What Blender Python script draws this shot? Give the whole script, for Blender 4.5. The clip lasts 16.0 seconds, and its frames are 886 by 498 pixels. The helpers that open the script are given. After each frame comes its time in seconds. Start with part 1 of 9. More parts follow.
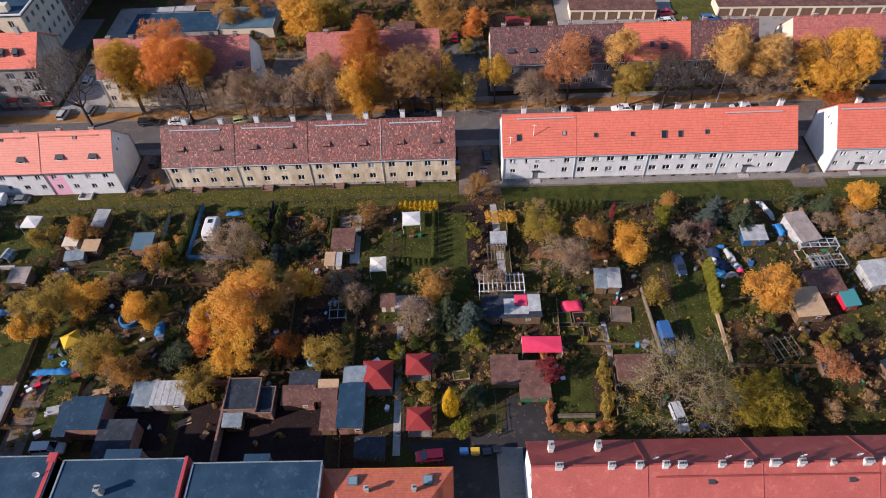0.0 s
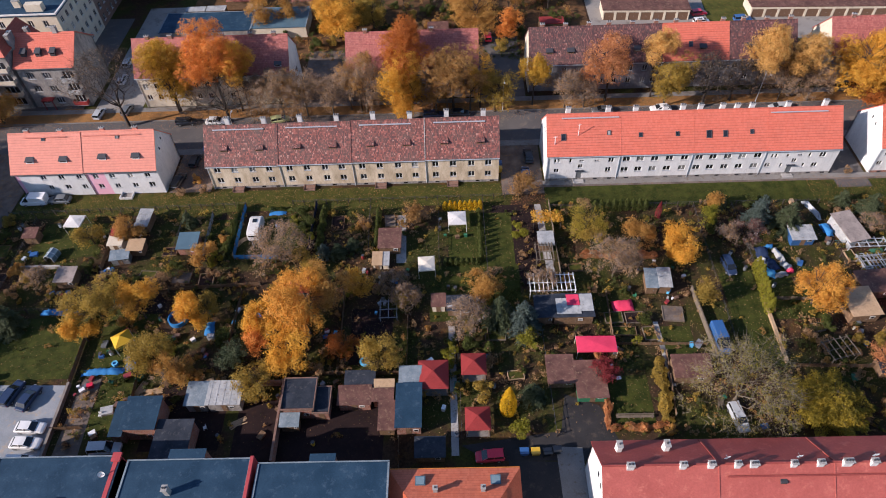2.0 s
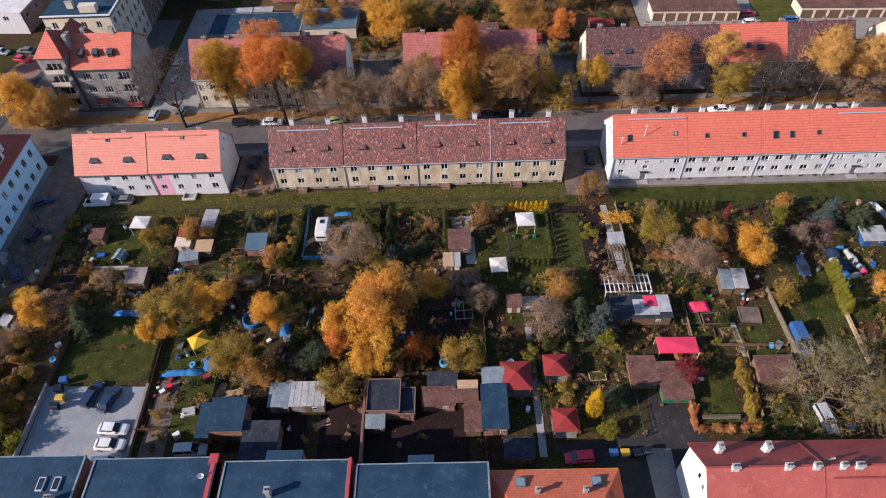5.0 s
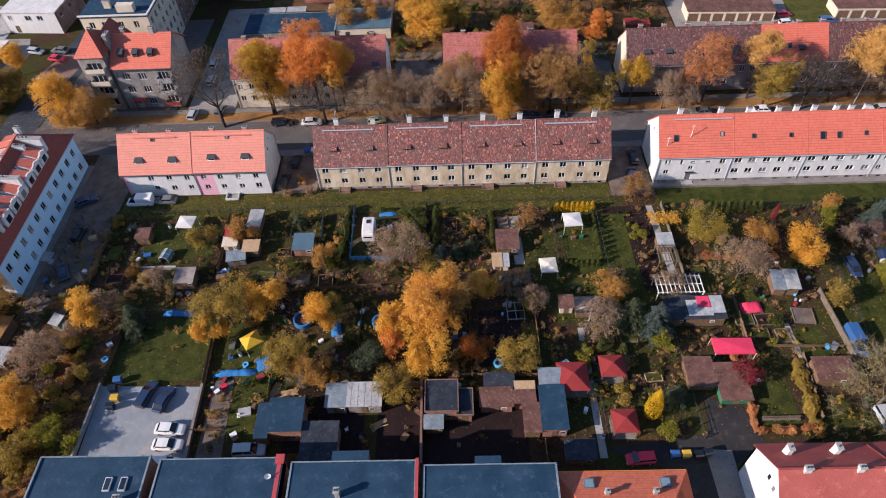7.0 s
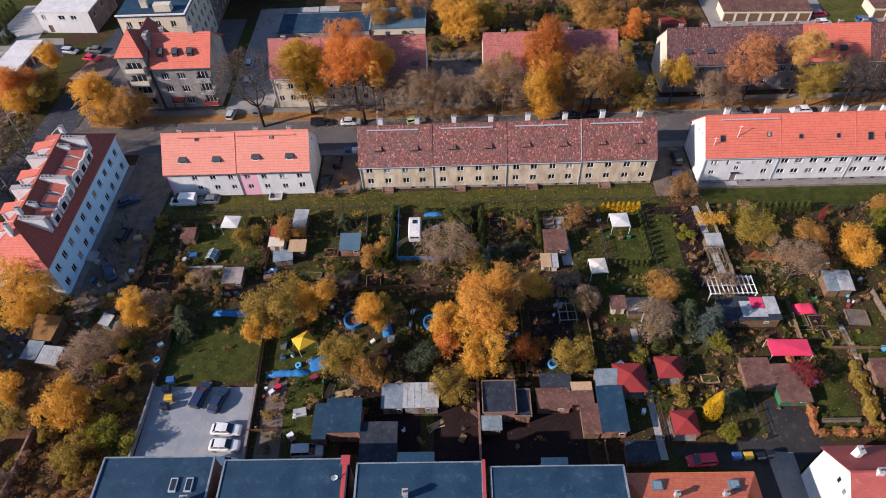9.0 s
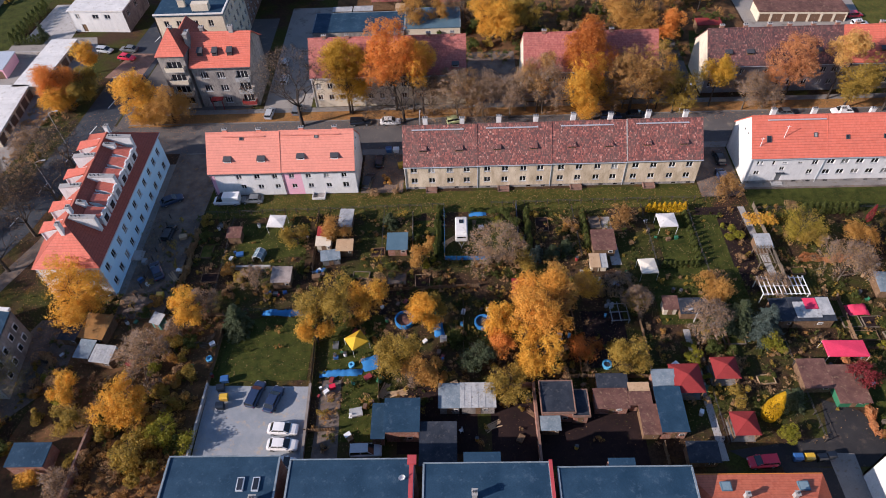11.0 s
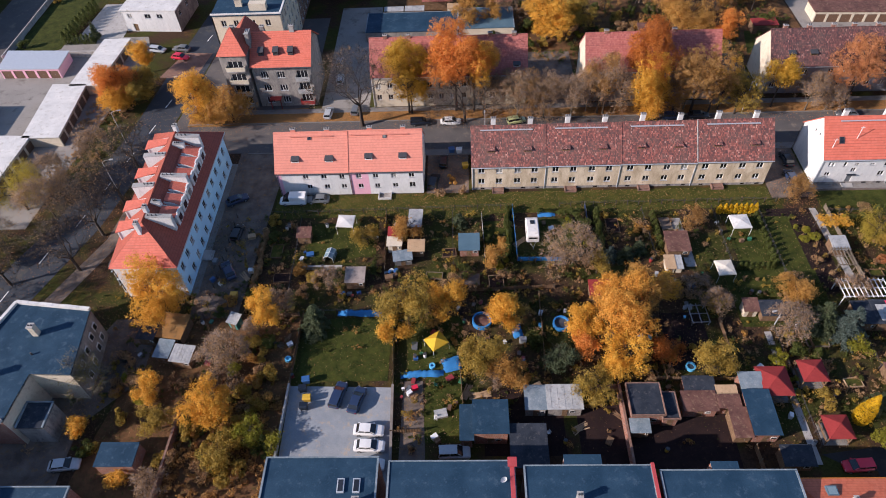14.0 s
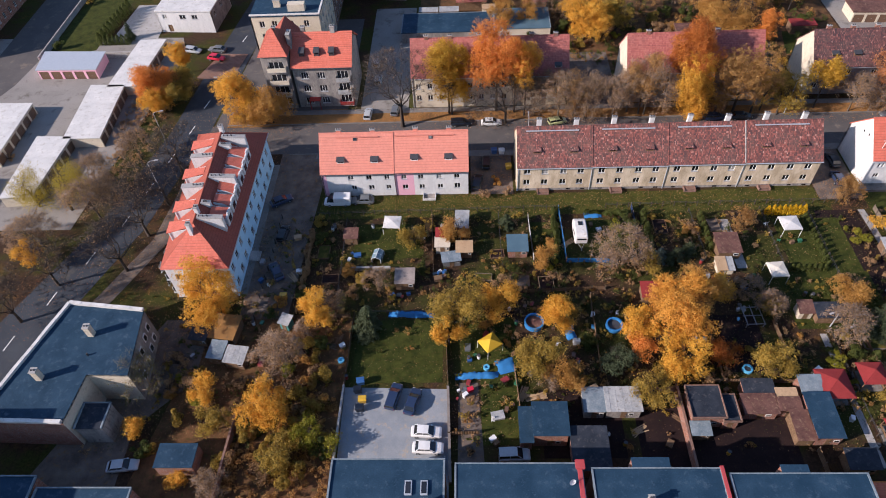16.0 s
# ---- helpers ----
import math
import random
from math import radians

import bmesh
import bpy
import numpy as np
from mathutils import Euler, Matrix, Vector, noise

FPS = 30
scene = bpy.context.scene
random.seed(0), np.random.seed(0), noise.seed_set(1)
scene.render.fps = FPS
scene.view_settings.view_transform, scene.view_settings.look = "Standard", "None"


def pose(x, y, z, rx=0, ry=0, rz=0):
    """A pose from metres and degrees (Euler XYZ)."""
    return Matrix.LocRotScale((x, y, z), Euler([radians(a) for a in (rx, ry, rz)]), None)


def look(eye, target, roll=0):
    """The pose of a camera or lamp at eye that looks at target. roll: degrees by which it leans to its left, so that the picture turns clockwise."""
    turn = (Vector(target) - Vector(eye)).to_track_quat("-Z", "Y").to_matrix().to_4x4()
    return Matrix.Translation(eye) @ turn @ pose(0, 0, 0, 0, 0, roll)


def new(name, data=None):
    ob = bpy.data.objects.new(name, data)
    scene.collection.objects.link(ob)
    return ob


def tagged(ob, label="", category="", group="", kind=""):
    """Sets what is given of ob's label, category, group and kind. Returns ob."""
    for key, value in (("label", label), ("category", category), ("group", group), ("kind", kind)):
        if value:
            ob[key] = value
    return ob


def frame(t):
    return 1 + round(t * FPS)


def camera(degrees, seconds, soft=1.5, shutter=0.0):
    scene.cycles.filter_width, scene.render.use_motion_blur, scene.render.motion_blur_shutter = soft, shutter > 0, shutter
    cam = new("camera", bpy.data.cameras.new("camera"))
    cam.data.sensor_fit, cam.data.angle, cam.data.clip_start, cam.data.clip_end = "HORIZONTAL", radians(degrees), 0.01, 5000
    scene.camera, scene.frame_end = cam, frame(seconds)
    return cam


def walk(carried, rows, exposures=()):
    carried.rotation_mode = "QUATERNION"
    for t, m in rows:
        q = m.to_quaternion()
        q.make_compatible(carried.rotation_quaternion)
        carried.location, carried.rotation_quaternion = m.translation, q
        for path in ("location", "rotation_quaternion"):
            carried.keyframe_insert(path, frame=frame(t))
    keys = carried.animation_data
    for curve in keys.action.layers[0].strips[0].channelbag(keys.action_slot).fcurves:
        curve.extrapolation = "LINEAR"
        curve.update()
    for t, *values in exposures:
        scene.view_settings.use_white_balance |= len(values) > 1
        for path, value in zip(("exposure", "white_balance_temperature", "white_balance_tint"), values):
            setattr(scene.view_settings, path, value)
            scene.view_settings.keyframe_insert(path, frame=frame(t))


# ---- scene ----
cam = camera(68.0, 16.0, soft=1.0)
PATH = [
    (0, (0.011, -0.01, 91.628), (-0.038, 1.295, 90.113), -3.1),
    (0.5, (-2.223, -0.026, 91.512), (-2.271, 1.28, 89.998), -3.0),
    (1, (-4.388, -0.053, 91.492), (-4.436, 1.254, 89.979), -3.0),
    (1.5, (-6.648, -0.062, 91.408), (-6.694, 1.247, 89.897), -2.9),
    (2, (-8.866, -0.065, 91.409), (-8.91, 1.244, 89.898), -2.9),
    (2.5, (-11.03, -0.043, 91.339), (-11.074, 1.268, 89.828), -2.9),
    (3, (-13.178, 0.036, 91.369), (-13.222, 1.347, 89.859), -2.9),
    (3.5, (-15.473, -0.012, 91.373), (-15.514, 1.301, 89.864), -2.7),
    (4, (-17.559, -0.01, 91.451), (-17.599, 1.303, 89.942), -2.8),
    (6.5, (-27.973, 0.194, 91.686), (-28.02, 1.507, 90.178), -2.9),
    (7, (-30.151, 0.23, 91.619), (-30.198, 1.544, 90.112), -2.9),
    (7.5, (-32.301, 0.343, 91.632), (-32.348, 1.657, 90.125), -2.9),
    (8, (-34.338, 0.43, 91.64), (-34.387, 1.744, 90.133), -2.9),
    (8.5, (-36.423, 0.501, 91.635), (-36.474, 1.815, 90.128), -2.9),
    (9, (-38.454, 0.541, 91.662), (-38.507, 1.855, 90.155), -3.0),
    (11.5, (-48.997, 0.537, 91.72), (-49.055, 1.852, 90.215), -3.0),
    (12, (-51.043, 0.663, 91.728), (-51.104, 1.978, 90.222), -3.1),
    (12.5, (-53.157, 0.682, 91.704), (-53.219, 1.997, 90.198), -3.0),
    (13, (-55.193, 0.677, 91.69), (-55.256, 1.993, 90.186), -3.1),
    (13.5, (-57.183, 0.767, 91.753), (-57.25, 2.082, 90.248), -3.1),
    (14, (-59.275, 0.807, 91.773), (-59.345, 2.123, 90.269), -3.2),
    (14.5, (-61.285, 0.886, 91.777), (-61.359, 2.202, 90.272), -3.3),
    (15, (-63.342, 0.88, 91.823), (-63.419, 2.197, 90.32), -3.4),
    (15.5, (-65.282, 0.961, 91.813), (-65.362, 2.279, 90.311), -3.5),
    (16, (-67.36, 0.98, 91.823), (-67.442, 2.298, 90.321), -3.5),
]
walk(cam, [(t, look(eye, target, roll)) for t, eye, target, roll in PATH], exposures=((0.0, 0.61, 6330, 20), (16.0, 0.61, 6330, 20)))

# ---- light ----
SUN_EL, SUN_AZ = radians(26), radians(21)          # height, and the turn of the shadows from +x towards +y
world = bpy.data.worlds.new("sky")
scene.world = world
world.use_nodes = True
wn = world.node_tree
sky = wn.nodes.new("ShaderNodeTexSky")
sky.sky_type, sky.sun_disc = "NISHITA", False
sky.sun_elevation, sky.sun_rotation = SUN_EL, radians(249)
sky.air_density, sky.dust_density, sky.ozone_density = 1.3, 0.6, 4.5
wn.links.new(sky.outputs[0], wn.nodes["Background"].inputs[0])
wn.nodes["Background"].inputs[1].default_value = 0.1
sun = new("sun", bpy.data.lights.new("sun", "SUN"))
sun.data.energy, sun.data.angle, sun.data.color = 4.7, radians(0.53), (1.0, 0.9, 0.78)
sun.matrix_world = look((0, 0, 60), Vector((0, 0, 60)) + Vector((math.cos(SUN_AZ) * math.cos(SUN_EL), math.sin(SUN_AZ) * math.cos(SUN_EL), -math.sin(SUN_EL))))


# ---- materials ----
def nodes_of(name):
    m = bpy.data.materials.new(name)
    m.use_nodes = True
    nt = m.node_tree
    return m, nt, nt.nodes["Principled BSDF"]


def add(nt, kind, **values):
    n = nt.nodes.new(kind)
    for key, value in values.items():
        n.inputs[key].default_value = value
    return n


def ramp(nt, source, stops):
    r = nt.nodes.new("ShaderNodeValToRGB")
    e = r.color_ramp.elements
    while len(e) < len(stops):
        e.new(0.5)
    for el, (at, col) in zip(e, stops):
        el.position, el.color = at, (*col, 1)
    nt.links.new(source, r.inputs[0])
    return r.outputs[0]


def mixed(nt, fac, a, b, kind="MIX"):
    m = nt.nodes.new("ShaderNodeMix")
    m.data_type, m.blend_type = "RGBA", kind
    for socket, value in ((m.inputs[0], fac), (m.inputs[6], a), (m.inputs[7], b)):
        if isinstance(value, bpy.types.NodeSocket):
            nt.links.new(value, socket)
        else:
            socket.default_value = (*value, 1) if isinstance(value, tuple) else value
    return m.outputs[2]


def coords(nt, scale=(1, 1, 1)):
    tc = nt.nodes.new("ShaderNodeTexCoord")
    mp = nt.nodes.new("ShaderNodeMapping")
    mp.inputs["Scale"].default_value = scale
    nt.links.new(tc.outputs["Object"], mp.inputs[0])
    return mp.outputs[0]


def noise_of(nt, vec, scale, detail=4.0, rough=0.6):
    n = add(nt, "ShaderNodeTexNoise", Scale=scale, Detail=detail, Roughness=rough)
    nt.links.new(vec, n.inputs["Vector"])
    return n.outputs[0]


def bumped(nt, bsdf, height, strength, distance):
    b = add(nt, "ShaderNodeBump", Strength=strength, Distance=distance)
    nt.links.new(height, b.inputs["Height"])
    nt.links.new(b.outputs[0], bsdf.inputs["Normal"])


def surface(name, dark, light, big=0.25, fine=6.0, rough=0.8, metal=0.0, bump=0.3, third=None, stretch=(1, 1, 1), spread=0.5, rnd=0.0):
    """A plain weathered surface: two colours by large stains, fine grain, some relief."""
    m, nt, b = nodes_of(name)
    v = coords(nt, stretch)
    large = noise_of(nt, v, big)
    small = noise_of(nt, v, fine, 6, 0.7)
    col = mixed(nt, ramp(nt, large, ((0.5 - spread / 2, (0, 0, 0)), (0.5 + spread / 2, (1, 1, 1)))), dark, light)
    if third:
        patch = noise_of(nt, v, big * 3.1, 5, 0.7)
        col = mixed(nt, ramp(nt, patch, ((0.55, (0, 0, 0)), (0.68, (1, 1, 1)))), col, third)
    col = mixed(nt, 0.55, col, ramp(nt, small, ((0.25, (0.35, 0.35, 0.35)), (0.75, (0.72, 0.72, 0.72)))), "OVERLAY")
    if rnd:
        oi = nt.nodes.new("ShaderNodeObjectInfo")
        col = mixed(nt, rnd, col, ramp(nt, oi.outputs["Random"], ((0.0, (0.25, 0.25, 0.25)), (1.0, (0.8, 0.8, 0.8)))), "OVERLAY")
    nt.links.new(col, b.inputs["Base Color"])
    b.inputs["Roughness"].default_value, b.inputs["Metallic"].default_value = rough, metal
    b.inputs["Specular IOR Level"].default_value = 0.15 if rough >= 0.7 else 0.35
    bumped(nt, b, small, bump, 0.05)
    return m


def plain(name, col, rough=0.5, metal=0.0, coat=0.0):
    m, nt, b = nodes_of(name)
    n = noise_of(nt, coords(nt), 3.0)
    nt.links.new(mixed(nt, 0.35, col, ramp(nt, n, ((0.3, (0.4, 0.4, 0.4)), (0.7, (0.62, 0.62, 0.62)))), "OVERLAY"), b.inputs["Base Color"])
    b.inputs["Roughness"].default_value, b.inputs["Metallic"].default_value, b.inputs["Coat Weight"].default_value = rough, metal, coat
    return m


def tiles(name, cols, tile=(0.3, 0.36), along="x", stain=(0.1, 0.07, 0.06), stained=0.35, rough=0.75, joint=0.5):
    """Roof tiles: every tile a shade of its own, stains across them, ribs in relief."""
    m, nt, b = nodes_of(name)
    sx, sy = (1 / tile[0], 1 / (tile[1] * 0.72)) if along == "x" else (1 / (tile[1] * 0.72), 1 / tile[0])
    v = coords(nt, (sx, sy, 0.0))
    fl = nt.nodes.new("ShaderNodeVectorMath")
    fl.operation = "FLOOR"
    nt.links.new(v, fl.inputs[0])
    wnoise = nt.nodes.new("ShaderNodeTexWhiteNoise")
    wnoise.noise_dimensions = "2D"
    nt.links.new(fl.outputs[0], wnoise.inputs["Vector"])
    col = ramp(nt, wnoise.outputs["Value"], cols)
    w = coords(nt)
    col = mixed(nt, ramp(nt, noise_of(nt, w, 0.35, 6, 0.7), ((0.45, (0, 0, 0)), (0.75, (stained,) * 3))), col, stain)
    fr = nt.nodes.new("ShaderNodeVectorMath")
    fr.operation = "FRACTION"
    nt.links.new(v, fr.inputs[0])
    sep = nt.nodes.new("ShaderNodeSeparateXYZ")
    nt.links.new(fr.outputs[0], sep.inputs[0])
    edge = ramp(nt, sep.outputs[1 if along == "x" else 0], ((0.0, (joint,) * 3), (0.16, (1, 1, 1))))
    col = mixed(nt, 1.0, col, edge, "MULTIPLY")
    nt.links.new(col, b.inputs["Base Color"])
    b.inputs["Roughness"].default_value = rough
    bumped(nt, b, sep.outputs[0 if along == "x" else 1], 0.25, 0.04)
    return m


def bricks(name, a, c, mortar):
    m, nt, b = nodes_of(name)
    tc = nt.nodes.new("ShaderNodeTexCoord")
    sep = nt.nodes.new("ShaderNodeSeparateXYZ")
    nt.links.new(tc.outputs["Object"], sep.inputs[0])
    sm = nt.nodes.new("ShaderNodeMath")
    nt.links.new(sep.outputs[0], sm.inputs[0])
    nt.links.new(sep.outputs[1], sm.inputs[1])
    cb = nt.nodes.new("ShaderNodeCombineXYZ")
    nt.links.new(sm.outputs[0], cb.inputs[0])
    nt.links.new(sep.outputs[2], cb.inputs[1])
    bt = add(nt, "ShaderNodeTexBrick", Scale=2.0)
    bt.inputs["Color1"].default_value, bt.inputs["Color2"].default_value, bt.inputs["Mortar"].default_value = (*a, 1), (*c, 1), (*mortar, 1)
    nt.links.new(cb.outputs[0], bt.inputs["Vector"])
    col = mixed(nt, 0.5, bt.outputs[0], ramp(nt, noise_of(nt, tc.outputs["Object"], 0.8, 5), ((0.3, (0.3, 0.3, 0.3)), (0.7, (0.7, 0.7, 0.7)))), "OVERLAY")
    nt.links.new(col, b.inputs["Base Color"])
    b.inputs["Roughness"].default_value = 0.9
    bumped(nt, b, bt.outputs["Fac"], -0.3, 0.02)
    return m


def foliage(name, stops, through_light=0.48, rough=0.6):
    """Leaves: each one its own shade, clumps drift in colour, some light passes through."""
    m, nt, b = nodes_of(name)
    geo = nt.nodes.new("ShaderNodeNewGeometry")
    tc = coords(nt)
    oi = nt.nodes.new("ShaderNodeObjectInfo")
    drift = noise_of(nt, tc, 0.35, 3)
    s = nt.nodes.new("ShaderNodeMath")
    s.operation = "MULTIPLY_ADD"
    nt.links.new(geo.outputs["Random Per Island"], s.inputs[0])
    s.inputs[1].default_value = 0.42
    s2 = nt.nodes.new("ShaderNodeMath")
    s2.operation = "MULTIPLY_ADD"
    nt.links.new(drift, s2.inputs[0])
    s2.inputs[1].default_value, s2.inputs[2].default_value = 0.85, -0.13
    nt.links.new(s2.outputs[0], s.inputs[2])
    col = ramp(nt, s.outputs[0], stops)
    col = mixed(nt, 0.22, col, ramp(nt, oi.outputs["Random"], ((0, (0.4, 0.4, 0.4)), (1, (0.64, 0.64, 0.64)))), "OVERLAY")
    nt.links.new(col, b.inputs["Base Color"])
    b.inputs["Roughness"].default_value = rough
    b.inputs["Specular IOR Level"].default_value = 0.25
    tr = nt.nodes.new("ShaderNodeBsdfTranslucent")
    nt.links.new(col, tr.inputs[0])
    mix = nt.nodes.new("ShaderNodeMixShader")
    mix.inputs[0].default_value = through_light
    nt.links.new(b.outputs[0], mix.inputs[1])
    nt.links.new(tr.outputs[0], mix.inputs[2])
    nt.links.new(mix.outputs[0], nt.nodes["Material Output"].inputs[0])
    return m


M = {}
M["asphalt"] = surface("asphalt", (0.075, 0.07, 0.072), (0.12, 0.11, 0.105), 0.12, 9, 0.9, third=(0.16, 0.135, 0.115))
M["dirt_yard"] = surface("dirt_yard", (0.085, 0.066, 0.058), (0.18, 0.145, 0.122), 0.35, 6, 0.95, third=(0.2, 0.12, 0.06), spread=0.35)
M["blue_asphalt"] = surface("blue_asphalt", (0.03, 0.036, 0.046), (0.055, 0.062, 0.075), 0.12, 9, 0.85, third=(0.08, 0.076, 0.07))
M["thicket"] = surface("thicket", (0.06, 0.034, 0.018), (0.16, 0.08, 0.036), 0.5, 3.5, 0.95, third=(0.06, 0.06, 0.017), bump=1.0, spread=0.35)
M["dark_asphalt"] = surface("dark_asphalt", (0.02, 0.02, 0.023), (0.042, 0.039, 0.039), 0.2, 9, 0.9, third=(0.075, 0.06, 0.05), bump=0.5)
M["paving"] = surface("paving", (0.15, 0.143, 0.138), (0.235, 0.22, 0.205), 0.3, 8, 0.9, third=(0.14, 0.115, 0.09))
M["concrete"] = surface("concrete", (0.26, 0.25, 0.24), (0.4, 0.385, 0.37), 0.25, 7, 0.9, third=(0.2, 0.18, 0.16))
M["yard_concrete"] = surface("yard_concrete", (0.2, 0.185, 0.17), (0.29, 0.27, 0.25), 0.1, 6, 0.9, third=(0.13, 0.115, 0.1))
# blue-grey and warm blotches paint in the dapple of tree shade
M["lot"] = surface("lot", (0.18, 0.205, 0.235), (0.3, 0.315, 0.33), 0.22, 8, 0.9, third=(0.34, 0.29, 0.24), spread=0.4)
M["kerb"] = surface("kerb", (0.13, 0.122, 0.115), (0.22, 0.205, 0.19), 0.4, 7, 0.9, third=(0.16, 0.11, 0.07))
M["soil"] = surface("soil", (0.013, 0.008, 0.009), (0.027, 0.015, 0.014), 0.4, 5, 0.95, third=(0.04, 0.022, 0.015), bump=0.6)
M["lawn"] = surface("lawn", (0.02, 0.029, 0.005), (0.056, 0.063, 0.012), 0.55, 3.2, 0.95, third=(0.075, 0.057, 0.015), bump=1.0, spread=0.35)
M["meadow"] = surface("meadow", (0.034, 0.042, 0.008), (0.085, 0.082, 0.017), 0.4, 3.2, 0.95, third=(0.15, 0.088, 0.026), bump=1.0, spread=0.35)
M["leafy"] = surface("leafy", (0.17, 0.095, 0.04), (0.34, 0.17, 0.055), 0.35, 7, 0.95, third=(0.1, 0.08, 0.05), bump=0.6)


def ground_material():
    m, nt, b = nodes_of("ground")
    v = coords(nt)
    grass = ramp(nt, noise_of(nt, v, 2.5, 6, 0.75), ((0.3, (0.018, 0.023, 0.006)), (0.7, (0.07, 0.07, 0.017))))
    earth = ramp(nt, noise_of(nt, v, 1.8, 6, 0.75), ((0.3, (0.02, 0.013, 0.01)), (0.7, (0.085, 0.048, 0.028))))
    fallen = ramp(nt, noise_of(nt, v, 4.0, 6, 0.8), ((0.35, (0.06, 0.034, 0.014)), (0.65, (0.22, 0.11, 0.03))))
    col = mixed(nt, ramp(nt, noise_of(nt, v, 0.09, 5, 0.65), ((0.44, (0, 0, 0)), (0.56, (1, 1, 1)))), grass, earth)
    col = mixed(nt, ramp(nt, noise_of(nt, v, 0.16, 6, 0.75), ((0.56, (0, 0, 0)), (0.7, (0.75, 0.75, 0.75)))), col, fallen)
    nt.links.new(col, b.inputs["Base Color"])
    b.inputs["Roughness"].default_value = 0.95
    b.inputs["Specular IOR Level"].default_value = 0.1
    bumped(nt, b, noise_of(nt, v, 3.0, 6, 0.8), 0.9, 0.12)
    return m


M["ground"] = ground_material()
M["white_wall"] = surface("white_wall", (0.54, 0.54, 0.545), (0.67, 0.66, 0.65), 0.5, 5, 0.85, bump=0.1, third=(0.5, 0.49, 0.48), stretch=(1, 1, 0.3), spread=0.4)
# white render with the blue of skylit shade put into its colour
M["shade_blue_wall"] = surface("shade_blue_wall", (0.42, 0.68, 0.85), (0.47, 0.72, 0.88), 0.3, 5, 0.85, bump=0.1)
M["pink_wall"] = surface("pink_wall", (0.72, 0.36, 0.46), (0.76, 0.42, 0.5), 0.3, 5, 0.85, bump=0.1)
M["beige_wall"] = surface("beige_wall", (0.4, 0.315, 0.215), (0.64, 0.53, 0.4), 0.55, 5, 0.9, third=(0.33, 0.255, 0.18), bump=0.25, stretch=(1, 1, 0.35), spread=0.3)
M["grey_wall"] = surface("grey_wall", (0.16, 0.15, 0.145), (0.33, 0.3, 0.275), 0.5, 4, 0.9, third=(0.1, 0.095, 0.095), bump=0.25, stretch=(1, 1, 0.4), spread=0.35)
M["dark_wall"] = surface("dark_wall", (0.15, 0.15, 0.17), (0.24, 0.235, 0.255), 0.5, 4, 0.9, bump=0.25, stretch=(1, 1, 0.4), spread=0.4)
M["cream_wall"] = surface("cream_wall", (0.5, 0.43, 0.34), (0.6, 0.53, 0.42), 0.3, 5, 0.9, third=(0.42, 0.36, 0.29))
M["brick"] = bricks("brick", (0.2, 0.07, 0.045), (0.28, 0.11, 0.07), (0.3, 0.27, 0.24))
M["brown_brick"] = bricks("brown_brick", (0.16, 0.085, 0.06), (0.22, 0.12, 0.09), (0.2, 0.17, 0.15))
M["red_tiles"] = tiles("red_tiles", ((0.0, (0.54, 0.122, 0.075)), (1.0, (0.6, 0.15, 0.1))), tile=(0.3, 0.5), stained=0.18, joint=0.5)
M["salmon_tiles"] = tiles("salmon_tiles", ((0.0, (0.57, 0.2, 0.145)), (1.0, (0.62, 0.225, 0.165))), tile=(0.3, 0.5), stained=0.14, joint=0.5)
M["old_tiles"] = tiles("old_tiles", ((0.0, (0.075, 0.036, 0.036)), (0.35, (0.13, 0.05, 0.044)), (0.65, (0.21, 0.066, 0.052)), (0.88, (0.3, 0.095, 0.074)), (0.97, (0.36, 0.15, 0.12)), (1.0, (0.48, 0.27, 0.22))), tile=(0.22, 0.34), stained=0.9, joint=0.5)
M["dark_old_tiles"] = tiles("dark_old_tiles", ((0.0, (0.05, 0.028, 0.032)), (0.45, (0.095, 0.042, 0.042)), (0.85, (0.17, 0.062, 0.055)), (0.97, (0.24, 0.105, 0.09)), (1.0, (0.36, 0.2, 0.17))), tile=(0.22, 0.34), stained=0.7, joint=0.5)
M["faded_tiles"] = tiles("faded_tiles", ((0.0, (0.3, 0.085, 0.075)), (0.5, (0.36, 0.11, 0.09)), (1.0, (0.42, 0.14, 0.12))), stained=0.25)
# red tiles with some of the east slope's shade put into the colour
M["red_tiles_ns_shaded"] = tiles("red_tiles_ns_shaded", ((0.0, (0.3, 0.062, 0.036)), (1.0, (0.36, 0.08, 0.048))), tile=(0.3, 0.5), along="y", stained=0.2, joint=0.5)
# one red roof metal, toned twice: darker for the shaded slope, paler for sun
M["red_metal_shaded"] = surface("red_metal_shaded", (0.23, 0.045, 0.038), (0.29, 0.062, 0.052), 0.2, 4, 0.55, third=(0.34, 0.09, 0.07), bump=0.1)
M["red_metal_lit"] = surface("red_metal_lit", (0.32, 0.076, 0.062), (0.39, 0.098, 0.08), 0.3, 4, 0.6, third=(0.44, 0.13, 0.1), bump=0.15, spread=0.35)
M["orange_sheet"] = surface("orange_sheet", (0.44, 0.095, 0.045), (0.52, 0.13, 0.062), 0.25, 4, 0.7, third=(0.42, 0.11, 0.05))
M["blue_felt"] = surface("blue_felt", (0.01, 0.033, 0.062), (0.023, 0.056, 0.094), 0.3, 5, 0.75, third=(0.042, 0.076, 0.115), bump=0.5, spread=0.4)
M["dark_felt"] = surface("dark_felt", (0.018, 0.024, 0.035), (0.04, 0.047, 0.062), 0.45, 5, 0.8, third=(0.07, 0.072, 0.08), spread=0.35)
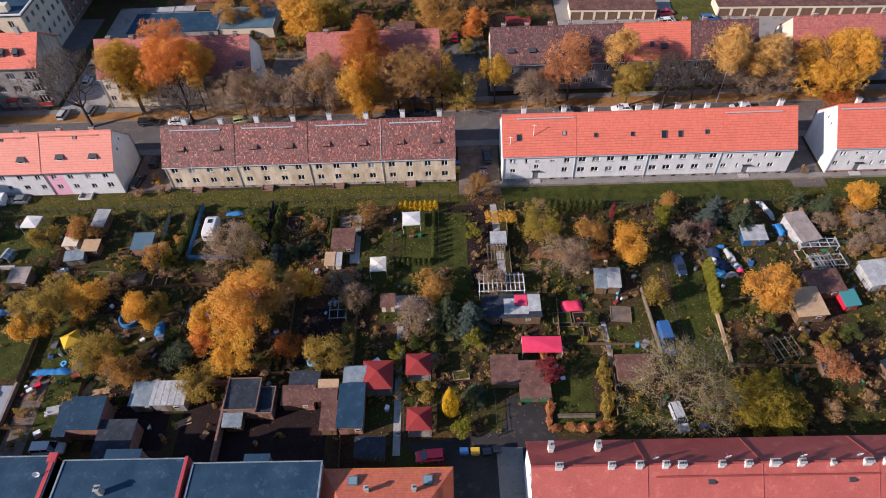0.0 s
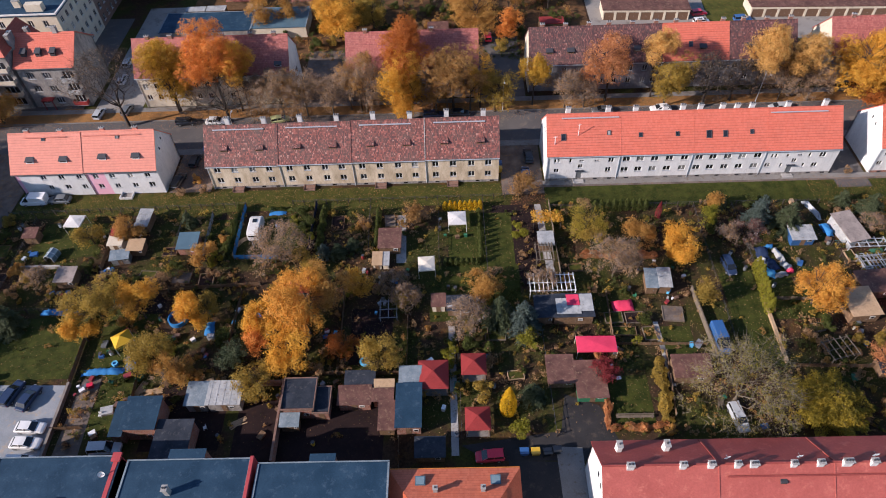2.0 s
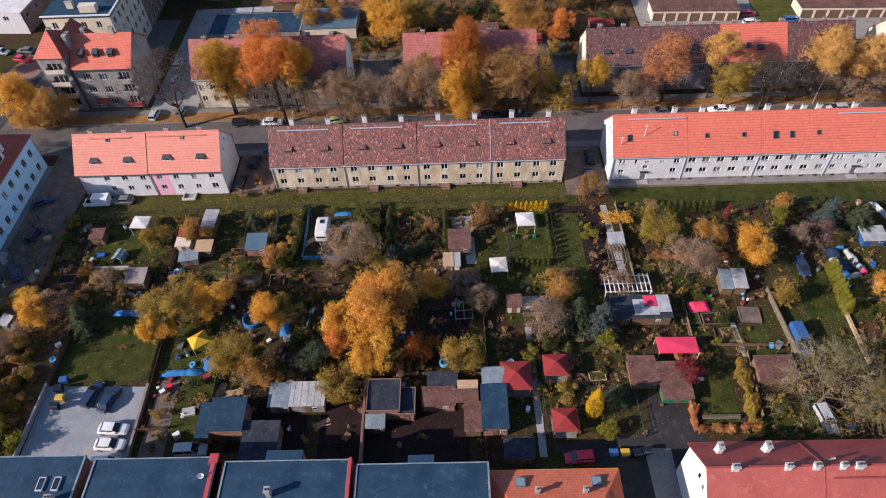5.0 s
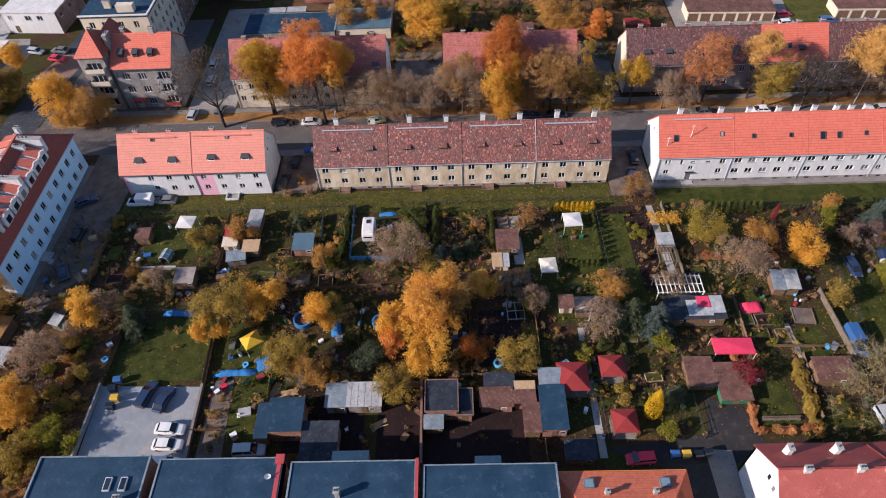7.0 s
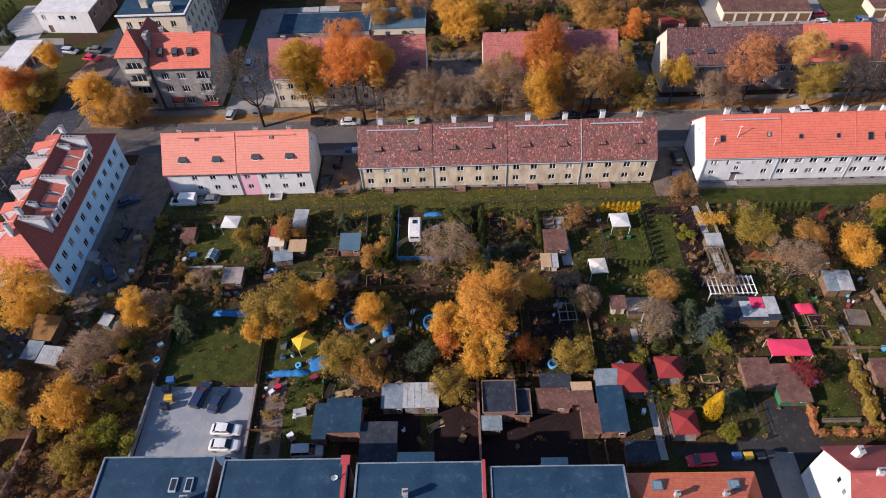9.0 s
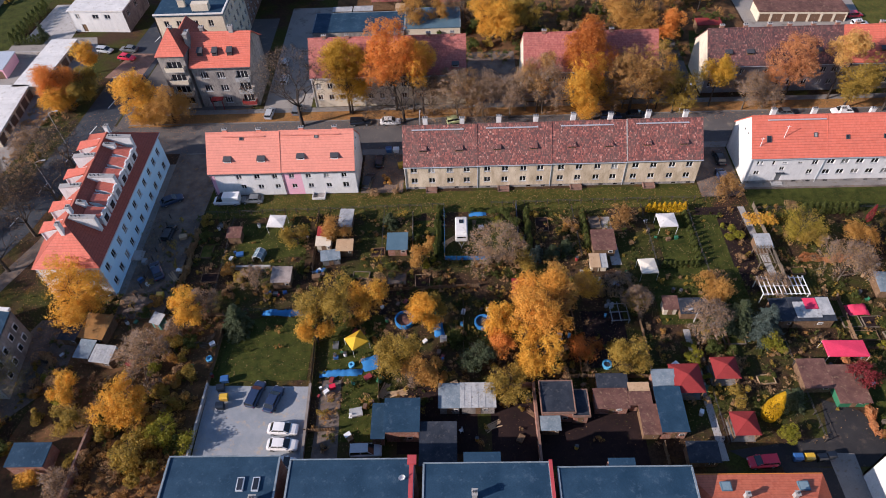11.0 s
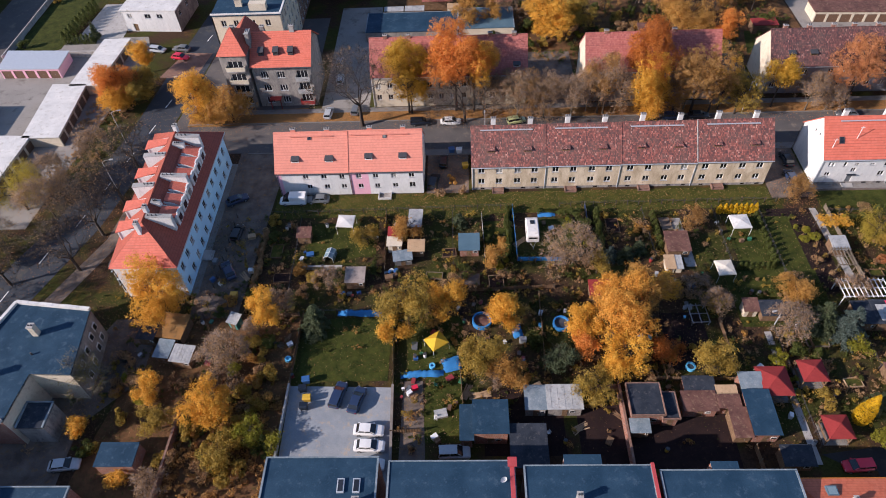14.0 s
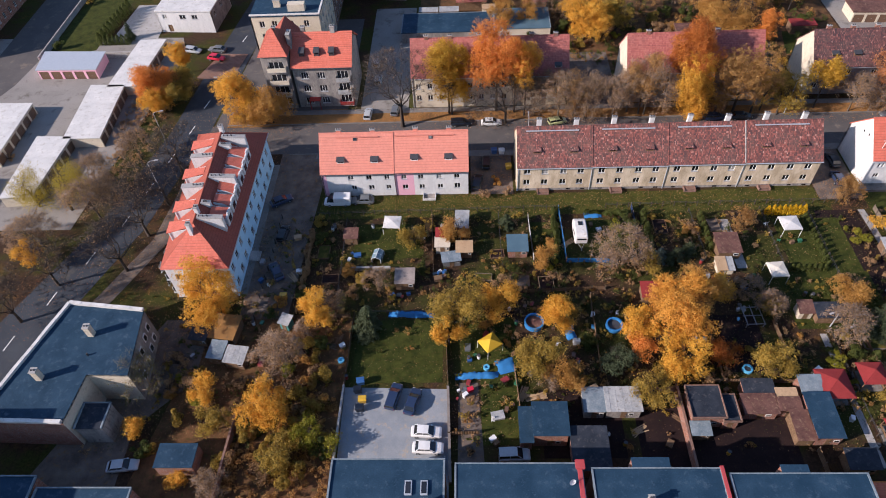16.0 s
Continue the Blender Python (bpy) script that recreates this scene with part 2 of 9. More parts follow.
M["teal_felt"] = surface("teal_felt", (0.05, 0.1, 0.14), (0.085, 0.15, 0.19), 0.3, 6, 0.6)
M["rusty_felt"] = surface("rusty_felt", (0.085, 0.042, 0.036), (0.17, 0.085, 0.068), 0.5, 5, 0.85, third=(0.22, 0.14, 0.095), spread=0.35)
M["white_sheet"] = surface("white_sheet", (0.25, 0.265, 0.275), (0.42, 0.42, 0.415), 0.7, 5, 0.7, third=(0.2, 0.18, 0.16), bump=0.2, spread=0.35)
M["white_roof"] = surface("white_roof", (0.5, 0.49, 0.475), (0.66, 0.64, 0.61), 0.35, 5, 0.7, third=(0.42, 0.39, 0.35), bump=0.15, spread=0.4)
M["pale_felt"] = surface("pale_felt", (0.21, 0.175, 0.16), (0.34, 0.285, 0.255), 0.5, 6, 0.85, third=(0.17, 0.14, 0.12), spread=0.35)
M["grey_sheet"] = surface("grey_sheet", (0.12, 0.16, 0.19), (0.22, 0.26, 0.29), 0.7, 5, 0.7, third=(0.3, 0.32, 0.33), bump=0.2, spread=0.35)
M["red_coping"] = surface("red_coping", (0.34, 0.05, 0.055), (0.42, 0.07, 0.075), 0.6, 5, 0.75, bump=0.15)
M["orange_tiles"] = tiles("orange_tiles", ((0.0, (0.44, 0.1, 0.05)), (1.0, (0.52, 0.135, 0.07))), tile=(0.3, 0.5), stained=0.2, joint=0.55)
M["pale_glass"] = plain("pale_glass", (0.16, 0.23, 0.26), 0.2, 0.0, 0.3)
M["white_frame"] = plain("white_frame", (0.72, 0.72, 0.71), 0.5)
M["wood"] = surface("wood", (0.1, 0.06, 0.035), (0.2, 0.125, 0.075), 1.2, 9, 0.85, third=(0.26, 0.18, 0.12))
M["pale_wood"] = surface("pale_wood", (0.36, 0.24, 0.14), (0.46, 0.32, 0.2), 0.8, 9, 0.85, third=(0.28, 0.19, 0.12))
M["metal"] = plain("metal", (0.32, 0.33, 0.35), 0.45, 0.6)
M["gutter"] = plain("gutter", (0.5, 0.53, 0.57), 0.45, 0.3)
M["dark_metal"] = plain("dark_metal", (0.06, 0.06, 0.066), 0.55, 0.2)
M["pole"] = plain("pole", (0.42, 0.42, 0.43), 0.6, 0.2)
M["bark"] = surface("bark", (0.04, 0.032, 0.028), (0.085, 0.068, 0.056), 1.5, 9, 0.95, bump=0.6)
M["twigs"] = surface("twigs", (0.17, 0.13, 0.11), (0.27, 0.21, 0.175), 1.5, 9, 0.95, bump=0.0)
M["pale_twigs"] = surface("pale_twigs", (0.15, 0.125, 0.09), (0.26, 0.22, 0.16), 1.5, 9, 0.95, bump=0.0)
M["pale_bark"] = surface("pale_bark", (0.1, 0.08, 0.062), (0.19, 0.155, 0.12), 1.5, 9, 0.95, bump=0.5)


def glass_material():
    m, nt, b = nodes_of("window_glass")
    oi = nt.nodes.new("ShaderNodeObjectInfo")
    col = ramp(nt, oi.outputs["Random"], ((0.0, (0.01, 0.012, 0.016)), (0.8, (0.028, 0.03, 0.037)), (0.88, (0.14, 0.14, 0.14)), (1.0, (0.32, 0.31, 0.29))))
    nt.links.new(col, b.inputs["Base Color"])
    b.inputs["Roughness"].default_value = 0.06
    b.inputs["Coat Weight"].default_value = 0.5
    return m


M["glass"] = glass_material()
M["car_glass"] = plain("car_glass", (0.015, 0.018, 0.022), 0.05, 0.0, 0.5)
M["tyre"] = plain("tyre", (0.018, 0.018, 0.018), 0.85)
M["headlight"] = plain("headlight", (0.6, 0.6, 0.6), 0.15)
M["tail_light"] = plain("tail_light", (0.35, 0.02, 0.02), 0.25)
PAINT = {"white": (0.7, 0.7, 0.7), "black": (0.009, 0.012, 0.019), "red": (0.58, 0.02, 0.05), "navy": (0.02, 0.035, 0.08), "blue": (0.03, 0.1, 0.26),
         "silver": (0.4, 0.42, 0.44), "grey": (0.12, 0.13, 0.14), "lime": (0.55, 0.58, 0.28), "yellow": (0.56, 0.34, 0.03), "green": (0.03, 0.15, 0.08),
         "pink": (0.68, 0.05, 0.11), "tarp_blue": (0.03, 0.17, 0.4), "sky_blue": (0.1, 0.4, 0.65), "cream": (0.66, 0.6, 0.5), "crimson": (0.25, 0.035, 0.034),
         "teal": (0.05, 0.22, 0.22), "brown": (0.14, 0.08, 0.05), "orange": (0.6, 0.2, 0.04)}
for key, value in PAINT.items():
    M["paint_" + key] = plain("paint_" + key, value, 0.3, 0.0, 0.4)
    M["cloth_" + key] = surface("cloth_" + key, tuple(c * 0.85 for c in value), tuple(min(1, c * 1.1) for c in value), 0.7, 7, 0.8, bump=0.15)

LEAF = {
    "larch": ((0.0, (0.09, 0.08, 0.012)), (0.45, (0.26, 0.2, 0.025)), (0.8, (0.42, 0.3, 0.035)), (1.0, (0.52, 0.36, 0.05))),
    "pale": ((0.0, (0.26, 0.14, 0.045)), (0.45, (0.5, 0.29, 0.09)), (0.8, (0.62, 0.39, 0.13)), (1.0, (0.7, 0.48, 0.2))),
    "copper": ((0.0, (0.2, 0.09, 0.05)), (0.5, (0.44, 0.19, 0.08)), (1.0, (0.58, 0.3, 0.12))),
    "mustard": ((0.0, (0.16, 0.1, 0.015)), (0.45, (0.42, 0.25, 0.03)), (0.8, (0.58, 0.35, 0.05)), (1.0, (0.66, 0.44, 0.08))),
    "umber": ((0.0, (0.14, 0.075, 0.032)), (0.5, (0.32, 0.175, 0.06)), (0.85, (0.45, 0.265, 0.085)), (1.0, (0.54, 0.33, 0.1))),
    "golden": ((0.0, (0.3, 0.15, 0.02)), (0.45, (0.57, 0.31, 0.045)), (0.8, (0.69, 0.42, 0.07)), (1.0, (0.74, 0.51, 0.12))),
    "orange": ((0.0, (0.24, 0.085, 0.025)), (0.4, (0.54, 0.2, 0.045)), (0.75, (0.66, 0.3, 0.07)), (1.0, (0.7, 0.4, 0.1))),
    "ochre": ((0.0, (0.28, 0.14, 0.03)), (0.4, (0.54, 0.28, 0.05)), (0.75, (0.67, 0.38, 0.075)), (1.0, (0.73, 0.47, 0.11))),
    "rust": ((0.0, (0.16, 0.055, 0.02)), (0.5, (0.42, 0.14, 0.03)), (1.0, (0.56, 0.24, 0.05))),
    "amber": ((0.0, (0.18, 0.09, 0.03)), (0.5, (0.4, 0.215, 0.055)), (1.0, (0.54, 0.33, 0.09))),
    "olive": ((0.0, (0.11, 0.08, 0.02)), (0.45, (0.27, 0.19, 0.04)), (0.8, (0.46, 0.3, 0.055)), (1.0, (0.58, 0.36, 0.06))),
    "thin": ((0.0, (0.18, 0.115, 0.07)), (0.6, (0.36, 0.225, 0.115)), (1.0, (0.5, 0.32, 0.15))),
    "lime": ((0.0, (0.06, 0.07, 0.01)), (0.5, (0.2, 0.19, 0.02)), (1.0, (0.42, 0.34, 0.04))),
    "willow": ((0.0, (0.13, 0.1, 0.02)), (0.5, (0.34, 0.26, 0.04)), (1.0, (0.5, 0.37, 0.055))),
    "ash": ((0.0, (0.09, 0.085, 0.018)), (0.6, (0.2, 0.17, 0.035)), (1.0, (0.3, 0.23, 0.05))),
    "crimson": ((0.0, (0.09, 0.014, 0.018)), (0.6, (0.24, 0.035, 0.04)), (1.0, (0.34, 0.08, 0.07))),
    "plum": ((0.0, (0.06, 0.03, 0.03)), (0.6, (0.15, 0.07, 0.06)), (1.0, (0.24, 0.12, 0.09))),
    "green": ((0.0, (0.035, 0.045, 0.012)), (0.6, (0.08, 0.095, 0.022)), (1.0, (0.14, 0.15, 0.035))),
    "spruce": ((0.0, (0.035, 0.048, 0.024)), (0.6, (0.08, 0.1, 0.05)), (1.0, (0.135, 0.15, 0.075))),
    "pine": ((0.0, (0.03, 0.042, 0.022)), (0.6, (0.075, 0.095, 0.05)), (1.0, (0.13, 0.15, 0.08))),
    "grass": ((0.0, (0.026, 0.034, 0.007)), (0.6, (0.05, 0.058, 0.012)), (1.0, (0.078, 0.08, 0.018))),
    "blue_spruce": ((0.0, (0.035, 0.052, 0.045)), (0.6, (0.085, 0.115, 0.1)), (1.0, (0.15, 0.19, 0.17))),
    "yellow": ((0.0, (0.25, 0.14, 0.005)), (0.5, (0.55, 0.34, 0.012)), (1.0, (0.75, 0.52, 0.03))),
}
for key, value in LEAF.items():
    M["leaf_" + key] = foliage("leaf_" + key, tuple((at, tuple(min(0.85, c * 1.22) for c in col)) for at, col in value))


# ---- mesh helpers ----
class Build:
    """Collects boxes, tubes and faces into one mesh."""

    def __init__(self):
        self.v, self.f = [], []

    def face(self, *pts):
        n = len(self.v)
        self.v += [tuple(p) for p in pts]
        self.f.append(tuple(range(n, n + len(pts))))
        return self

    def box(self, x0, x1, y0, y1, z0, z1, m=None):
        n = len(self.v)
        pts = [Vector((x, y, z)) for z in (z0, z1) for y in (y0, y1) for x in (x0, x1)]
        self.v += [tuple(m @ p) if m else tuple(p) for p in pts]
        self.f += [tuple(n + i for i in q) for q in ((0, 2, 3, 1), (4, 5, 7, 6), (0, 1, 5, 4), (1, 3, 7, 5), (3, 2, 6, 7), (2, 0, 4, 6))]
        return self

    def bar(self, a, b, w, h=None):
        """A straight bar of square or flat section from a to b."""
        a, b = Vector(a), Vector(b)
        d = b - a
        q = d.to_track_quat("X", "Z").to_matrix().to_4x4()
        h = h or w
        return self.box(0, d.length, -w / 2, w / 2, -h / 2, h / 2, Matrix.Translation(a) @ q)

    def tube(self, a, b, r0, r1=None, n=8, caps=True):
        a, b = Vector(a), Vector(b)
        r1 = r0 if r1 is None else r1
        q = (b - a).to_track_quat("Z", "Y")
        s = len(self.v)
        for p, r in ((a, r0), (b, r1)):
            self.v += [tuple(p + q @ Vector((r * math.cos(2 * math.pi * i / n), r * math.sin(2 * math.pi * i / n), 0))) for i in range(n)]
        self.f += [(s + i, s + (i + 1) % n, s + n + (i + 1) % n, s + n + i) for i in range(n)]
        if caps:
            self.f += [tuple(range(s + n - 1, s - 1, -1)), tuple(range(s + n, s + 2 * n))]
        return self

    def prism(self, outline, z0, z1):
        """An outline (x, y), counter-clockwise, raised from z0 to z1."""
        n, s = len(outline), len(self.v)
        self.v += [(x, y, z0) for x, y in outline] + [(x, y, z1) for x, y in outline]
        self.f += [tuple(range(s + n - 1, s - 1, -1)), tuple(range(s + n, s + 2 * n))]
        self.f += [(s + i, s + (i + 1) % n, s + n + (i + 1) % n, s + n + i) for i in range(n)]
        return self

    def mesh(self, name):
        me = bpy.data.meshes.new(name)
        me.from_pydata(self.v, [], self.f)
        me.update()
        return me


def part(name, shape, material, parent=None, label="", kind="", smooth=False):
    me = shape if isinstance(shape, bpy.types.Mesh) else shape.mesh(name)
    ob = new(name, me)
    if not me.materials:
        me.materials.append(M[material] if isinstance(material, str) else material)
    if smooth:
        me.polygons.foreach_set("use_smooth", [True] * len(me.polygons))
    if parent:
        ob.parent = parent
    return tagged(ob, label=label, kind=kind)


def thing(name, label, category, x=0.0, y=0.0, z=0.0, turn=0.0, group="", kind=""):
    e = new(name)
    e.empty_display_size = 0.3
    e.matrix_world = pose(x, y, z, 0, 0, turn)
    return tagged(e, label, category, group, kind)


def np_mesh(name, verts, faces):
    me = bpy.data.meshes.new(name)
    k = faces.shape[1]
    me.vertices.add(len(verts))
    me.vertices.foreach_set("co", np.ascontiguousarray(verts, dtype=np.float32).ravel())
    me.loops.add(faces.size)
    me.loops.foreach_set("vertex_index", np.ascontiguousarray(faces, dtype=np.int32).ravel())
    me.polygons.add(len(faces))
    me.polygons.foreach_set("loop_start", np.arange(0, faces.size, k, dtype=np.int32))
    me.update(calc_edges=True)
    return me


def leaf_cards(rng, centres, normals, size, slim=0.6):
    """One small pointed leaf at every centre."""
    n = len(centres)
    r = rng.normal(size=(n, 3))
    nn = normals + 0.55 * rng.normal(size=(n, 3))
    nn /= np.linalg.norm(nn, axis=1, keepdims=True) + 1e-9
    a = np.cross(nn, r)
    a /= np.linalg.norm(a, axis=1, keepdims=True) + 1e-9
    b = np.cross(nn, a)
    s = (size * rng.uniform(0.6, 1.35, n))[:, None]
    v = np.stack([centres - a * s * 0.9 - b * s * slim * 0.5, centres + a * s * 0.9 - b * s * slim * 0.5, centres + b * s * slim + nn * s * 0.2], 1).reshape(-1, 3)
    return v, np.arange(3 * n).reshape(-1, 3)


def slab(name, outline, z0, z1, material, kind="structure", label="", category=""):
    ob = part(name, Build().prism(outline, z0, z1), material)
    return tagged(ob, label, category, kind=kind)


def rect(x0, x1, y0, y1):
    return [(x0, y0), (x1, y0), (x1, y1), (x0, y1)]


# ---- ground, streets and yards ----
tagged(part("ground", Build().face((-2600, -2600, 0), (2600, -2600, 0), (2600, 2600, 0), (-2600, 2600, 0)), "ground"), "dark garden soil with grass and fallen leaves", "ground", kind="structure")
slab("road_1", [(-126, 109.5), (140, 109.5), (140, 119.5), (-126, 119.5)], -0.3, 0.02, "asphalt", label="grey asphalt residential street between the house rows", category="road")
slab("road_2", [(-160, 40), (-148, 40), (-131, 88), (-125.5, 118), (-122.5, 150), (-112, 230), (-122, 230), (-131.5, 150), (-134.5, 118), (-141, 88)], -0.3, 0.024, "blue_asphalt", label="wider asphalt road with white lane dashes", category="road")
slab("pavement_1", rect(-122, 140, 119.8, 124.2), -0.3, 0.1, "leafy", label="tree strip covered with fallen orange leaves", category="pavement")
slab("kerb_1", [(-122, 119.5), (140, 119.5), (140, 119.8), (-122, 119.8)], -0.3, 0.13, "kerb", label="worn concrete kerb along the street", category="kerb")
slab("kerb_2", rect(-106, 140, 109.1, 109.4), -0.3, 0.12, "kerb", label="worn concrete kerb along the street", category="kerb")
slab("pavement_2", rect(-100, 140, 107.6, 109.1), -0.3, 0.1, "paving", label="grey paved footway behind the front row", category="pavement")
slab("pavement_3", rect(8.5, 140, 95.2, 96.5), -0.3, 0.05, "paving", label="pale paved walk along the white house", category="pavement")
slab("pavement_4", rect(-122, 140, 123.0, 124.6), -0.3, 0.14, "paving", label="grey footway in front of the far house row", category="pavement")
for n, (x0, x1, y0, y1) in enumerate(((-67.0, -58.5, 96.0, 109.5), (0.3, 8.6, 93.0, 109.5), (65.6, 72.2, 92.5, 109.5))):
    slab("lane_%d" % (n + 1), rect(x0, x1, y0, y1), -0.3, 0.03, "dirt_yard" if n < 2 else "asphalt", label="short leaf-strewn lane between two row houses", category="lane")
slab("yard_1", [(-107.5, 66), (-99, 66), (-97.5, 96), (-97, 109.5), (-107.5, 109.5)], -0.3, 0.03, "dirt_yard", label="brownish dirt yard beside the white mansard house", category="yard")
slab("grass_strip", [(-97, 89.6), (0, 90.6), (0, 96.2), (-97, 95.8)], -0.3, 0.02, "meadow", label="rough grass strip with leaves before the row houses", category="grass")
slab("dirt_walk", rect(8.6, 140, 94.7, 95.2), -0.3, 0.042, "dirt_yard", label="trodden sandy path along the grass", category="path")
slab("grass_strip_2", rect(8.6, 140, 88.8, 94.7), -0.3, 0.02, "lawn", label="green grass strip before the white house", category="grass")
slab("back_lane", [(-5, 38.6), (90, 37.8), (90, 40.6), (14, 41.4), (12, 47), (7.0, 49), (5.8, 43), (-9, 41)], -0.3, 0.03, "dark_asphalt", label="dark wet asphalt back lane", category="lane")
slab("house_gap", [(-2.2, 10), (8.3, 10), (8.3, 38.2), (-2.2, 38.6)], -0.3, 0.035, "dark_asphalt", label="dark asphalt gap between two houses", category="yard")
slab("pavement_5", [(4.9, 28), (8.3, 28), (8.5, 40.4), (4.7, 40.6)], -0.3, 0.05, "paving", label="grey paved footway beside the house end", category="pavement")
slab("parking_lot", [(-87.2, 34), (-70.8, 34), (-71.1, 52.3), (-87.4, 52.7)], -0.3, 0.04, "lot", label="pale concrete parking lot with tree-shade dapples in its colour", category="parking lot")
slab("garage_yard", [(-200, 88), (-146, 88), (-140, 150), (-143, 158), (-200, 160)], -0.3, 0.02, "yard_concrete", label="dusty concrete yard between garages", category="yard")
slab("road_3", [(-215, 95), (-196, 95), (-180, 138), (-178.4, 150), (-178.6, 240), (-190.5, 240), (-190.5, 150)], -0.3, 0.026, "asphalt", label="asphalt road beyond the garages", category="road")
slab("tower_yard", [(-125, 118), (-95, 118), (-95, 165), (-121, 165)], -0.3, 0.015, "asphalt", label="grey asphalt court around the apartment house", category="yard")
slab("court", [(-92, 124.8), (-81, 124.8), (-81, 170), (-92, 170)], -0.3, 0.03, "yard_concrete", label="grey paved court with parked cars", category="yard")
slab("lane_4", rect(-2.6, 7.6, 124.8, 150), -0.3, 0.03, "asphalt", label="grey lane between two far houses", category="lane")
slab("lane_5", rect(-44.6, -33.0, 124.8, 146), -0.3, 0.03, "dirt_yard", label="trodden yard between two far houses", category="yard")
slab("far_yard", [(27, 147), (140, 143), (140, 175), (27, 175)], -0.3, 0.02, "yard_concrete", label="pale concrete yard before the garages", category="yard")
slab("far_gardens", rect(-80, 26.5, 138, 190), -0.3, 0.012, "thicket", label="leaf-strewn earth of the gardens behind the far houses", category="soil")
slab("far_grass", [(10, 143), (30, 142), (32, 152), (12, 153)], -0.3, 0.03, "lawn", label="small green lawn by the garages", category="grass")
slab("far_grass_2", [(56, 146), (66, 146), (70, 166), (58, 166)], -0.3, 0.03, "meadow", label="yellowish lawn between garage yards", category="grass")
slab("verge_path", [(-136.6, 66), (-133.2, 66), (-125.4, 84), (-124.4, 104), (-126.6, 104), (-128.4, 85)], -0.3, 0.035, "dirt_yard", label="trodden path along the road verge", category="path")
slab("forecourt", [(-134.4, 139), (-125.4, 137.8), (-123.6, 149.2), (-130.8, 149.6)], -0.3, 0.032, "brown_brick", label="reddish paved forecourt with parked cars", category="yard")
slab("leafy_corner", [(-122, 119), (-112, 119), (-95, 122), (-95, 125), (-118, 124)], -0.3, 0.12, "leafy", label="leaf-covered verge at the street corner", category="verge")
slab("thicket_ground", [(-119, 28), (-87.6, 28), (-87.6, 66), (-112, 66)], -0.3, 0.014, "thicket", label="earth under trees covered with brown leaves", category="soil")
slab("dry_yard", [(-138, 26), (-119, 26), (-119.2, 46), (-112, 54), (-112, 66), (-120, 66)], -0.3, 0.02, "dirt_yard", label="dark earth yard with parked vehicles", category="yard")
for n, (x0, x1, y0, y1) in enumerate(((-86.5, -72.0, 53.5, 65.5), (-89, -76, 79.5, 88), (-46, -36.5, 79.5, 88.3), (-10.5, -4.5, 75, 88), (-13.8, 2.0, 63, 75), (36.6, 42.5, 53, 72), (24, 29, 55, 61), (-4.5, 1.5, 75.02, 88), (14, 20, 43.5, 52), (-56, -50, 80, 88), (43, 52, 62, 71), (-66, -60, 43, 54), (-69, -60, 54, 66))):
    slab("lawn_%d" % (n + 1), rect(x0, x1, y0, y1), -0.3, 0.03 + 0.004 * (n % 3), "lawn", label="damp green garden lawn", category="lawn")
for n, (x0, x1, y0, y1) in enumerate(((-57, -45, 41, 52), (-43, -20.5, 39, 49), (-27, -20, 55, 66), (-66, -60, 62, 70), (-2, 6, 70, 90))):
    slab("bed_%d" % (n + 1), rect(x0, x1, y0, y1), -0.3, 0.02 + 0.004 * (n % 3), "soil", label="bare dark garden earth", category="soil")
slab("dirt_path", [(-69.6, 38.6), (-65.6, 38.6), (-66.4, 53.4), (-69.4, 53.4)], -0.3, 0.05, "dirt_yard", label="trodden earth path beside the lot", category="path")
for n, pts in enumerate(([(-10.45, 39.5), (-9.35, 39.5), (-9.65, 62), (-10.7, 62)], [(-20, 76), (-18.2, 76), (-18.6, 88), (-20.4, 88)], [(7.0, 72), (8.4, 72), (7.4, 90), (6.2, 90)], [(23.5, 50), (24.3, 50), (24.0, 62), (23.2, 62)])):
    slab("path_%d" % (n + 1), pts, -0.3, 0.05, "concrete", label="narrow concrete garden path", category="path")
for i in range(16):
    y = 60 + 9.5 * i
    x = float(np.interp(y, (40, 88, 118, 150, 230), (-154, -136, -130, -127, -117)))
    slab("lane_mark", [(x - 0.09, y), (x + 0.09, y), (x + 0.7, y + 3), (x + 0.52, y + 3)], 0.0, 0.03, "white_frame", label="white painted lane dash", category="road marking")


# ---- buildings ----
def holed_wall(b, org, u, w, h, holes, depth=0.22):
    """A wall face from org along u (unit, level), its openings (u0, u1, z0, z1) cut out with reveals. Outward is u x z."""
    o, u, z = Vector(org), Vector(u), Vector((0, 0, 1))
    inn = -u.cross(z) * depth
    us = sorted({0.0, w, *[c for q in holes for c in q[:2]]})
    zs = sorted({0.0, h, *[c for q in holes for c in q[2:]]})
    for a, c in zip(us, us[1:]):
        for d, e in zip(zs, zs[1:]):
            if not any(q[0] < (a + c) / 2 < q[1] and q[2] < (d + e) / 2 < q[3] for q in holes):
                b.face(o + u * a + z * d, o + u * c + z * d, o + u * c + z * e, o + u * a + z * e)
    for a, c, d, e in holes:
        p = [o + u * a + z * d, o + u * c + z * d, o + u * c + z * e, o + u * a + z * e]
        for i in range(4):
            b.face(p[i], p[(i + 1) % 4], p[(i + 1) % 4] + inn, p[i] + inn)
    return b


WINDOWS = {}


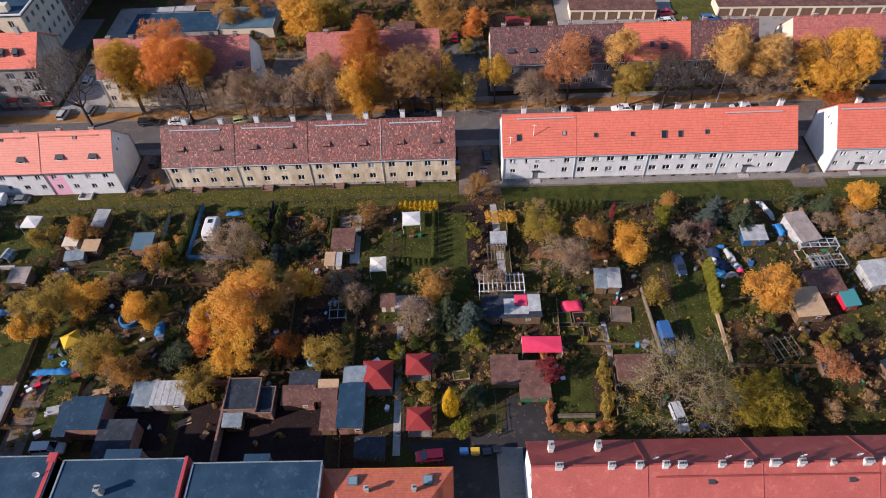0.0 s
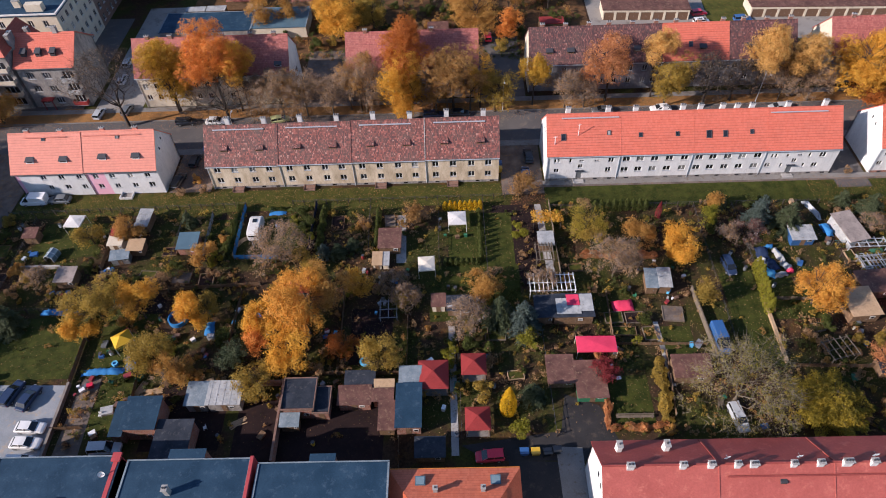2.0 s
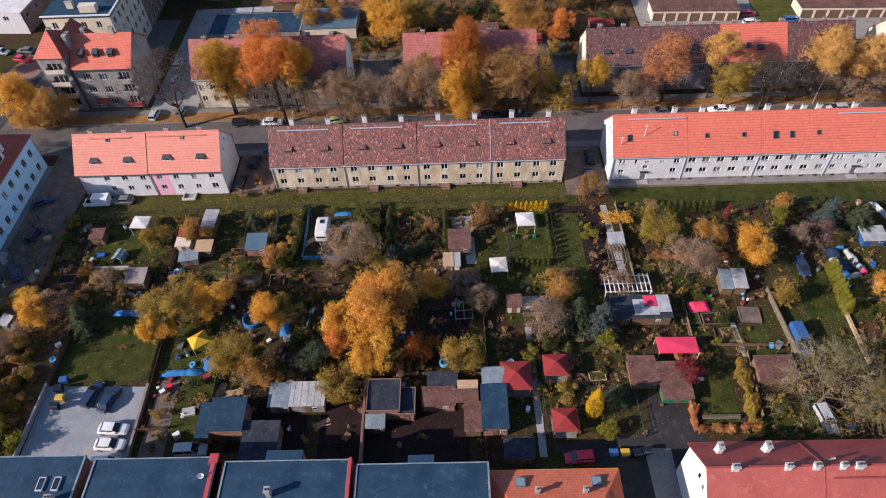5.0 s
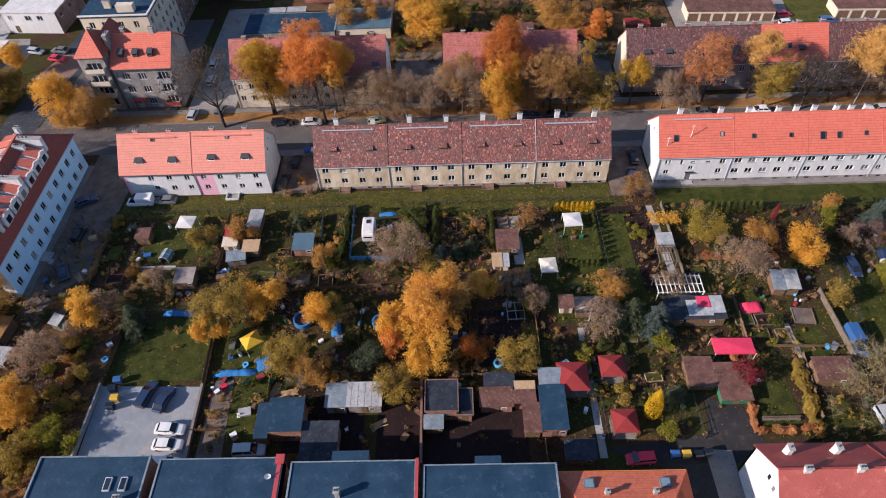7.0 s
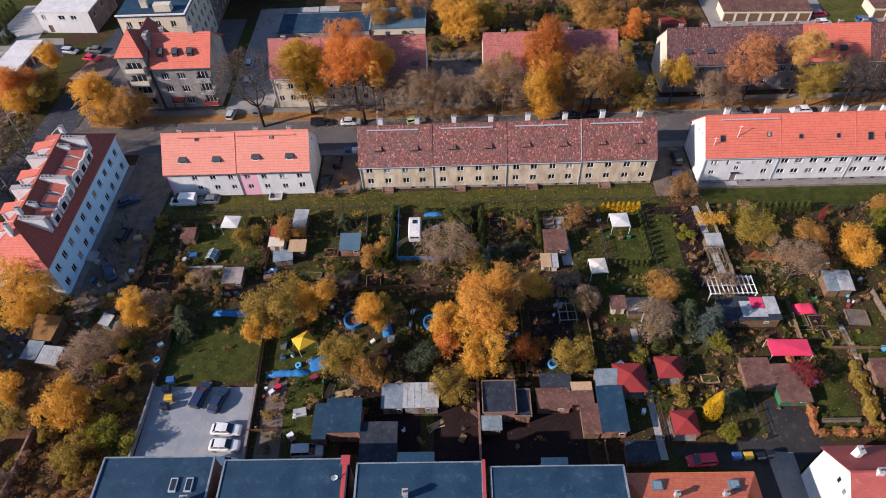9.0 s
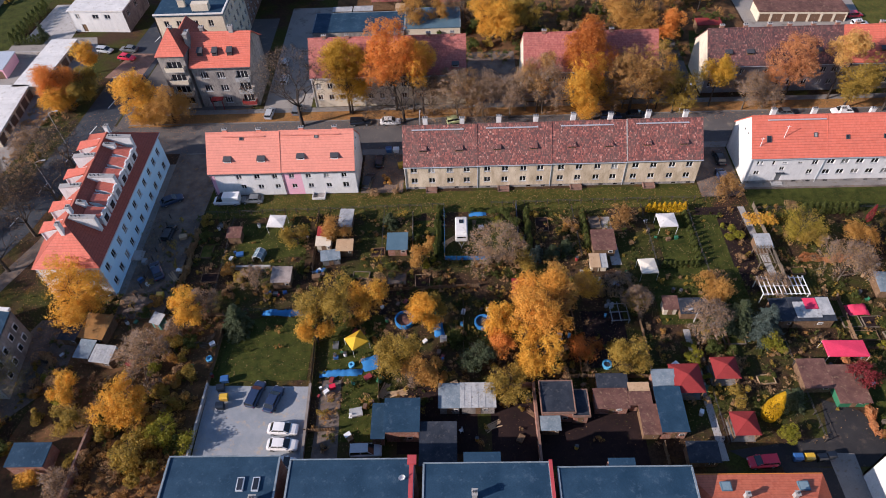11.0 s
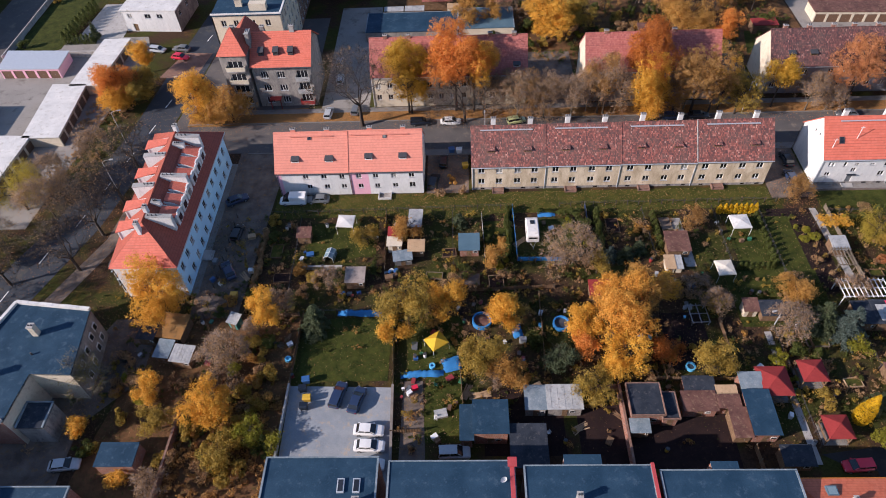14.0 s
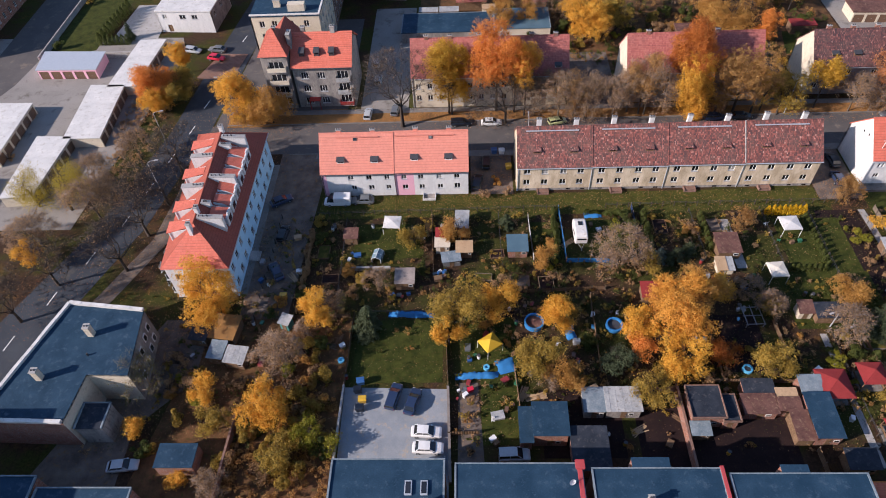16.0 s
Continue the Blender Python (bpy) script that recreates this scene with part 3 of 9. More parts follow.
def window(parent, org, u, a, c, d, e, mullions=1, inset=0.14, frame_mat="white_frame", sill=True):
    """A casement in an opening: frame with mullions, pane behind, sill in front."""
    w, h = round(c - a, 3), round(e - d, 3)
    key = (w, h, mullions, frame_mat, sill)
    if key not in WINDOWS:
        t = 0.065
        us = [0, t] + [w * (k + 1) / (mullions + 1) + q for k in range(mullions) for q in (-0.04, 0.04)] + [w - t, w]
        zs = [0, t, h - t, h]
        bm = bmesh.new()
        at = {}
        for a0 in us:
            for z0 in zs:
                at[a0, z0] = (bm.verts.new((a0, -0.04, z0)), bm.verts.new((a0, 0.04, z0)))
        for k, (a0, a1) in enumerate(zip(us, us[1:])):
            for n, (z0, z1) in enumerate(zip(zs, zs[1:])):
                ring = (at[a0, z0], at[a1, z0], at[a1, z1], at[a0, z1])
                if n == 1 and k % 2:         # a light: only its four reveals
                    for q in range(4):
                        bm.faces.new((ring[q][0], ring[q][1], ring[(q + 1) % 4][1], ring[(q + 1) % 4][0]))
                else:
                    bm.faces.new([v[0] for v in ring])
        fm = bpy.data.meshes.new("window")
        bm.to_mesh(fm)
        bm.free()
        WINDOWS[key] = (fm, Build().box(0.02, w - 0.02, 0.0, 0.02, 0.02, h - 0.02).mesh("pane"), Build().box(-0.08, w + 0.08, -0.22, 0.03, -0.06, 0.0).mesh("sill"))
    fm, pm, sm = WINDOWS[key]
    o, u = Vector(org), Vector(u)
    inn = -u.cross(Vector((0, 0, 1)))
    f = part("window", fm, frame_mat, parent)
    f.matrix_local = Matrix.Translation(o + u * a + Vector((0, 0, d)) + inn * inset) @ Matrix(((u.x, inn.x, 0, 0), (u.y, inn.y, 0, 0), (0, 0, 1, 0), (0, 0, 0, 1)))
    part("pane", pm, "glass", f)
    if sill:
        part("sill", sm, "gutter", f)
    return f


def slope(x0, x1, ye, ze, yr, zr, courses=16, swap=False, thick=0.14, x0r=None, x1r=None):
    """One roof slope, from the eave (ye, ze) up to the ridge (yr, zr), in stepped courses. x0r, x1r: the ends at the ridge (hips)."""
    b = Build()
    x0r, x1r = x0 if x0r is None else x0r, x1 if x1r is None else x1r
    n = Vector((0, ze - zr, yr - ye)).normalized()
    if n.z < 0:
        n = -n
    P = (lambda x, y, z: (y, x, z)) if swap else (lambda x, y, z: (x, y, z))
    for i in range(courses):
        s0, s1 = i / courses, (i + 1) / courses
        a0, a1, b0, b1 = x0 + (x0r - x0) * s0, x1 + (x1r - x1) * s0, x0 + (x0r - x0) * s1, x1 + (x1r - x1) * s1
        y0, z0, y1, z1 = ye + (yr - ye) * s0, ze + (zr - ze) * s0, ye + (yr - ye) * s1, ze + (zr - ze) * s1
        lo = n * 0.06
        b.face(P(a0, y0 + lo.y, z0 + lo.z), P(a1, y0 + lo.y, z0 + lo.z), P(b1, y1, z1), P(b0, y1, z1))
        b.face(P(a0, y0, z0), P(a1, y0, z0), P(a1, y0 + lo.y, z0 + lo.z), P(a0, y0 + lo.y, z0 + lo.z))
    d = -n * thick
    b.face(P(x0, ye + d.y, ze + d.z), P(x1, ye + d.y, ze + d.z), P(x1r, yr + d.y, zr + d.z), P(x0r, yr + d.y, zr + d.z))
    b.face(P(x0, ye, ze), P(x1, ye, ze), P(x1, ye + d.y, ze + d.z), P(x0, ye + d.y, ze + d.z))
    b.face(P(x0, ye, ze), P(x0r, yr, zr), P(x0r, yr + d.y, zr + d.z), P(x0, ye + d.y, ze + d.z))
    b.face(P(x1, ye, ze), P(x1r, yr, zr), P(x1r, yr + d.y, zr + d.z), P(x1, ye + d.y, ze + d.z))
    return b


def chimney(parent, x, y, z0, z1, w=0.9, d=0.55, mat="white_wall", pots=2, cap="concrete"):
    c = part("chimney", Build().box(x - w / 2, x + w / 2, y - d / 2, y + d / 2, z0, z1), mat, parent)
    k = Build().box(x - w / 2 - 0.08, x + w / 2 + 0.08, y - d / 2 - 0.08, y + d / 2 + 0.08, z1, z1 + 0.1)
    part("chimney_cap", k, cap, c)
    for i in range(pots):
        px = x - w / 2 + w * (i + 0.5) / pots
        part("flue", Build().tube((px, y, z1 + 0.1), (px, y, z1 + 0.32), 0.13, 0.11, 8), "dark_metal", c)
    return c


def skylight(parent, x, y, z, sl, w=0.8, h=1.0):
    """A roof window lying on a slope of sl degrees that faces -y."""
    m = pose(x, y, z, sl, 0, 0)
    f = part("skylight", Build().box(-w / 2, w / 2, -h / 2, -h / 2 + 0.1, 0, 0.14).box(-w / 2, w / 2, h / 2 - 0.1, h / 2, 0, 0.14).box(-w / 2, -w / 2 + 0.1, -h / 2 + 0.1, h / 2 - 0.1, 0, 0.14).box(w / 2 - 0.1, w / 2, -h / 2 + 0.1, h / 2 - 0.1, 0, 0.14), "dark_metal", parent)
    f.matrix_local = m
    part("pane", Build().box(-w / 2 + 0.1, w / 2 - 0.1, -h / 2 + 0.1, h / 2 - 0.1, 0.02, 0.09), "glass", f)
    return f


def dormer(parent, x, y, z, w=1.7, d=1.5, h=0.75, mat="dark_metal", wall="white_frame"):
    """A low shed dormer that leans out of the slope, its small roof dark, its window beneath."""
    f = part("dormer", Build().box(x - w / 2 + 0.12, x + w / 2 - 0.12, y, y + d, z - 0.3, z + h - 0.1), wall, parent)
    r = Build()
    r.face((x - w / 2, y - 0.18, z + h - 0.12), (x + w / 2, y - 0.18, z + h - 0.12), (x + w / 2 - 0.1, y + d, z + h + 0.42), (x - w / 2 + 0.1, y + d, z + h + 0.42))
    r.face((x - w / 2, y - 0.18, z + h - 0.22), (x - w / 2 + 0.1, y + d, z + h + 0.32), (x + w / 2 - 0.1, y + d, z + h + 0.32), (x + w / 2, y - 0.18, z + h - 0.22))
    r.face((x - w / 2, y - 0.18, z + h - 0.22), (x + w / 2, y - 0.18, z + h - 0.22), (x + w / 2, y - 0.18, z + h - 0.12), (x - w / 2, y - 0.18, z + h - 0.12))
    for sx, ax in ((x - w / 2, x - w / 2 + 0.1), (x + w / 2, x + w / 2 - 0.1)):
        r.face((sx, y - 0.18, z + h - 0.22), (sx, y - 0.18, z + h - 0.12), (ax, y + d, z + h + 0.42), (ax, y + d, z + h + 0.32))
    part("dormer_roof", r, mat, f)
    part("pane", Build().box(x - w / 2 + 0.3, x + w / 2 - 0.3, y - 0.02, y + 0.02, z + 0.22, z + h - 0.3), "glass", f)
    return f


def dish(parent, p, r=0.38, turn=20):
    """A satellite dish on a short arm."""
    b = Build()
    m = pose(p[0], p[1], p[2] + 0.6, 65, 0, turn)
    rings = [(0.0, -0.12), (0.5 * r, -0.09), (0.85 * r, -0.03), (r, 0.0)]
    for (r0, z0), (r1, z1) in zip(rings, rings[1:]):
        for i in range(12):
            a0, a1 = 2 * math.pi * i / 12, 2 * math.pi * (i + 1) / 12
            b.face(*[m @ Vector((q * math.cos(a), q * math.sin(a), z)) for q, a, z in ((r0, a0, z0), (r1, a0, z1), (r1, a1, z1), (r0, a1, z0))])
    ob = part("satellite_dish", b, "white_frame", parent)
    part("dish_arm", Build().bar(p, (p[0], p[1], p[2] + 0.6), 0.06).bar((p[0], p[1], p[2] + 0.6), m @ Vector((0, 0, 0.4)), 0.04), "metal", ob)
    return ob


def row_house(name, label, x0, x1, yf, depth, eave, ridge, sections, gable_mat, rear_mat, roof_over=0.35, base_mat=None, step=0.0, group="row houses", gable_windows=(), chimney_mat="brick", pipe="gutter"):
    """A terrace with its ridge along x. sections: dicts with wall, roof, windows [(u, z, w, h, mullions)], doors [(u, w, h)], lights, dormers, chimneys."""
    h = thing(name, label, "house", x0, yf, 0, 0, group)
    L, yr = x1 - x0, depth / 2
    n = len(sections)
    w = L / n
    for i, s in enumerate(sections):
        z_e, z_r = eave + step * i, ridge + step * i
        a = w * i
        holes = [(u * w, u * w + ww, z, z + hh) for u, z, ww, hh, _ in s["windows"]] + [(u * w, u * w + ww, 0.25, 0.25 + hh) for u, ww, hh in s.get("doors", ())]
        for wu0, wu1, wm in s.get("strips", ((0, 1, s["wall"]),)):
            inside = [(q[0] - wu0 * w, q[1] - wu0 * w, q[2], q[3]) for q in holes if q[0] >= wu0 * w - 0.01 and q[1] <= wu1 * w + 0.01]
            part("front_wall", holed_wall(Build(), (a + wu0 * w, 0, 0), (1, 0, 0), (wu1 - wu0) * w, z_e, inside), wm, h)
        part("rear_wall", Build().box(a, a + w, depth - 0.3, depth, 0, z_e), rear_mat, h)
        part("floor", Build().box(a + 0.01, a + w - 0.01, 0.3, depth - 0.3, 2.9, 3.1), "dark_wall", h)
        for u, z, ww, hh, mu in s["windows"]:
            window(h, (a, 0, 0), (1, 0, 0), u * w, u * w + ww, z, z + hh, mu)
        for u, ww, hh in s.get("doors", ()):
            d = part("door", Build().box(a + u * w + 0.02, a + u * w + ww - 0.02, 0.12, 0.18, 0.25, 0.23 + hh), "paint_grey", h)
            part("door_handle", Build().box(a + u * w + 0.1, a + u * w + 0.22, 0.06, 0.12, 1.25, 1.29), "metal", d)
            part("door_step", Build().box(a + u * w - 0.5, a + u * w + ww + 0.5, -1.1, 0.0, 0, 0.16).box(a + u * w - 0.5, a + u * w + ww + 0.5, -0.7, 0.0, 0.16, 0.24), "concrete", h)
            part("door_canopy", Build().box(a + u * w - 0.3, a + u * w + ww + 0.3, -0.45, 0.0, hh + 0.45, hh + 0.53), "dark_felt", h)
        xo0, xo1 = (0.12 if i == 0 else 0), (0.12 if i == n - 1 else 0)
        sl = (z_r - z_e) / yr
        part("roof_front", slope(a - xo0, a + w + xo1, -roof_over, z_e - roof_over * sl + 0.1, yr, z_r + 0.1), s["roof"], h)
        part("roof_rear", slope(a - xo0, a + w + xo1, depth + roof_over, z_e - roof_over * sl + 0.1, yr, z_r + 0.1), s.get("roof_rear", s["roof"]), h)
        part("ridge_tiles", Build().tube((a - xo0, yr, z_r + 0.1), (a + w + xo1, yr, z_r + 0.1), 0.14, None, 8), s["roof"], h)
        part("gutter", Build().tube((a - xo0, -roof_over - 0.1, z_e - roof_over * sl - 0.02), (a + w + xo1, -roof_over - 0.1, z_e - roof_over * sl - 0.02), 0.08, None, 6), pipe, h)
        part("downpipe", Build().tube((a + (0.15 if i == 0 else 0.0), -0.1, 0), (a + (0.15 if i == 0 else 0.0), -0.1, z_e - 0.3), 0.07, None, 6), pipe, h)
        if i:
            white = step and i == n - 1 and n > 2
            part("verge", Build().bar((a, -roof_over, z_e - roof_over * sl + 0.14), (a, yr, z_r + 0.18), 0.14 if white else 0.1, 0.16 if step else 0.07), "concrete" if white else s["roof"], h)
        for u in s.get("porches", ()):
            pc = part("porch_steps", Build().box(a + u * w - 1.0, a + u * w + 1.0, -1.1, -0.06, 0, 0.45).box(a + u * w - 1.0, a + u * w + 1.0, -1.4, -1.1, 0, 0.22), "brown_brick", h)
            for q in (-1.14, 1.0):
                part("porch_side", Build().box(a + u * w + q, a + u * w + q + 0.14, -1.4, -0.06, 0, 0.6), "brown_brick", pc)
        for u, v, up in s.get("masts", ()):
            part("antenna_mast", Build().tube((a + u * w, yr * v, z_e + sl * yr * v), (a + u * w, yr * v, z_e + sl * yr * v + up), 0.06, 0.05, 6).box(a + u * w - 0.4, a + u * w + 0.4, yr * v - 0.03, yr * v + 0.03, z_e + sl * yr * v + up - 0.3, z_e + sl * yr * v + up - 0.25), "white_frame", h)
        if base_mat:
            part("plinth", Build().box(a, a + w, -0.05, -0.003, 0, 0.55), base_mat, h)
            for u in (0.12, 0.4, 0.68, 0.88):
                part("basement_window", Build().box(a + u * w, a + u * w + 0.8, -0.07, -0.05, 0.14, 0.48), "glass", h)
        for u, v in s.get("dormers", ()):
            yy = yr * v
            dormer(h, a + u * w, yy - 0.6, z_e + sl * (yy - 0.6) + 0.1, mat=s.get("dormer_mat", "dark_metal"), wall=s.get("dormer_wall", "white_frame"))
        for u, v, ww, hh in s.get("lights", ()):
            skylight(h, a + u * w, yr * v, z_e + sl * yr * v + 0.14, math.degrees(math.atan(sl)), ww, hh)
        for u, v, up in s.get("chimneys", ()):
            yy = yr * v
            base = z_e + sl * (yy if yy <= yr else depth - yy)
            chimney(h, a + u * w, yy, base - 0.6, z_r + up, mat=s.get("chimney_mat", chimney_mat))
        if s.get("walkway"):
            yy = yr * 0.86
            u0, u1 = s["walkway"]
            part("roof_walkway", Build().box(a + u0 * w, a + u1 * w, yy - 0.15, yy + 0.15, z_e + sl * yy + 0.35, z_e + sl * yy + 0.41), s.get("walk_mat", "gutter"), h)
    for x, g, k in ((0.0, -1, 0), (L, 1, n - 1)):
        z_e, z_r = eave + step * k, ridge + step * k
        b = Build()
        t = 0.3 * -g
        pts = [(0, 0), (depth, 0), (depth, z_e), (yr, z_r), (0, z_e)]
        b.face(*[(x, y, z) for y, z in (pts if g > 0 else pts[::-1])])
        b.face(*[(x + t, y, z) for y, z in (pts[::-1] if g > 0 else pts)])
        part("gable_wall", b, gable_mat, h)
        for y, z, ww, hh in gable_windows:
            f = part("gable_window", Build().box(x + (-0.06 if g < 0 else -0.02), x + (0.02 if g < 0 else 0.06), y, y + ww, z, z + hh), "white_frame", h)
            part("pane", Build().box(x + (-0.075 if g < 0 else 0.0), x + (0.0 if g < 0 else 0.075), y + 0.1, y + ww - 0.1, z + 0.1, z + hh - 0.1), "glass", f)
    return h


def win_rows(us, zs, w=1.1, h=1.3, mull=1):
    return [(u, z, w, h, mull) for z in zs for u in us]


beige = dict(wall="beige_wall", roof="old_tiles", windows=win_rows((0.09, 0.33, 0.58, 0.81), (1.55, 4.3), 1.25, 1.3), dormers=((0.26, 0.42), (0.75, 0.42)), dormer_mat="old_tiles", dormer_wall="wood", porches=(0.36,),
             chimneys=((0.3, 1.25, 0.9), (0.8, 1.25, 0.7)), walkway=(0.12, 0.82), chimney_mat="white_wall")
row_house("row_house", "long beige rendered row house with a mottled old tile roof", -57.9, -0.3, 96.9, 11, 6.35, 11.5, [beige, beige, beige, beige], "beige_wall", "beige_wall", step=0.1, base_mat="grey_wall", chimney_mat="concrete")
w_end = dict(wall="white_wall", roof="red_tiles", windows=[(0.1, 4.6, 0.45, 1.0, 0), (0.15, 4.6, 0.45, 1.0, 0), (0.31, 4.5, 0.5, 1.1, 0), (0.45, 4.75, 0.9, 0.45, 1), (0.66, 4.75, 0.9, 0.45, 1), (0.85, 4.4, 1.1, 1.2, 1), (0.11, 2.1, 1.0, 1.0, 1), (0.44, 3.1, 0.9, 1.0, 1), (0.83, 2.0, 1.1, 1.2, 1)],
             masts=((0.1, 0.25, 2.2), (0.42, 0.45, 3.0)), doors=((0.43, 1.1, 2.05),), lights=((0.22, 0.42, 0.9, 1.3), (0.84, 0.5, 0.7, 0.9)), chimneys=((0.3, 1.2, 0.8), (0.85, 1.2, 0.7)), walkway=(0.2, 0.98))
w_mid = dict(wall="white_wall", roof="red_tiles", windows=win_rows((0.05, 0.24, 0.44, 0.64, 0.85), (1.9, 4.5), 1.4, 1.2), lights=((0.27, 0.43, 0.7, 0.9), (0.77, 0.43, 0.7, 0.9)), chimneys=((0.22, 1.15, 0.8), (0.62, 1.15, 0.7), (0.86, 1.15, 0.8)))
w_mid2 = dict(w_mid, lights=((0.2, 0.4, 1.0, 1.5), (0.42, 0.4, 0.8, 1.3), (0.78, 0.43, 0.7, 0.9)), chimneys=((0.1, 1.15, 0.8), (0.4, 1.15, 0.8), (0.6, 1.15, 0.6), (0.8, 1.15, 0.7)))
w_end2 = dict(w_end, masts=(), windows=[(0.09, 4.4, 0.45, 1.0, 0), (0.14, 4.4, 0.45, 1.0, 0), (0.3, 4.6, 0.5, 0.6, 0), (0.4, 3.1, 0.9, 1.0, 1), (0.45, 4.8, 0.9, 0.4, 1), (0.6, 4.4, 0.45, 1.1, 0), (0.75, 4.3, 1.2, 1.2, 1), (0.05, 2.0, 1.0, 1.0, 1), (0.26, 2.0, 0.45, 1.0, 0), (0.57, 1.8, 0.45, 1.1, 0), (0.7, 1.8, 1.1, 1.1, 1)], doors=((0.37, 1.1, 2.05),), lights=(), walkway=(0.03, 0.8), chimneys=((0.3, 1.2, 0.5), (0.8, 1.2, 0.8)))
row_house("row_house", "long white rendered row house with a bright red tile roof", 9.0, 65.2, 96.6, 11, 6.7, 12.1, [w_end, w_mid, w_mid2, w_end2], "white_wall", "white_wall", chimney_mat="white_wall", base_mat="grey_wall", gable_windows=((4.2, 8.6, 0.5, 0.7), (6.0, 8.2, 0.5, 0.7)))
row_house("row_house", "white rendered row house with red tiles and brick plinth", 72.8, 101.0, 96.4, 11, 6.7, 12.3, [w_end2, w_mid], "white_wall", "white_wall", chimney_mat="white_wall", base_mat="brick", gable_windows=((4.6, 8.0, 0.5, 0.8), (6.2, 8.4, 0.5, 0.8)))
pk1 = dict(wall="white_wall", roof="salmon_tiles", windows=[(0.36, 4.3, 1.1, 1.15, 1), (0.61, 4.3, 1.1, 1.15, 1), (0.86, 4.3, 1.0, 1.15, 1), (0.39, 1.7, 1.0, 1.1, 1), (0.63, 1.7, 1.1, 1.1, 1), (0.87, 1.7, 1.0, 1.1, 1)], dormers=((0.28, 0.33), (0.74, 0.33)), dormer_wall="white_frame", chimneys=((0.26, 1.05, 0.7), (0.72, 1.05, 0.6)), walkway=(0.22, 0.8), walk_mat="salmon_tiles", lights=((0.48, 0.84, 0.7, 0.8),))
pk2 = dict(wall="white_wall", strips=((0, 0.26, "pink_wall"), (0.26, 1, "white_wall")), roof="salmon_tiles", windows=[(0.09, 4.3, 1.05, 1.1, 1), (0.32, 4.3, 1.05, 1.1, 1), (0.57, 4.3, 1.05, 1.1, 1), (0.81, 4.3, 1.05, 1.1, 1), (0.1, 1.7, 1.05, 1.1, 1), (0.33, 1.7, 1.05, 1.1, 1), (0.58, 1.7, 1.05, 1.1, 1), (0.81, 1.7, 1.2, 1.3, 1)], dormers=((0.28, 0.36), (0.74, 0.36)), chimneys=((0.3, 1.05, 0.7), (0.75, 1.05, 0.7)), walkway=(0.02, 0.82), walk_mat="salmon_tiles", lights=((0.5, 0.84, 0.7, 0.8),))
pk = row_house("row_house", "white and pink rendered row house with a salmon tile roof", -96.3, -67.5, 96.2, 10.6, 6.3, 11.7, [pk1, pk2], "white_wall", "white_wall", gable_windows=((4.0, 7.6, 0.6, 0.8), (6.0, 8.6, 0.6, 0.8)), step=0.12, pipe="dark_metal", chimney_mat="salmon_tiles")
part("light_well", Build().box(19.7, 22.3, -1.8, -1.65, 0, 0.5).box(19.7, 19.85, -1.65, -0.02, 0, 0.5).box(22.15, 22.3, -1.65, -0.02, 0, 0.5), "white_roof", pk)
part("well_steps", Build().box(19.85, 22.15, -1.65, -0.02, 0, 0.05).box(20.9, 22.15, -1.65, -0.02, 0.05, 0.22), "grey_wall", pk)
part("corner_stripe", Build().box(0.0, 0.9, -0.03, 0.0, 0, 6.2), "pink_wall", pk)
# the far row
a1 = dict(wall="cream_wall", roof="faded_tiles", windows=win_rows((0.08, 0.3, 0.52, 0.74), (1.9, 4.9), 1.1, 1.35), chimneys=((0.3, 1.0, 0.7), (0.75, 1.0, 0.7)), dormers=())
a1b = dict(a1, roof="faded_tiles", dormers=((0.8, 0.25),))
row_house("row_house", "cream rendered house with a faded red tile roof", -79.8, -45.2, 125.0, 11, 8.2, 14.2, [a1, a1, a1b], "white_wall", "cream_wall", group="far row houses", gable_windows=((2.6, 4.4, 0.7, 1.0), (6.4, 4.4, 0.7, 1.0)))
a2 = dict(wall="dark_wall", roof="faded_tiles", windows=win_rows((0.1, 0.34, 0.58, 0.82), (1.9, 4.9), 1.1, 1.35), chimneys=((0.3, 1.0, 0.7),))
row_house("row_house", "dark rendered house with a faded red tile roof", -32.4, -3.2, 125.2, 11, 8.0, 13.9, [a2, a2], "cream_wall", "dark_wall", group="far row houses")
a3 = dict(wall="dark_wall", roof="dark_old_tiles", windows=win_rows((0.08, 0.28, 0.5, 0.72, 0.88), (1.6, 4.7), 1.1, 1.3), dormers=((0.3, 0.35), (0.62, 0.35)), dormer_wall="wood", chimneys=((0.2, 1.05, 0.8), (0.55, 1.05, 0.7), (0.9, 1.05, 0.8)))
a3r = dict(a3, roof="red_tiles", dormers=((0.6, 0.35),), lights=((0.42, 0.4, 0.9, 1.2),))
row_house("row_house", "dark grey row house with old brown and new red roof tiles", 8.2, 67.0, 126.6, 11, 7.3, 12.8, [a3, a3, a3r, a3], "cream_wall", "dark_wall", group="far row houses")
row_house("row_house", "row house with a faded red tile roof behind golden trees", 74.5, 104.0, 126.4, 11, 7.6, 13.2, [a2, a2], "cream_wall", "dark_wall", group="far row houses")


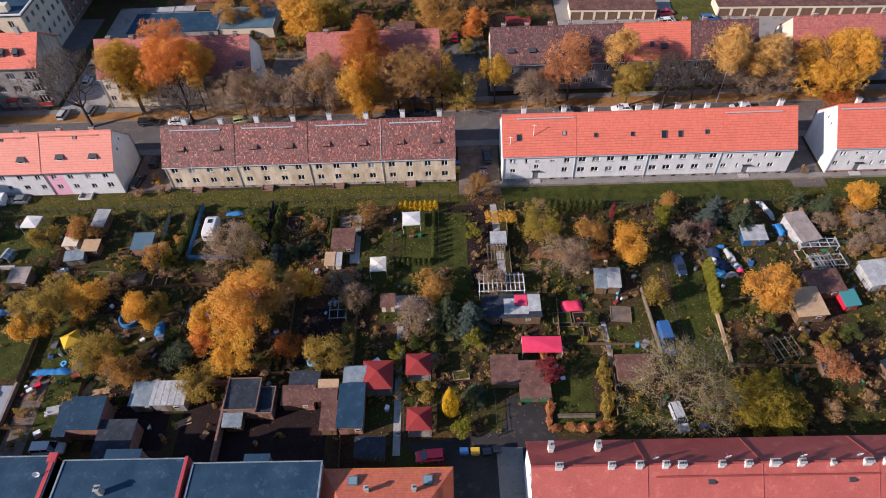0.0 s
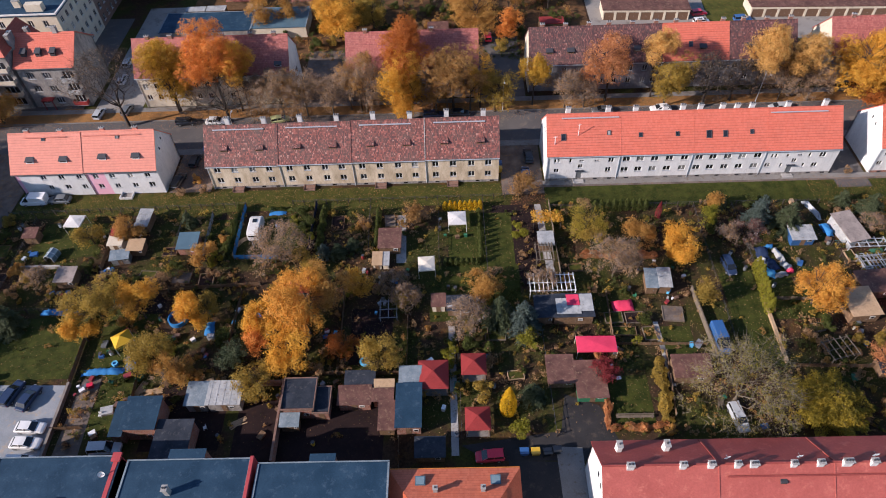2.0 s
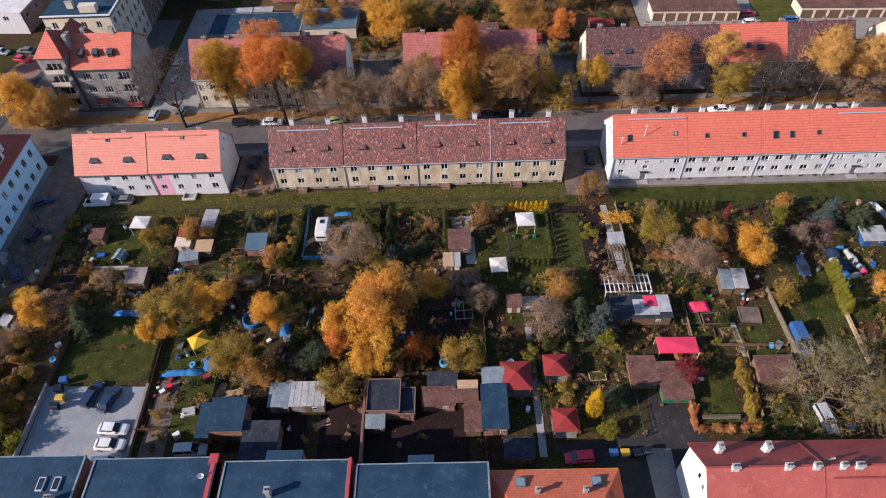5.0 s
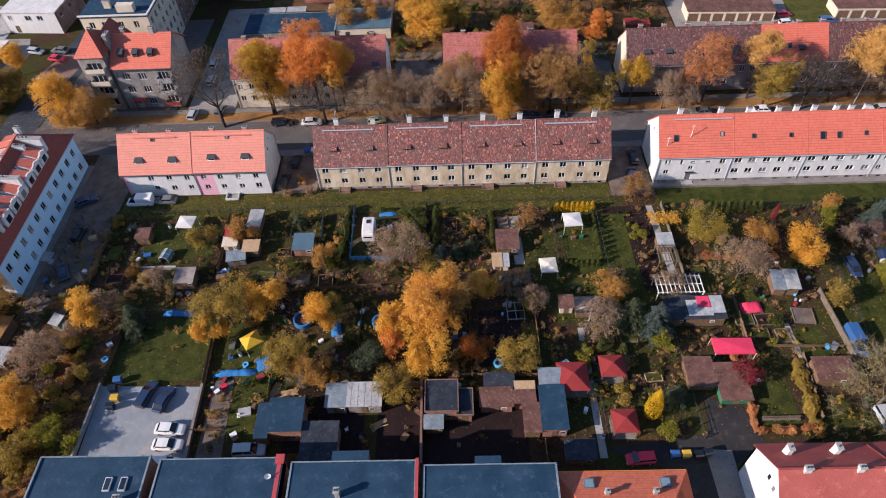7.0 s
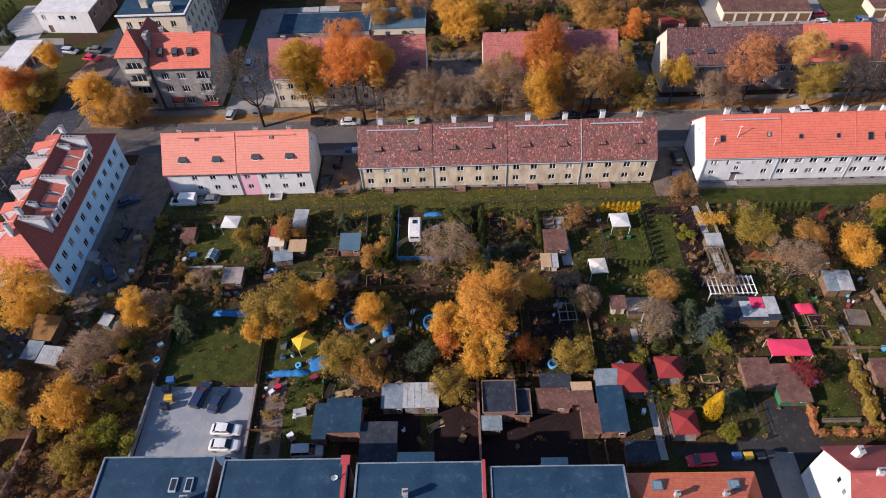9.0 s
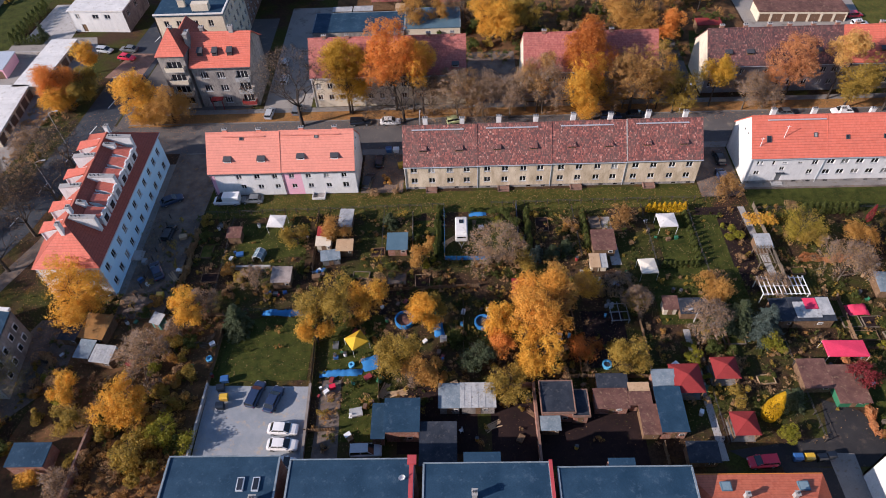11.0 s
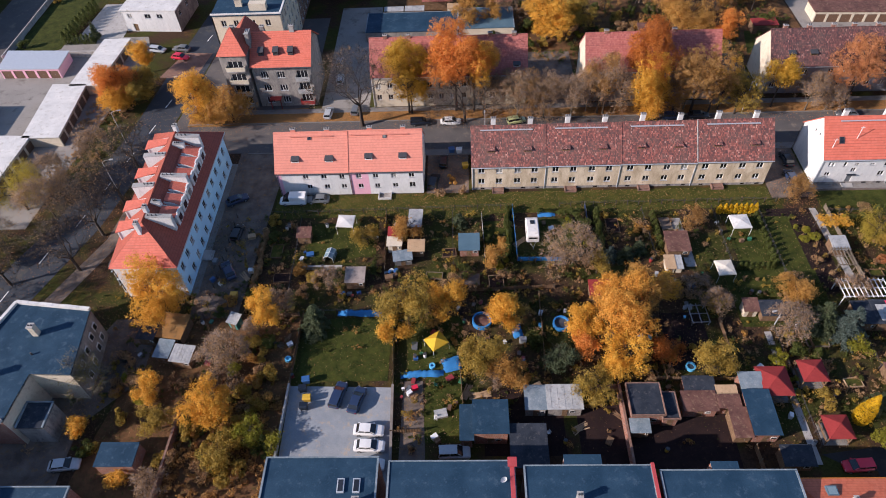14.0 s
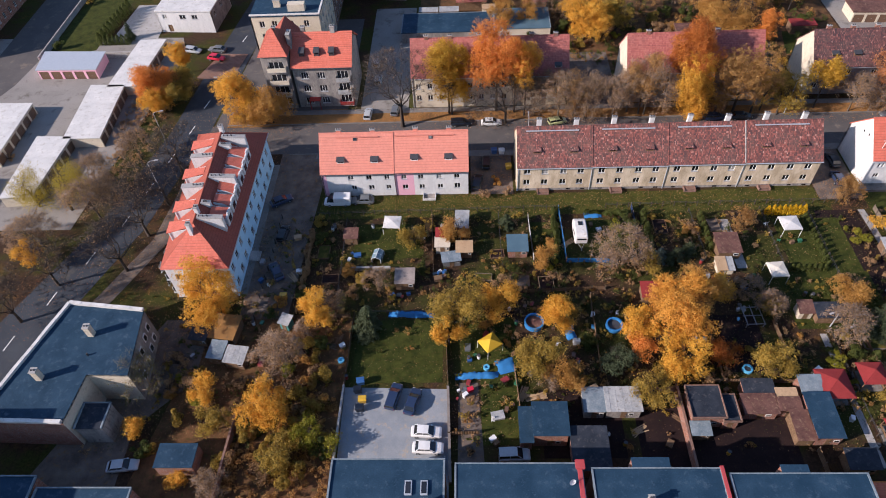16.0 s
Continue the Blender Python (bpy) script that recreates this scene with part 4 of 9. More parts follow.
# ---- trees ----
def branch_mesh(name, segs, sides=5):
    """Tapered limbs, from rows of (start, end, radius at the start, radius at the end)."""
    a, b = np.array([s[0] for s in segs]), np.array([s[1] for s in segs])
    r0, r1 = np.array([s[2] for s in segs]), np.array([s[3] for s in segs])
    d = b - a
    d /= np.linalg.norm(d, axis=1, keepdims=True) + 1e-9
    ref = np.where(np.abs(d[:, 2:3]) > 0.9, np.array([[1.0, 0, 0]]), np.array([[0, 0, 1.0]]))
    u = np.cross(d, ref)
    u /= np.linalg.norm(u, axis=1, keepdims=True) + 1e-9
    w = np.cross(d, u)
    rows = []
    for p, r in ((a, r0), (b, r1)):
        for k in range(sides):
            t = 2 * math.pi * k / sides
            rows.append(p + (u * math.cos(t) + w * math.sin(t)) * r[:, None])
    v = np.stack(rows, 1)
    n = len(segs)
    base = (np.arange(n) * 2 * sides)[:, None, None]
    q = np.array([[k, (k + 1) % sides, sides + (k + 1) % sides, sides + k] for k in range(sides)])[None]
    return np_mesh(name, v.reshape(-1, 3), (base + q).reshape(-1, 4))


def twig_mesh(a, b, r):
    """Thin three-sided twigs that run to a point."""
    d = b - a
    d /= np.linalg.norm(d, axis=1, keepdims=True) + 1e-9
    u = np.cross(d, np.array([0.31, 0.52, 0.79]))
    u /= np.linalg.norm(u, axis=1, keepdims=True) + 1e-9
    w = np.cross(d, u)
    v = np.stack([a + u * r, a - u * r * 0.5 + w * r * 0.87, a - u * r * 0.5 - w * r * 0.87, b], 1)
    base = (np.arange(len(a)) * 4)[:, None, None]
    return np_mesh("twigs", v.reshape(-1, 3), (base + np.array([[0, 1, 3], [1, 2, 3], [2, 0, 3]])[None]).reshape(-1, 3))


def limbs(rng, top, reach, radius, levels, fork=3, rise=0.55, lean=0.0):
    """A trunk to the height top, and limbs that fork levels times and reach out to about reach."""
    segs, tips = [], []

    def grow(p, d, length, r, level):
        q = p
        pieces = 2 if level > 1 else 1
        for k in range(pieces):
            d2 = d + rng.normal(size=3) * 0.16
            d2[2] += 0.05
            d2 /= np.linalg.norm(d2)
            e = q + d2 * length / pieces
            segs.append((q, e, r * (1 - 0.25 * k), r * (0.75 - 0.25 * k) if pieces == 2 else r * 0.5))
            q, d = e, d2
        if level == 0:
            tips.append(q)
            return
        for k in range(fork):
            s = rng.normal(size=3)
            s -= d * s.dot(d)
            s /= np.linalg.norm(s) + 1e-9
            nd = d * rise + s * (1 - rise * 0.5) + np.array([0, 0, 0.12])
            nd /= np.linalg.norm(nd)
            grow(q, nd, length * rng.uniform(0.62, 0.85), r * 0.5, level - 1)

    trunk = top * 0.42
    p0, p1 = np.zeros(3), np.array([lean * trunk, lean * 0.4 * trunk, trunk])
    segs.append((p0, p1, radius * 1.25, radius * 0.8))
    for k in range(5):
        a = 2 * math.pi * k / 5 + rng.uniform(-0.4, 0.4)
        d = np.array([math.cos(a) * 0.62, math.sin(a) * 0.62, 0.8])
        grow(p1 * rng.uniform(0.85, 1.0), d / np.linalg.norm(d), reach * 0.48, radius * 0.5, levels)
    grow(p1, np.array([0.05, 0, 1.0]), reach * 0.5, radius * 0.6, levels)
    return segs, tips


def crown_points(rng, centre, r, n, clumps, squash, hollow=0.45):
    """Leaf places round clumps that fill an uneven crown, with gaps between them."""
    c = rng.normal(size=(clumps, 3))
    c /= np.linalg.norm(c, axis=1, keepdims=True)
    c *= (rng.uniform(hollow, 0.8, clumps) * r)[:, None]
    c[:, 2] *= squash
    c[:, 2] += np.where(c[:, 2] < 0, -c[:, 2] * 0.25, 0)
    size = rng.uniform(0.2, 0.42, clumps) * r
    pick = rng.integers(0, clumps, n)
    d = rng.normal(size=(n, 3))
    d /= np.linalg.norm(d, axis=1, keepdims=True)
    q = rng.uniform(0.45, 1.0, n) ** 0.5
    p = c[pick] + d * (size[pick] * q)[:, None] * np.array([1, 1, 0.8])
    return p + np.array(centre), d


def autumn_crown(rng, centre, r, density, squash):
    """Leaf places in many small sprays over an uneven crown of several lobes."""
    k = 6 + int(r)
    c = rng.normal(size=(k, 3))
    c /= np.linalg.norm(c, axis=1, keepdims=True)
    c *= (rng.uniform(0.3, 0.72, k) * r)[:, None]
    c[:, 2] = np.where(c[:, 2] < -0.3 * r, c[:, 2] * 0.6, c[:, 2])
    size = rng.uniform(0.26, 0.46, k) * r
    m = int(density * r * r)
    pick = rng.integers(0, k, m)
    d = rng.normal(size=(m, 3))
    d[:, 2] += 0.25
    d /= np.linalg.norm(d, axis=1, keepdims=True)
    s = c[pick] + d * (size[pick] * rng.uniform(0.55, 1.08, m))[:, None]
    s[:, 2] *= squash
    n = 24
    p = np.repeat(s, n, 0) + rng.normal(size=(m * n, 3)) * np.array([0.27, 0.27, 0.2])
    out = np.repeat(d, n, 0)
    p += np.array(centre)
    p[:, 2] = np.maximum(p[:, 2], 0.3)
    return p, out


BARK = {"ash": "pale_bark", "thin": "pale_bark", "bare": "bark", "umber": "bark"}
LABEL = {
    "ochre": "large ochre autumn tree with a dense leafy crown", "golden": "golden yellow autumn tree with a full leafy crown", "orange": "large orange autumn tree with a dense leafy crown", "rust": "rust red autumn tree with drying leaves",
    "amber": "brown and amber autumn tree losing its leaves", "olive": "olive green tree turning yellow in autumn", "thin": "thinning brown tree with hardly any leaves",
    "pale": "pale gold autumn tree with an airy crown", "copper": "dull copper-orange street tree thinning out", "mustard": "tall mustard yellow tree with olive shading", "umber": "brown-leaved street tree with dry foliage",
    "bare": "bare dark tree without leaves", "ash": "broad half-bare tree with pale olive leaves", "willow": "weeping willow with yellow-green hanging leaves",
    "pine": "round grey-green pine beside an orange tree", "lime": "light yellow-green garden tree", "plum": "small dull purple garden tree", "crimson": "small dark red ornamental tree"}
FULL = {"pale": 20, "copper": 15, "mustard": 21, "umber": 11, "golden": 24, "orange": 23, "rust": 20, "amber": 17, "olive": 18, "ochre": 22, "thin": 105, "bare": 6, "ash": 60, "willow": 16, "lime": 14, "plum": 130, "crimson": 13, "pine": 22}


def tree(kind, x, y, zc, r, seed, group="autumn trees"):
    rng = np.random.default_rng(seed)
    t = thing("tree", LABEL[kind], "tree", x, y, 0, rng.uniform(0, 360), group)
    squash = min(0.95 if kind in ("orange", "pale", "rust", "copper") else 1.15, max(0.75, zc / r * 0.95))
    sparse = kind in ("thin", "bare", "ash", "plum")
    top = zc + r * squash * 0.6
    segs, tips = limbs(rng, top if not sparse else zc * 0.95, r * (1.0 if sparse else 0.85), 0.05 + 0.028 * r + (0.03 + 0.01 * r if kind == "bare" else 0), (4 if r > 3 else 3) if sparse else 2, 3, 0.6)
    if sparse:
        k = 4 if kind == "ash" else 4 if r > 3 else 5
        p = np.repeat(np.array(tips), k, 0)
        out = p - np.array([0, 0, zc * 0.5])
        out /= np.linalg.norm(out, axis=1, keepdims=True)
        reach = (0.5 + r * 0.14) * (1.5 if kind == "ash" else 1.0)
        e = p + (rng.normal(size=p.shape) * np.array([0.36, 0.36, 0.32]) + out * 0.35) * reach
        part("branchwork", twig_mesh(p, e, 0.03), {"ash": "pale_twigs", "bare": "bark"}.get(kind, "twigs"), t)
    part("trunk", branch_mesh("trunk", segs, 3 if sparse else 5), BARK.get(kind, "bark"), t)
    n = int(FULL[kind] * r * r * 2.2)
    if sparse and tips:
        tp = np.array(tips)
        p = tp[rng.integers(0, len(tp), n)] + rng.normal(size=(n, 3)) * (0.16 + 0.04 * r)
        d = rng.normal(size=(n, 3))
    else:
        p, d = autumn_crown(rng, (0, 0, zc), r, FULL[kind], squash)
        n = len(p)
    if kind == "willow":
        p[:, 2] -= rng.uniform(0, 1, n) ** 2 * r * 0.6
        p[:, 2] = np.maximum(p[:, 2], 0.4)
        d[:, 2] *= 0.3
    v, f = leaf_cards(rng, p, d, 0.145 if not sparse else 0.12, 0.66 if kind != "willow" else 0.3)
    part("crown", np_mesh("crown", v, f), "leaf_" + ("thin" if kind == "bare" else kind), t)
    return t


TREES = {
    "golden": [(-19.0, 117.5, 10.6, 5.4), (-18.6, 117.2, 5.8, 4.6), (-3.0, 121.0, 9.0, 3.2), (-54.8, 121.0, 12.6, 4.4), (80.4, 121.5, 8.8, 8.4), (85.0, 122.5, 10.0, 6.0), (-138.0, 141.0, 4.6, 3.4), (-139.6, 126.0, 3.6, 4.9), (-37.8, 151.9, 6.0, 6.5), (30.2, 75.1, 4.5, 4.7), (74.2, 86.0, 4.0, 3.7), (-41.3, 60.8, 6.0, 3.7), (-35.4, 55.0, 5.0, 4.4), (-25.7, 68.7, 3.6, 2.9), (-53.4, 64.1, 4.5, 3.4), (-51.9, 62.6, 2.6, 2.0), (-62.6, 65.1, 5.0, 4.0), (-71.0, 60.6, 3.6, 3.0), (-98.3, 48.0, 4.5, 4.6), (-118.0, 121.0, 6.6, 5.6), (-111.0, 66.6, 7.2, 6.6), (-92.9, 65.0, 4.5, 3.7), (-108.9, 50.5, 3.5, 2.8), (-118.5, 45.0, 2.5, 2.5), (-109.2, 37.1, 1.8, 1.9), (-149.1, 78.7, 3.5, 3.1)],
    "pale": [(35.4, 123.0, 12.2, 4.4), (58.1, 123.0, 11.6, 7.0), (66.8, 122.0, 10.6, 6.2)],
    "copper": [(56.6, 51.5, 3.4, 3.8), (25.1, 122.0, 10.6, 6.6)],
    "mustard": [(-71.6, 122.5, 12.4, 5.6), (-71.0, 122.2, 7.0, 5.0), (8.8, 121.5, 9.2, 3.8)],
    "orange": [(-61.0, 123.0, 14.6, 7.2), (-57.0, 122.4, 13.4, 4.6), (5.0, 147.7, 5.0, 3.9), (-41.0, 57.1, 4.5, 2.7), (-139.4, 129.0, 5.9, 5.6)],
    "ochre": [(50.3, 65.0, 5.0, 5.3), (-34.6, 61.8, 8.3, 6.6)],
    "bare": [(-81.9, 118.0, 14.5, 7.8), (-59.2, 118.5, 8.6, 6.4), (45.7, 118.6, 10.0, 5.4), (52.6, 121.0, 6.9, 4.7), (-128.0, 104.0, 10.5, 5.6), (-127.9, 94.3, 10.5, 5.8), (-129.5, 86.0, 10.0, 6.2), (-130.8, 77.2, 9.5, 6.0), (-142.5, 74.0, 8.0, 5.5), (-146.0, 66.0, 7.0, 5.0)],
    "thin": [(-141.0, 91.0, 6.5, 5.4), (-143.5, 99.0, 5.5, 4.6), (-138.5, 109.0, 5.0, 4.0), (-150.0, 84.0, 5.0, 4.2), (-47.3, 120.6, 8.6, 6.0), (-41.6, 119.5, 7.6, 5.4), (-35.7, 119.0, 8.6, 4.8), (-28.4, 120.5, 11.4, 6.4), (-32.0, 121.5, 8.0, 4.6), (-10.4, 121.4, 10.6, 5.6), (15.7, 120.0, 5.6, 4.8), (63.2, 120.6, 5.0, 4.6), (69.4, 120.0, 4.8, 4.4), (-52.6, 121.6, 6.4, 4.4), (20.0, 119.9, 4.6, 3.8), (18.2, 71.7, 3.2, 4.9), (-40.2, 76.9, 4.0, 4.7), (-7.0, 62.1, 2.8, 3.5), (72.5, 79.0, 2.5, 3.4), (-104.0, 35.9, 2.5, 2.7), (-97.6, 56.3, 2.0, 4.5)],
    "rust": [(-19.7, 124.0, 13.6, 6.6), (82.3, 118.5, 4.2, 5.4), (-27.7, 57.5, 2.2, 3.0)],
    "umber": [(-17.4, 85.2, 2.8, 3.4), (3.4, 92.6, 3.2, 3.8), (-9.0, 120.5, 11.0, 6.8), (-5.2, 120.2, 7.6, 4.6), (-29.6, 120.8, 9.6, 4.8), (-44.0, 120.4, 6.6, 4.0)],
    "amber": [(-12.8, 120.9, 6.0, 4.2), (-3.0, 150.9, 6.0, 6.7), (24.2, 79.1, 3.5, 3.9), (-4.2, 68.5, 3.5, 4.2), (-54.0, 75.8, 3.5, 2.8), (-70.0, 83.5, 3.2, 3.6), (-53.2, 52.6, 4.0, 3.6), (-30.6, 66.0, 6.2, 4.8), (-111.6, 120.5, 5.0, 5.6), (-116.0, 119.6, 3.2, 3.8)],
    "olive": [(0.2, 119.5, 5.6, 5.0), (37.6, 119.5, 7.6, 5.2), (-136.5, 134.0, 3.4, 4.0), (-29.1, 155.8, 5.0, 5.8), (32.9, 65.9, 3.5, 3.2), (-21.2, 54.7, 4.0, 4.3), (-57.0, 54.8, 5.2, 4.9), (-69.0, 64.2, 6.2, 5.9), (-40.0, 50.3, 3.5, 3.8), (-18.5, 66.3, 2.2, 2.4), (-134.5, 129.4, 4.0, 4.5), (-106.3, 45.6, 3.0, 3.0), (-95.5, 40.5, 2.5, 3.9), (-77.6, 82.6, 2.2, 3.3)],
    "ash": [(32.2, 47.2, 4.8, 7.4), (-119.5, 53.0, 4.5, 3.9)],
    "willow": [(14.9, 82.2, 3.4, 4.4), (-147.8, 93.5, 6.5, 6.6), (-155.0, 94.6, 5.4, 5.0)],
    "lime": [(37.2, 83.5, 2.5, 2.5), (2.2, 58.2, 2.5, 2.4), (-91.5, 44.0, 2.5, 2.8), (-88.0, 42.0, 2.0, 2.0)],
    "pine": [(-45.0, 55.8, 3.6, 3.3)],
    "plum": [(43.6, 79.4, 2.5, 2.8)],
    "crimson": [(12.2, 51.1, 2.8, 2.8)],
}
seed = 100
for kind, rows in TREES.items():
    for x, y, zc, r in rows:
        seed += 1
        tree(kind, x, y, zc, r * (1.14 if y > 116 and FULL[kind] < 30 else 1.0), seed)


# ---- the other buildings ----
def facade(parent, name, org, u, w, h, wins, mat, mull=1, doors=()):
    """A wall with windows (u, z, w, h) in their openings."""
    holes = [(a, a + ww, z, z + hh) for a, z, ww, hh in wins]
    part(name, holed_wall(Build(), org, u, w, h, holes + [(a, a + ww, 0.1, 0.1 + hh) for a, ww, hh in doors]), mat, parent)
    for a, z, ww, hh in wins:
        window(parent, org, u, a, a + ww, z, z + hh, mull)
    o, uv = Vector(org), Vector(u)
    for a, ww, hh in doors:
        p0, p1 = o + uv * (a + 0.03) - uv.cross(Vector((0, 0, 1))) * 0.15, o + uv * (a + ww - 0.03) - uv.cross(Vector((0, 0, 1))) * 0.15
        part("door", Build().bar(p0 + Vector((0, 0, 0.1 + hh / 2)), p1 + Vector((0, 0, 0.1 + hh / 2)), 0.06, hh - 0.04), "wood", parent)


def grid_windows(us, zs, w, h):
    return [(a, z, w, h) for z in zs for a in us]


# long white house with dormers; its ridge runs along y
h = thing("corner_house", "white three-storey house with red mansard roof and dormers", "house", -121.3, 71.0, 0, 0.5)
LW, LD, LE, LR = 12.9, 34.9, 8.3, 13.0
facade(h, "front_wall", (0, 0, 0), (1, 0, 0), LW, LE, grid_windows((1.6, 5.4, 9.4), (1.4, 4.9), 1.2, 1.5), "white_wall")
# the east side stands in shade; its blue cast is in the material
facade(h, "side_wall", (LW, 0, 0), (0, 1, 0), LD, LE, grid_windows([1.4 + 3.05 * i for i in range(11)], (1.2, 4.9), 1.25, 1.6), "shade_blue_wall")
facade(h, "side_wall", (0, LD, 0), (0, -1, 0), LD, LE, grid_windows([1.4 + 3.05 * i for i in range(11)], (1.2, 4.9), 1.25, 1.6), "white_wall")
facade(h, "rear_wall", (LW, LD, 0), (-1, 0, 0), LW, LE, grid_windows((2, 9), (1.2, 4.9), 1.2, 1.5), "white_wall")
part("floor", Build().box(0.3, LW - 0.3, 0.3, LD - 0.3, 4.0, 4.2), "dark_wall", h)
hy, hz = 5.6, LD - 5.0
part("roof_slope", slope(-0.5, LD + 0.5, LW + 0.5, LE, LW / 2, LR, 18, True, 0.14, hy, hz), "red_tiles_ns_shaded", h)
part("roof_slope", slope(-0.5, LD + 0.5, -0.5, LE, LW / 2, LR, 18, True, 0.14, hy, hz), "red_tiles_ns_shaded", h)
part("roof_hip", slope(-0.5, LW + 0.5, -0.5, LE, hy, LR, 18, False, 0.14, LW / 2, LW / 2), "red_tiles", h)
part("roof_hip", slope(-0.5, LW + 0.5, LD + 0.5, LE, hz, LR, 18, False, 0.14, LW / 2, LW / 2), "red_tiles", h)
part("ridge_tiles", Build().tube((LW / 2, hy, LR + 0.05), (LW / 2, hz, LR + 0.05), 0.16), "red_tiles_ns_shaded", h)
part("gutter", Build().tube((LW + 0.55, -0.5, LE - 0.1), (LW + 0.55, LD + 0.5, LE - 0.1), 0.1, None, 6), "gutter", h)


def side_dormer(parent, y, g, w=2.5):
    """A dormer that faces along x (g = 1: east): flat red roof, white cheeks and a raised white front."""
    xo = LW / 2 + g * (LW / 2 - 1.3)
    xi = LW / 2 + g * (2.1 if g > 0 else 1.5)
    zb, zt = LE + 0.3, LE + 3.0
    front = Build().box(min(xo, xo + g * 0.28), max(xo, xo + g * 0.28), y - 0.12, y + w + 0.12, zb, zt + (0.12 if g > 0 else -0.06))
    if g > 0:
        front.box(xo, xo + 0.28, y + w * 0.3, y + w * 0.7, zt + 0.12, zt + 0.4)
    d = part("dormer", front, "white_wall", parent)
    for yc in (y, y + w - 0.1):
        part("cheek", Build().prism([(xo, zb), (xi, zb), (xi, zt + 0.7), (xo, zt)], -yc - 0.1, -yc), "white_wall", d)
        d.children[-1].data.transform(pose(0, 0, 0, 90, 0, 0))
    xr = xo if g > 0 else xo - 0.75
    p = [(xr, y - 0.15, zt), (xr, y + w + 0.15, zt), (xi, y + w - 0.35, zt + 0.8), (xi, y + 0.35, zt + 0.8)]
    r = Build().face(*p).face(*[(a, b, c - 0.12) for a, b, c in p])
    for i in range(4):
        a, b = p[i], p[(i + 1) % 4]
        r.face(a, b, (b[0], b[1], b[2] - 0.12), (a[0], a[1], a[2] - 0.12))
    part("dormer_roof", r, "red_tiles", d)
    part("pane", Build().box(xo + g * 0.28 - 0.03, xo + g * 0.28 + 0.03, y + 0.6, y + w - 0.6, zb + 0.9, zt - 0.5), "glass", d)


for y in (8.4, 11.6, 14.8, 18.4, 21.6, 24.6):
    side_dormer(h, y, 1)
for y in (5.2, 10.2, 18.8, 27.0):
    side_dormer(h, y, -1)
for y, g, s, wide in ((6.8, 1, 1.15, 0.8), (17.0, 1, 1.15, 0.9), (28.2, 1, 1.05, 0.9), (26.0, 1, 0.5, 0.8), (10.4, 1, 0.4, 0.8), (14.6, -1, 1.0, 1.0), (22.8, -1, 1.0, 1.0)):
    # white wall that rises out of the slope, level on top
    xa, xb = LW / 2 + g * 0.3, LW / 2 + g * (0.3 + 4.3 * s)
    top = LR + 0.1
    b = Build()
    for yy in (y, y + wide):
        b.face((xa, yy, LE + 3), (xb, yy, LE + 1), (xb, yy, top - 0.25), (xa, yy, top))
    b.face((xa, y, top), (xb, y, top - 0.25), (xb, y + wide, top - 0.25), (xa, y + wide, top))
    b.face((xb, y, LE + 1), (xb, y + wide, LE + 1), (xb, y + wide, top - 0.25), (xb, y, top - 0.25))
    b.face((xa, y, LE + 3), (xa, y + wide, LE + 3), (xa, y + wide, top), (xa, y, top))
    w_ = part("fire_wall", b, "white_wall", h)
    part("coping", Build().bar((xa, y + wide / 2, top + 0.03), (xb + g * 0.08, y + wide / 2, top - 0.22), wide + 0.16, 0.08), "concrete", w_)
    for k in range(3):
        part("flue", Build().tube((xa + g * (0.5 + 0.7 * k * s), y + wide / 2, top), (xa + g * (0.5 + 0.7 * k * s), y + wide / 2, top + 0.3), 0.12), "dark_metal", w_)
for x, y in ((LW / 2 - 0.3, 4.4), (LW / 2 + 0.2, 8.3), (LW / 2 + 0.1, hz + 0.4)):
    chimney(h, x, y, LR - 2, LR + 1.3, 0.7, 0.9)
part("steps", Build().box(LW, LW + 1.6, 8.0, 10.4, 0, 0.34).box(LW + 1.6, LW + 2.0, 8.0, 10.4, 0, 0.17), "concrete", h)
part("footway", Build().box(LW, LW + 1.3, 0.2, LD, 0, 0.06), "paving", h)
for ob in h.children_recursive:          # the plot is wedge-shaped: the house is narrower at its south end
    if ob.data.users == 1:
        for q in ob.data.vertices:
            if q.co.x < LW:
                q.co.x = LW - (LW - q.co.x) * (0.84 + 0.19 * q.co.y / LD)

# apartment house with a corner turret
h = thing("apartment_house", "grey rendered apartment house with red roof and turret", "house", -106.2, 126.2, 0, 0)
TW, TD, TE, TR = 13.1, 12.4, 10.6, 15.6
facade(h, "front_wall", (0, 0, 0), (1, 0, 0), TW, TE, grid_windows((1.7, 5.4), (1.0, 4.2, 7.6), 1.7, 1.6) + [(9.9, 1.2, 2.4, 1.9), (9.9, 4.3, 2.4, 1.9), (9.9, 7.5, 2.4, 1.9)], "grey_wall", 2)
facade(h, "gable_wall", (TW, 0, 0), (0, 1, 0), TD, TE, (), "grey_wall")
part("gable_top", Build().face((TW, 0, TE), (TW, TD, TE), (TW, TD / 2, TR)).face((TW - 0.3, 0, TE), (TW - 0.3, TD / 2, TR), (TW - 0.3, TD, TE)), "grey_wall", h)
part("rear_wall", Build().box(0, TW, TD - 0.3, TD, 0, TE), "grey_wall", h)
part("floor", Build().box(0.3, TW - 0.3, 0.3, TD - 0.3, 3.5, 3.7), "dark_wall", h)
part("roof_front", slope(-0.2, TW + 0.4, -0.5, TE, TD / 2, TR), "red_tiles", h)
part("roof_rear", slope(-0.2, TW + 0.4, TD + 0.5, TE, TD / 2, TR), "red_tiles", h)
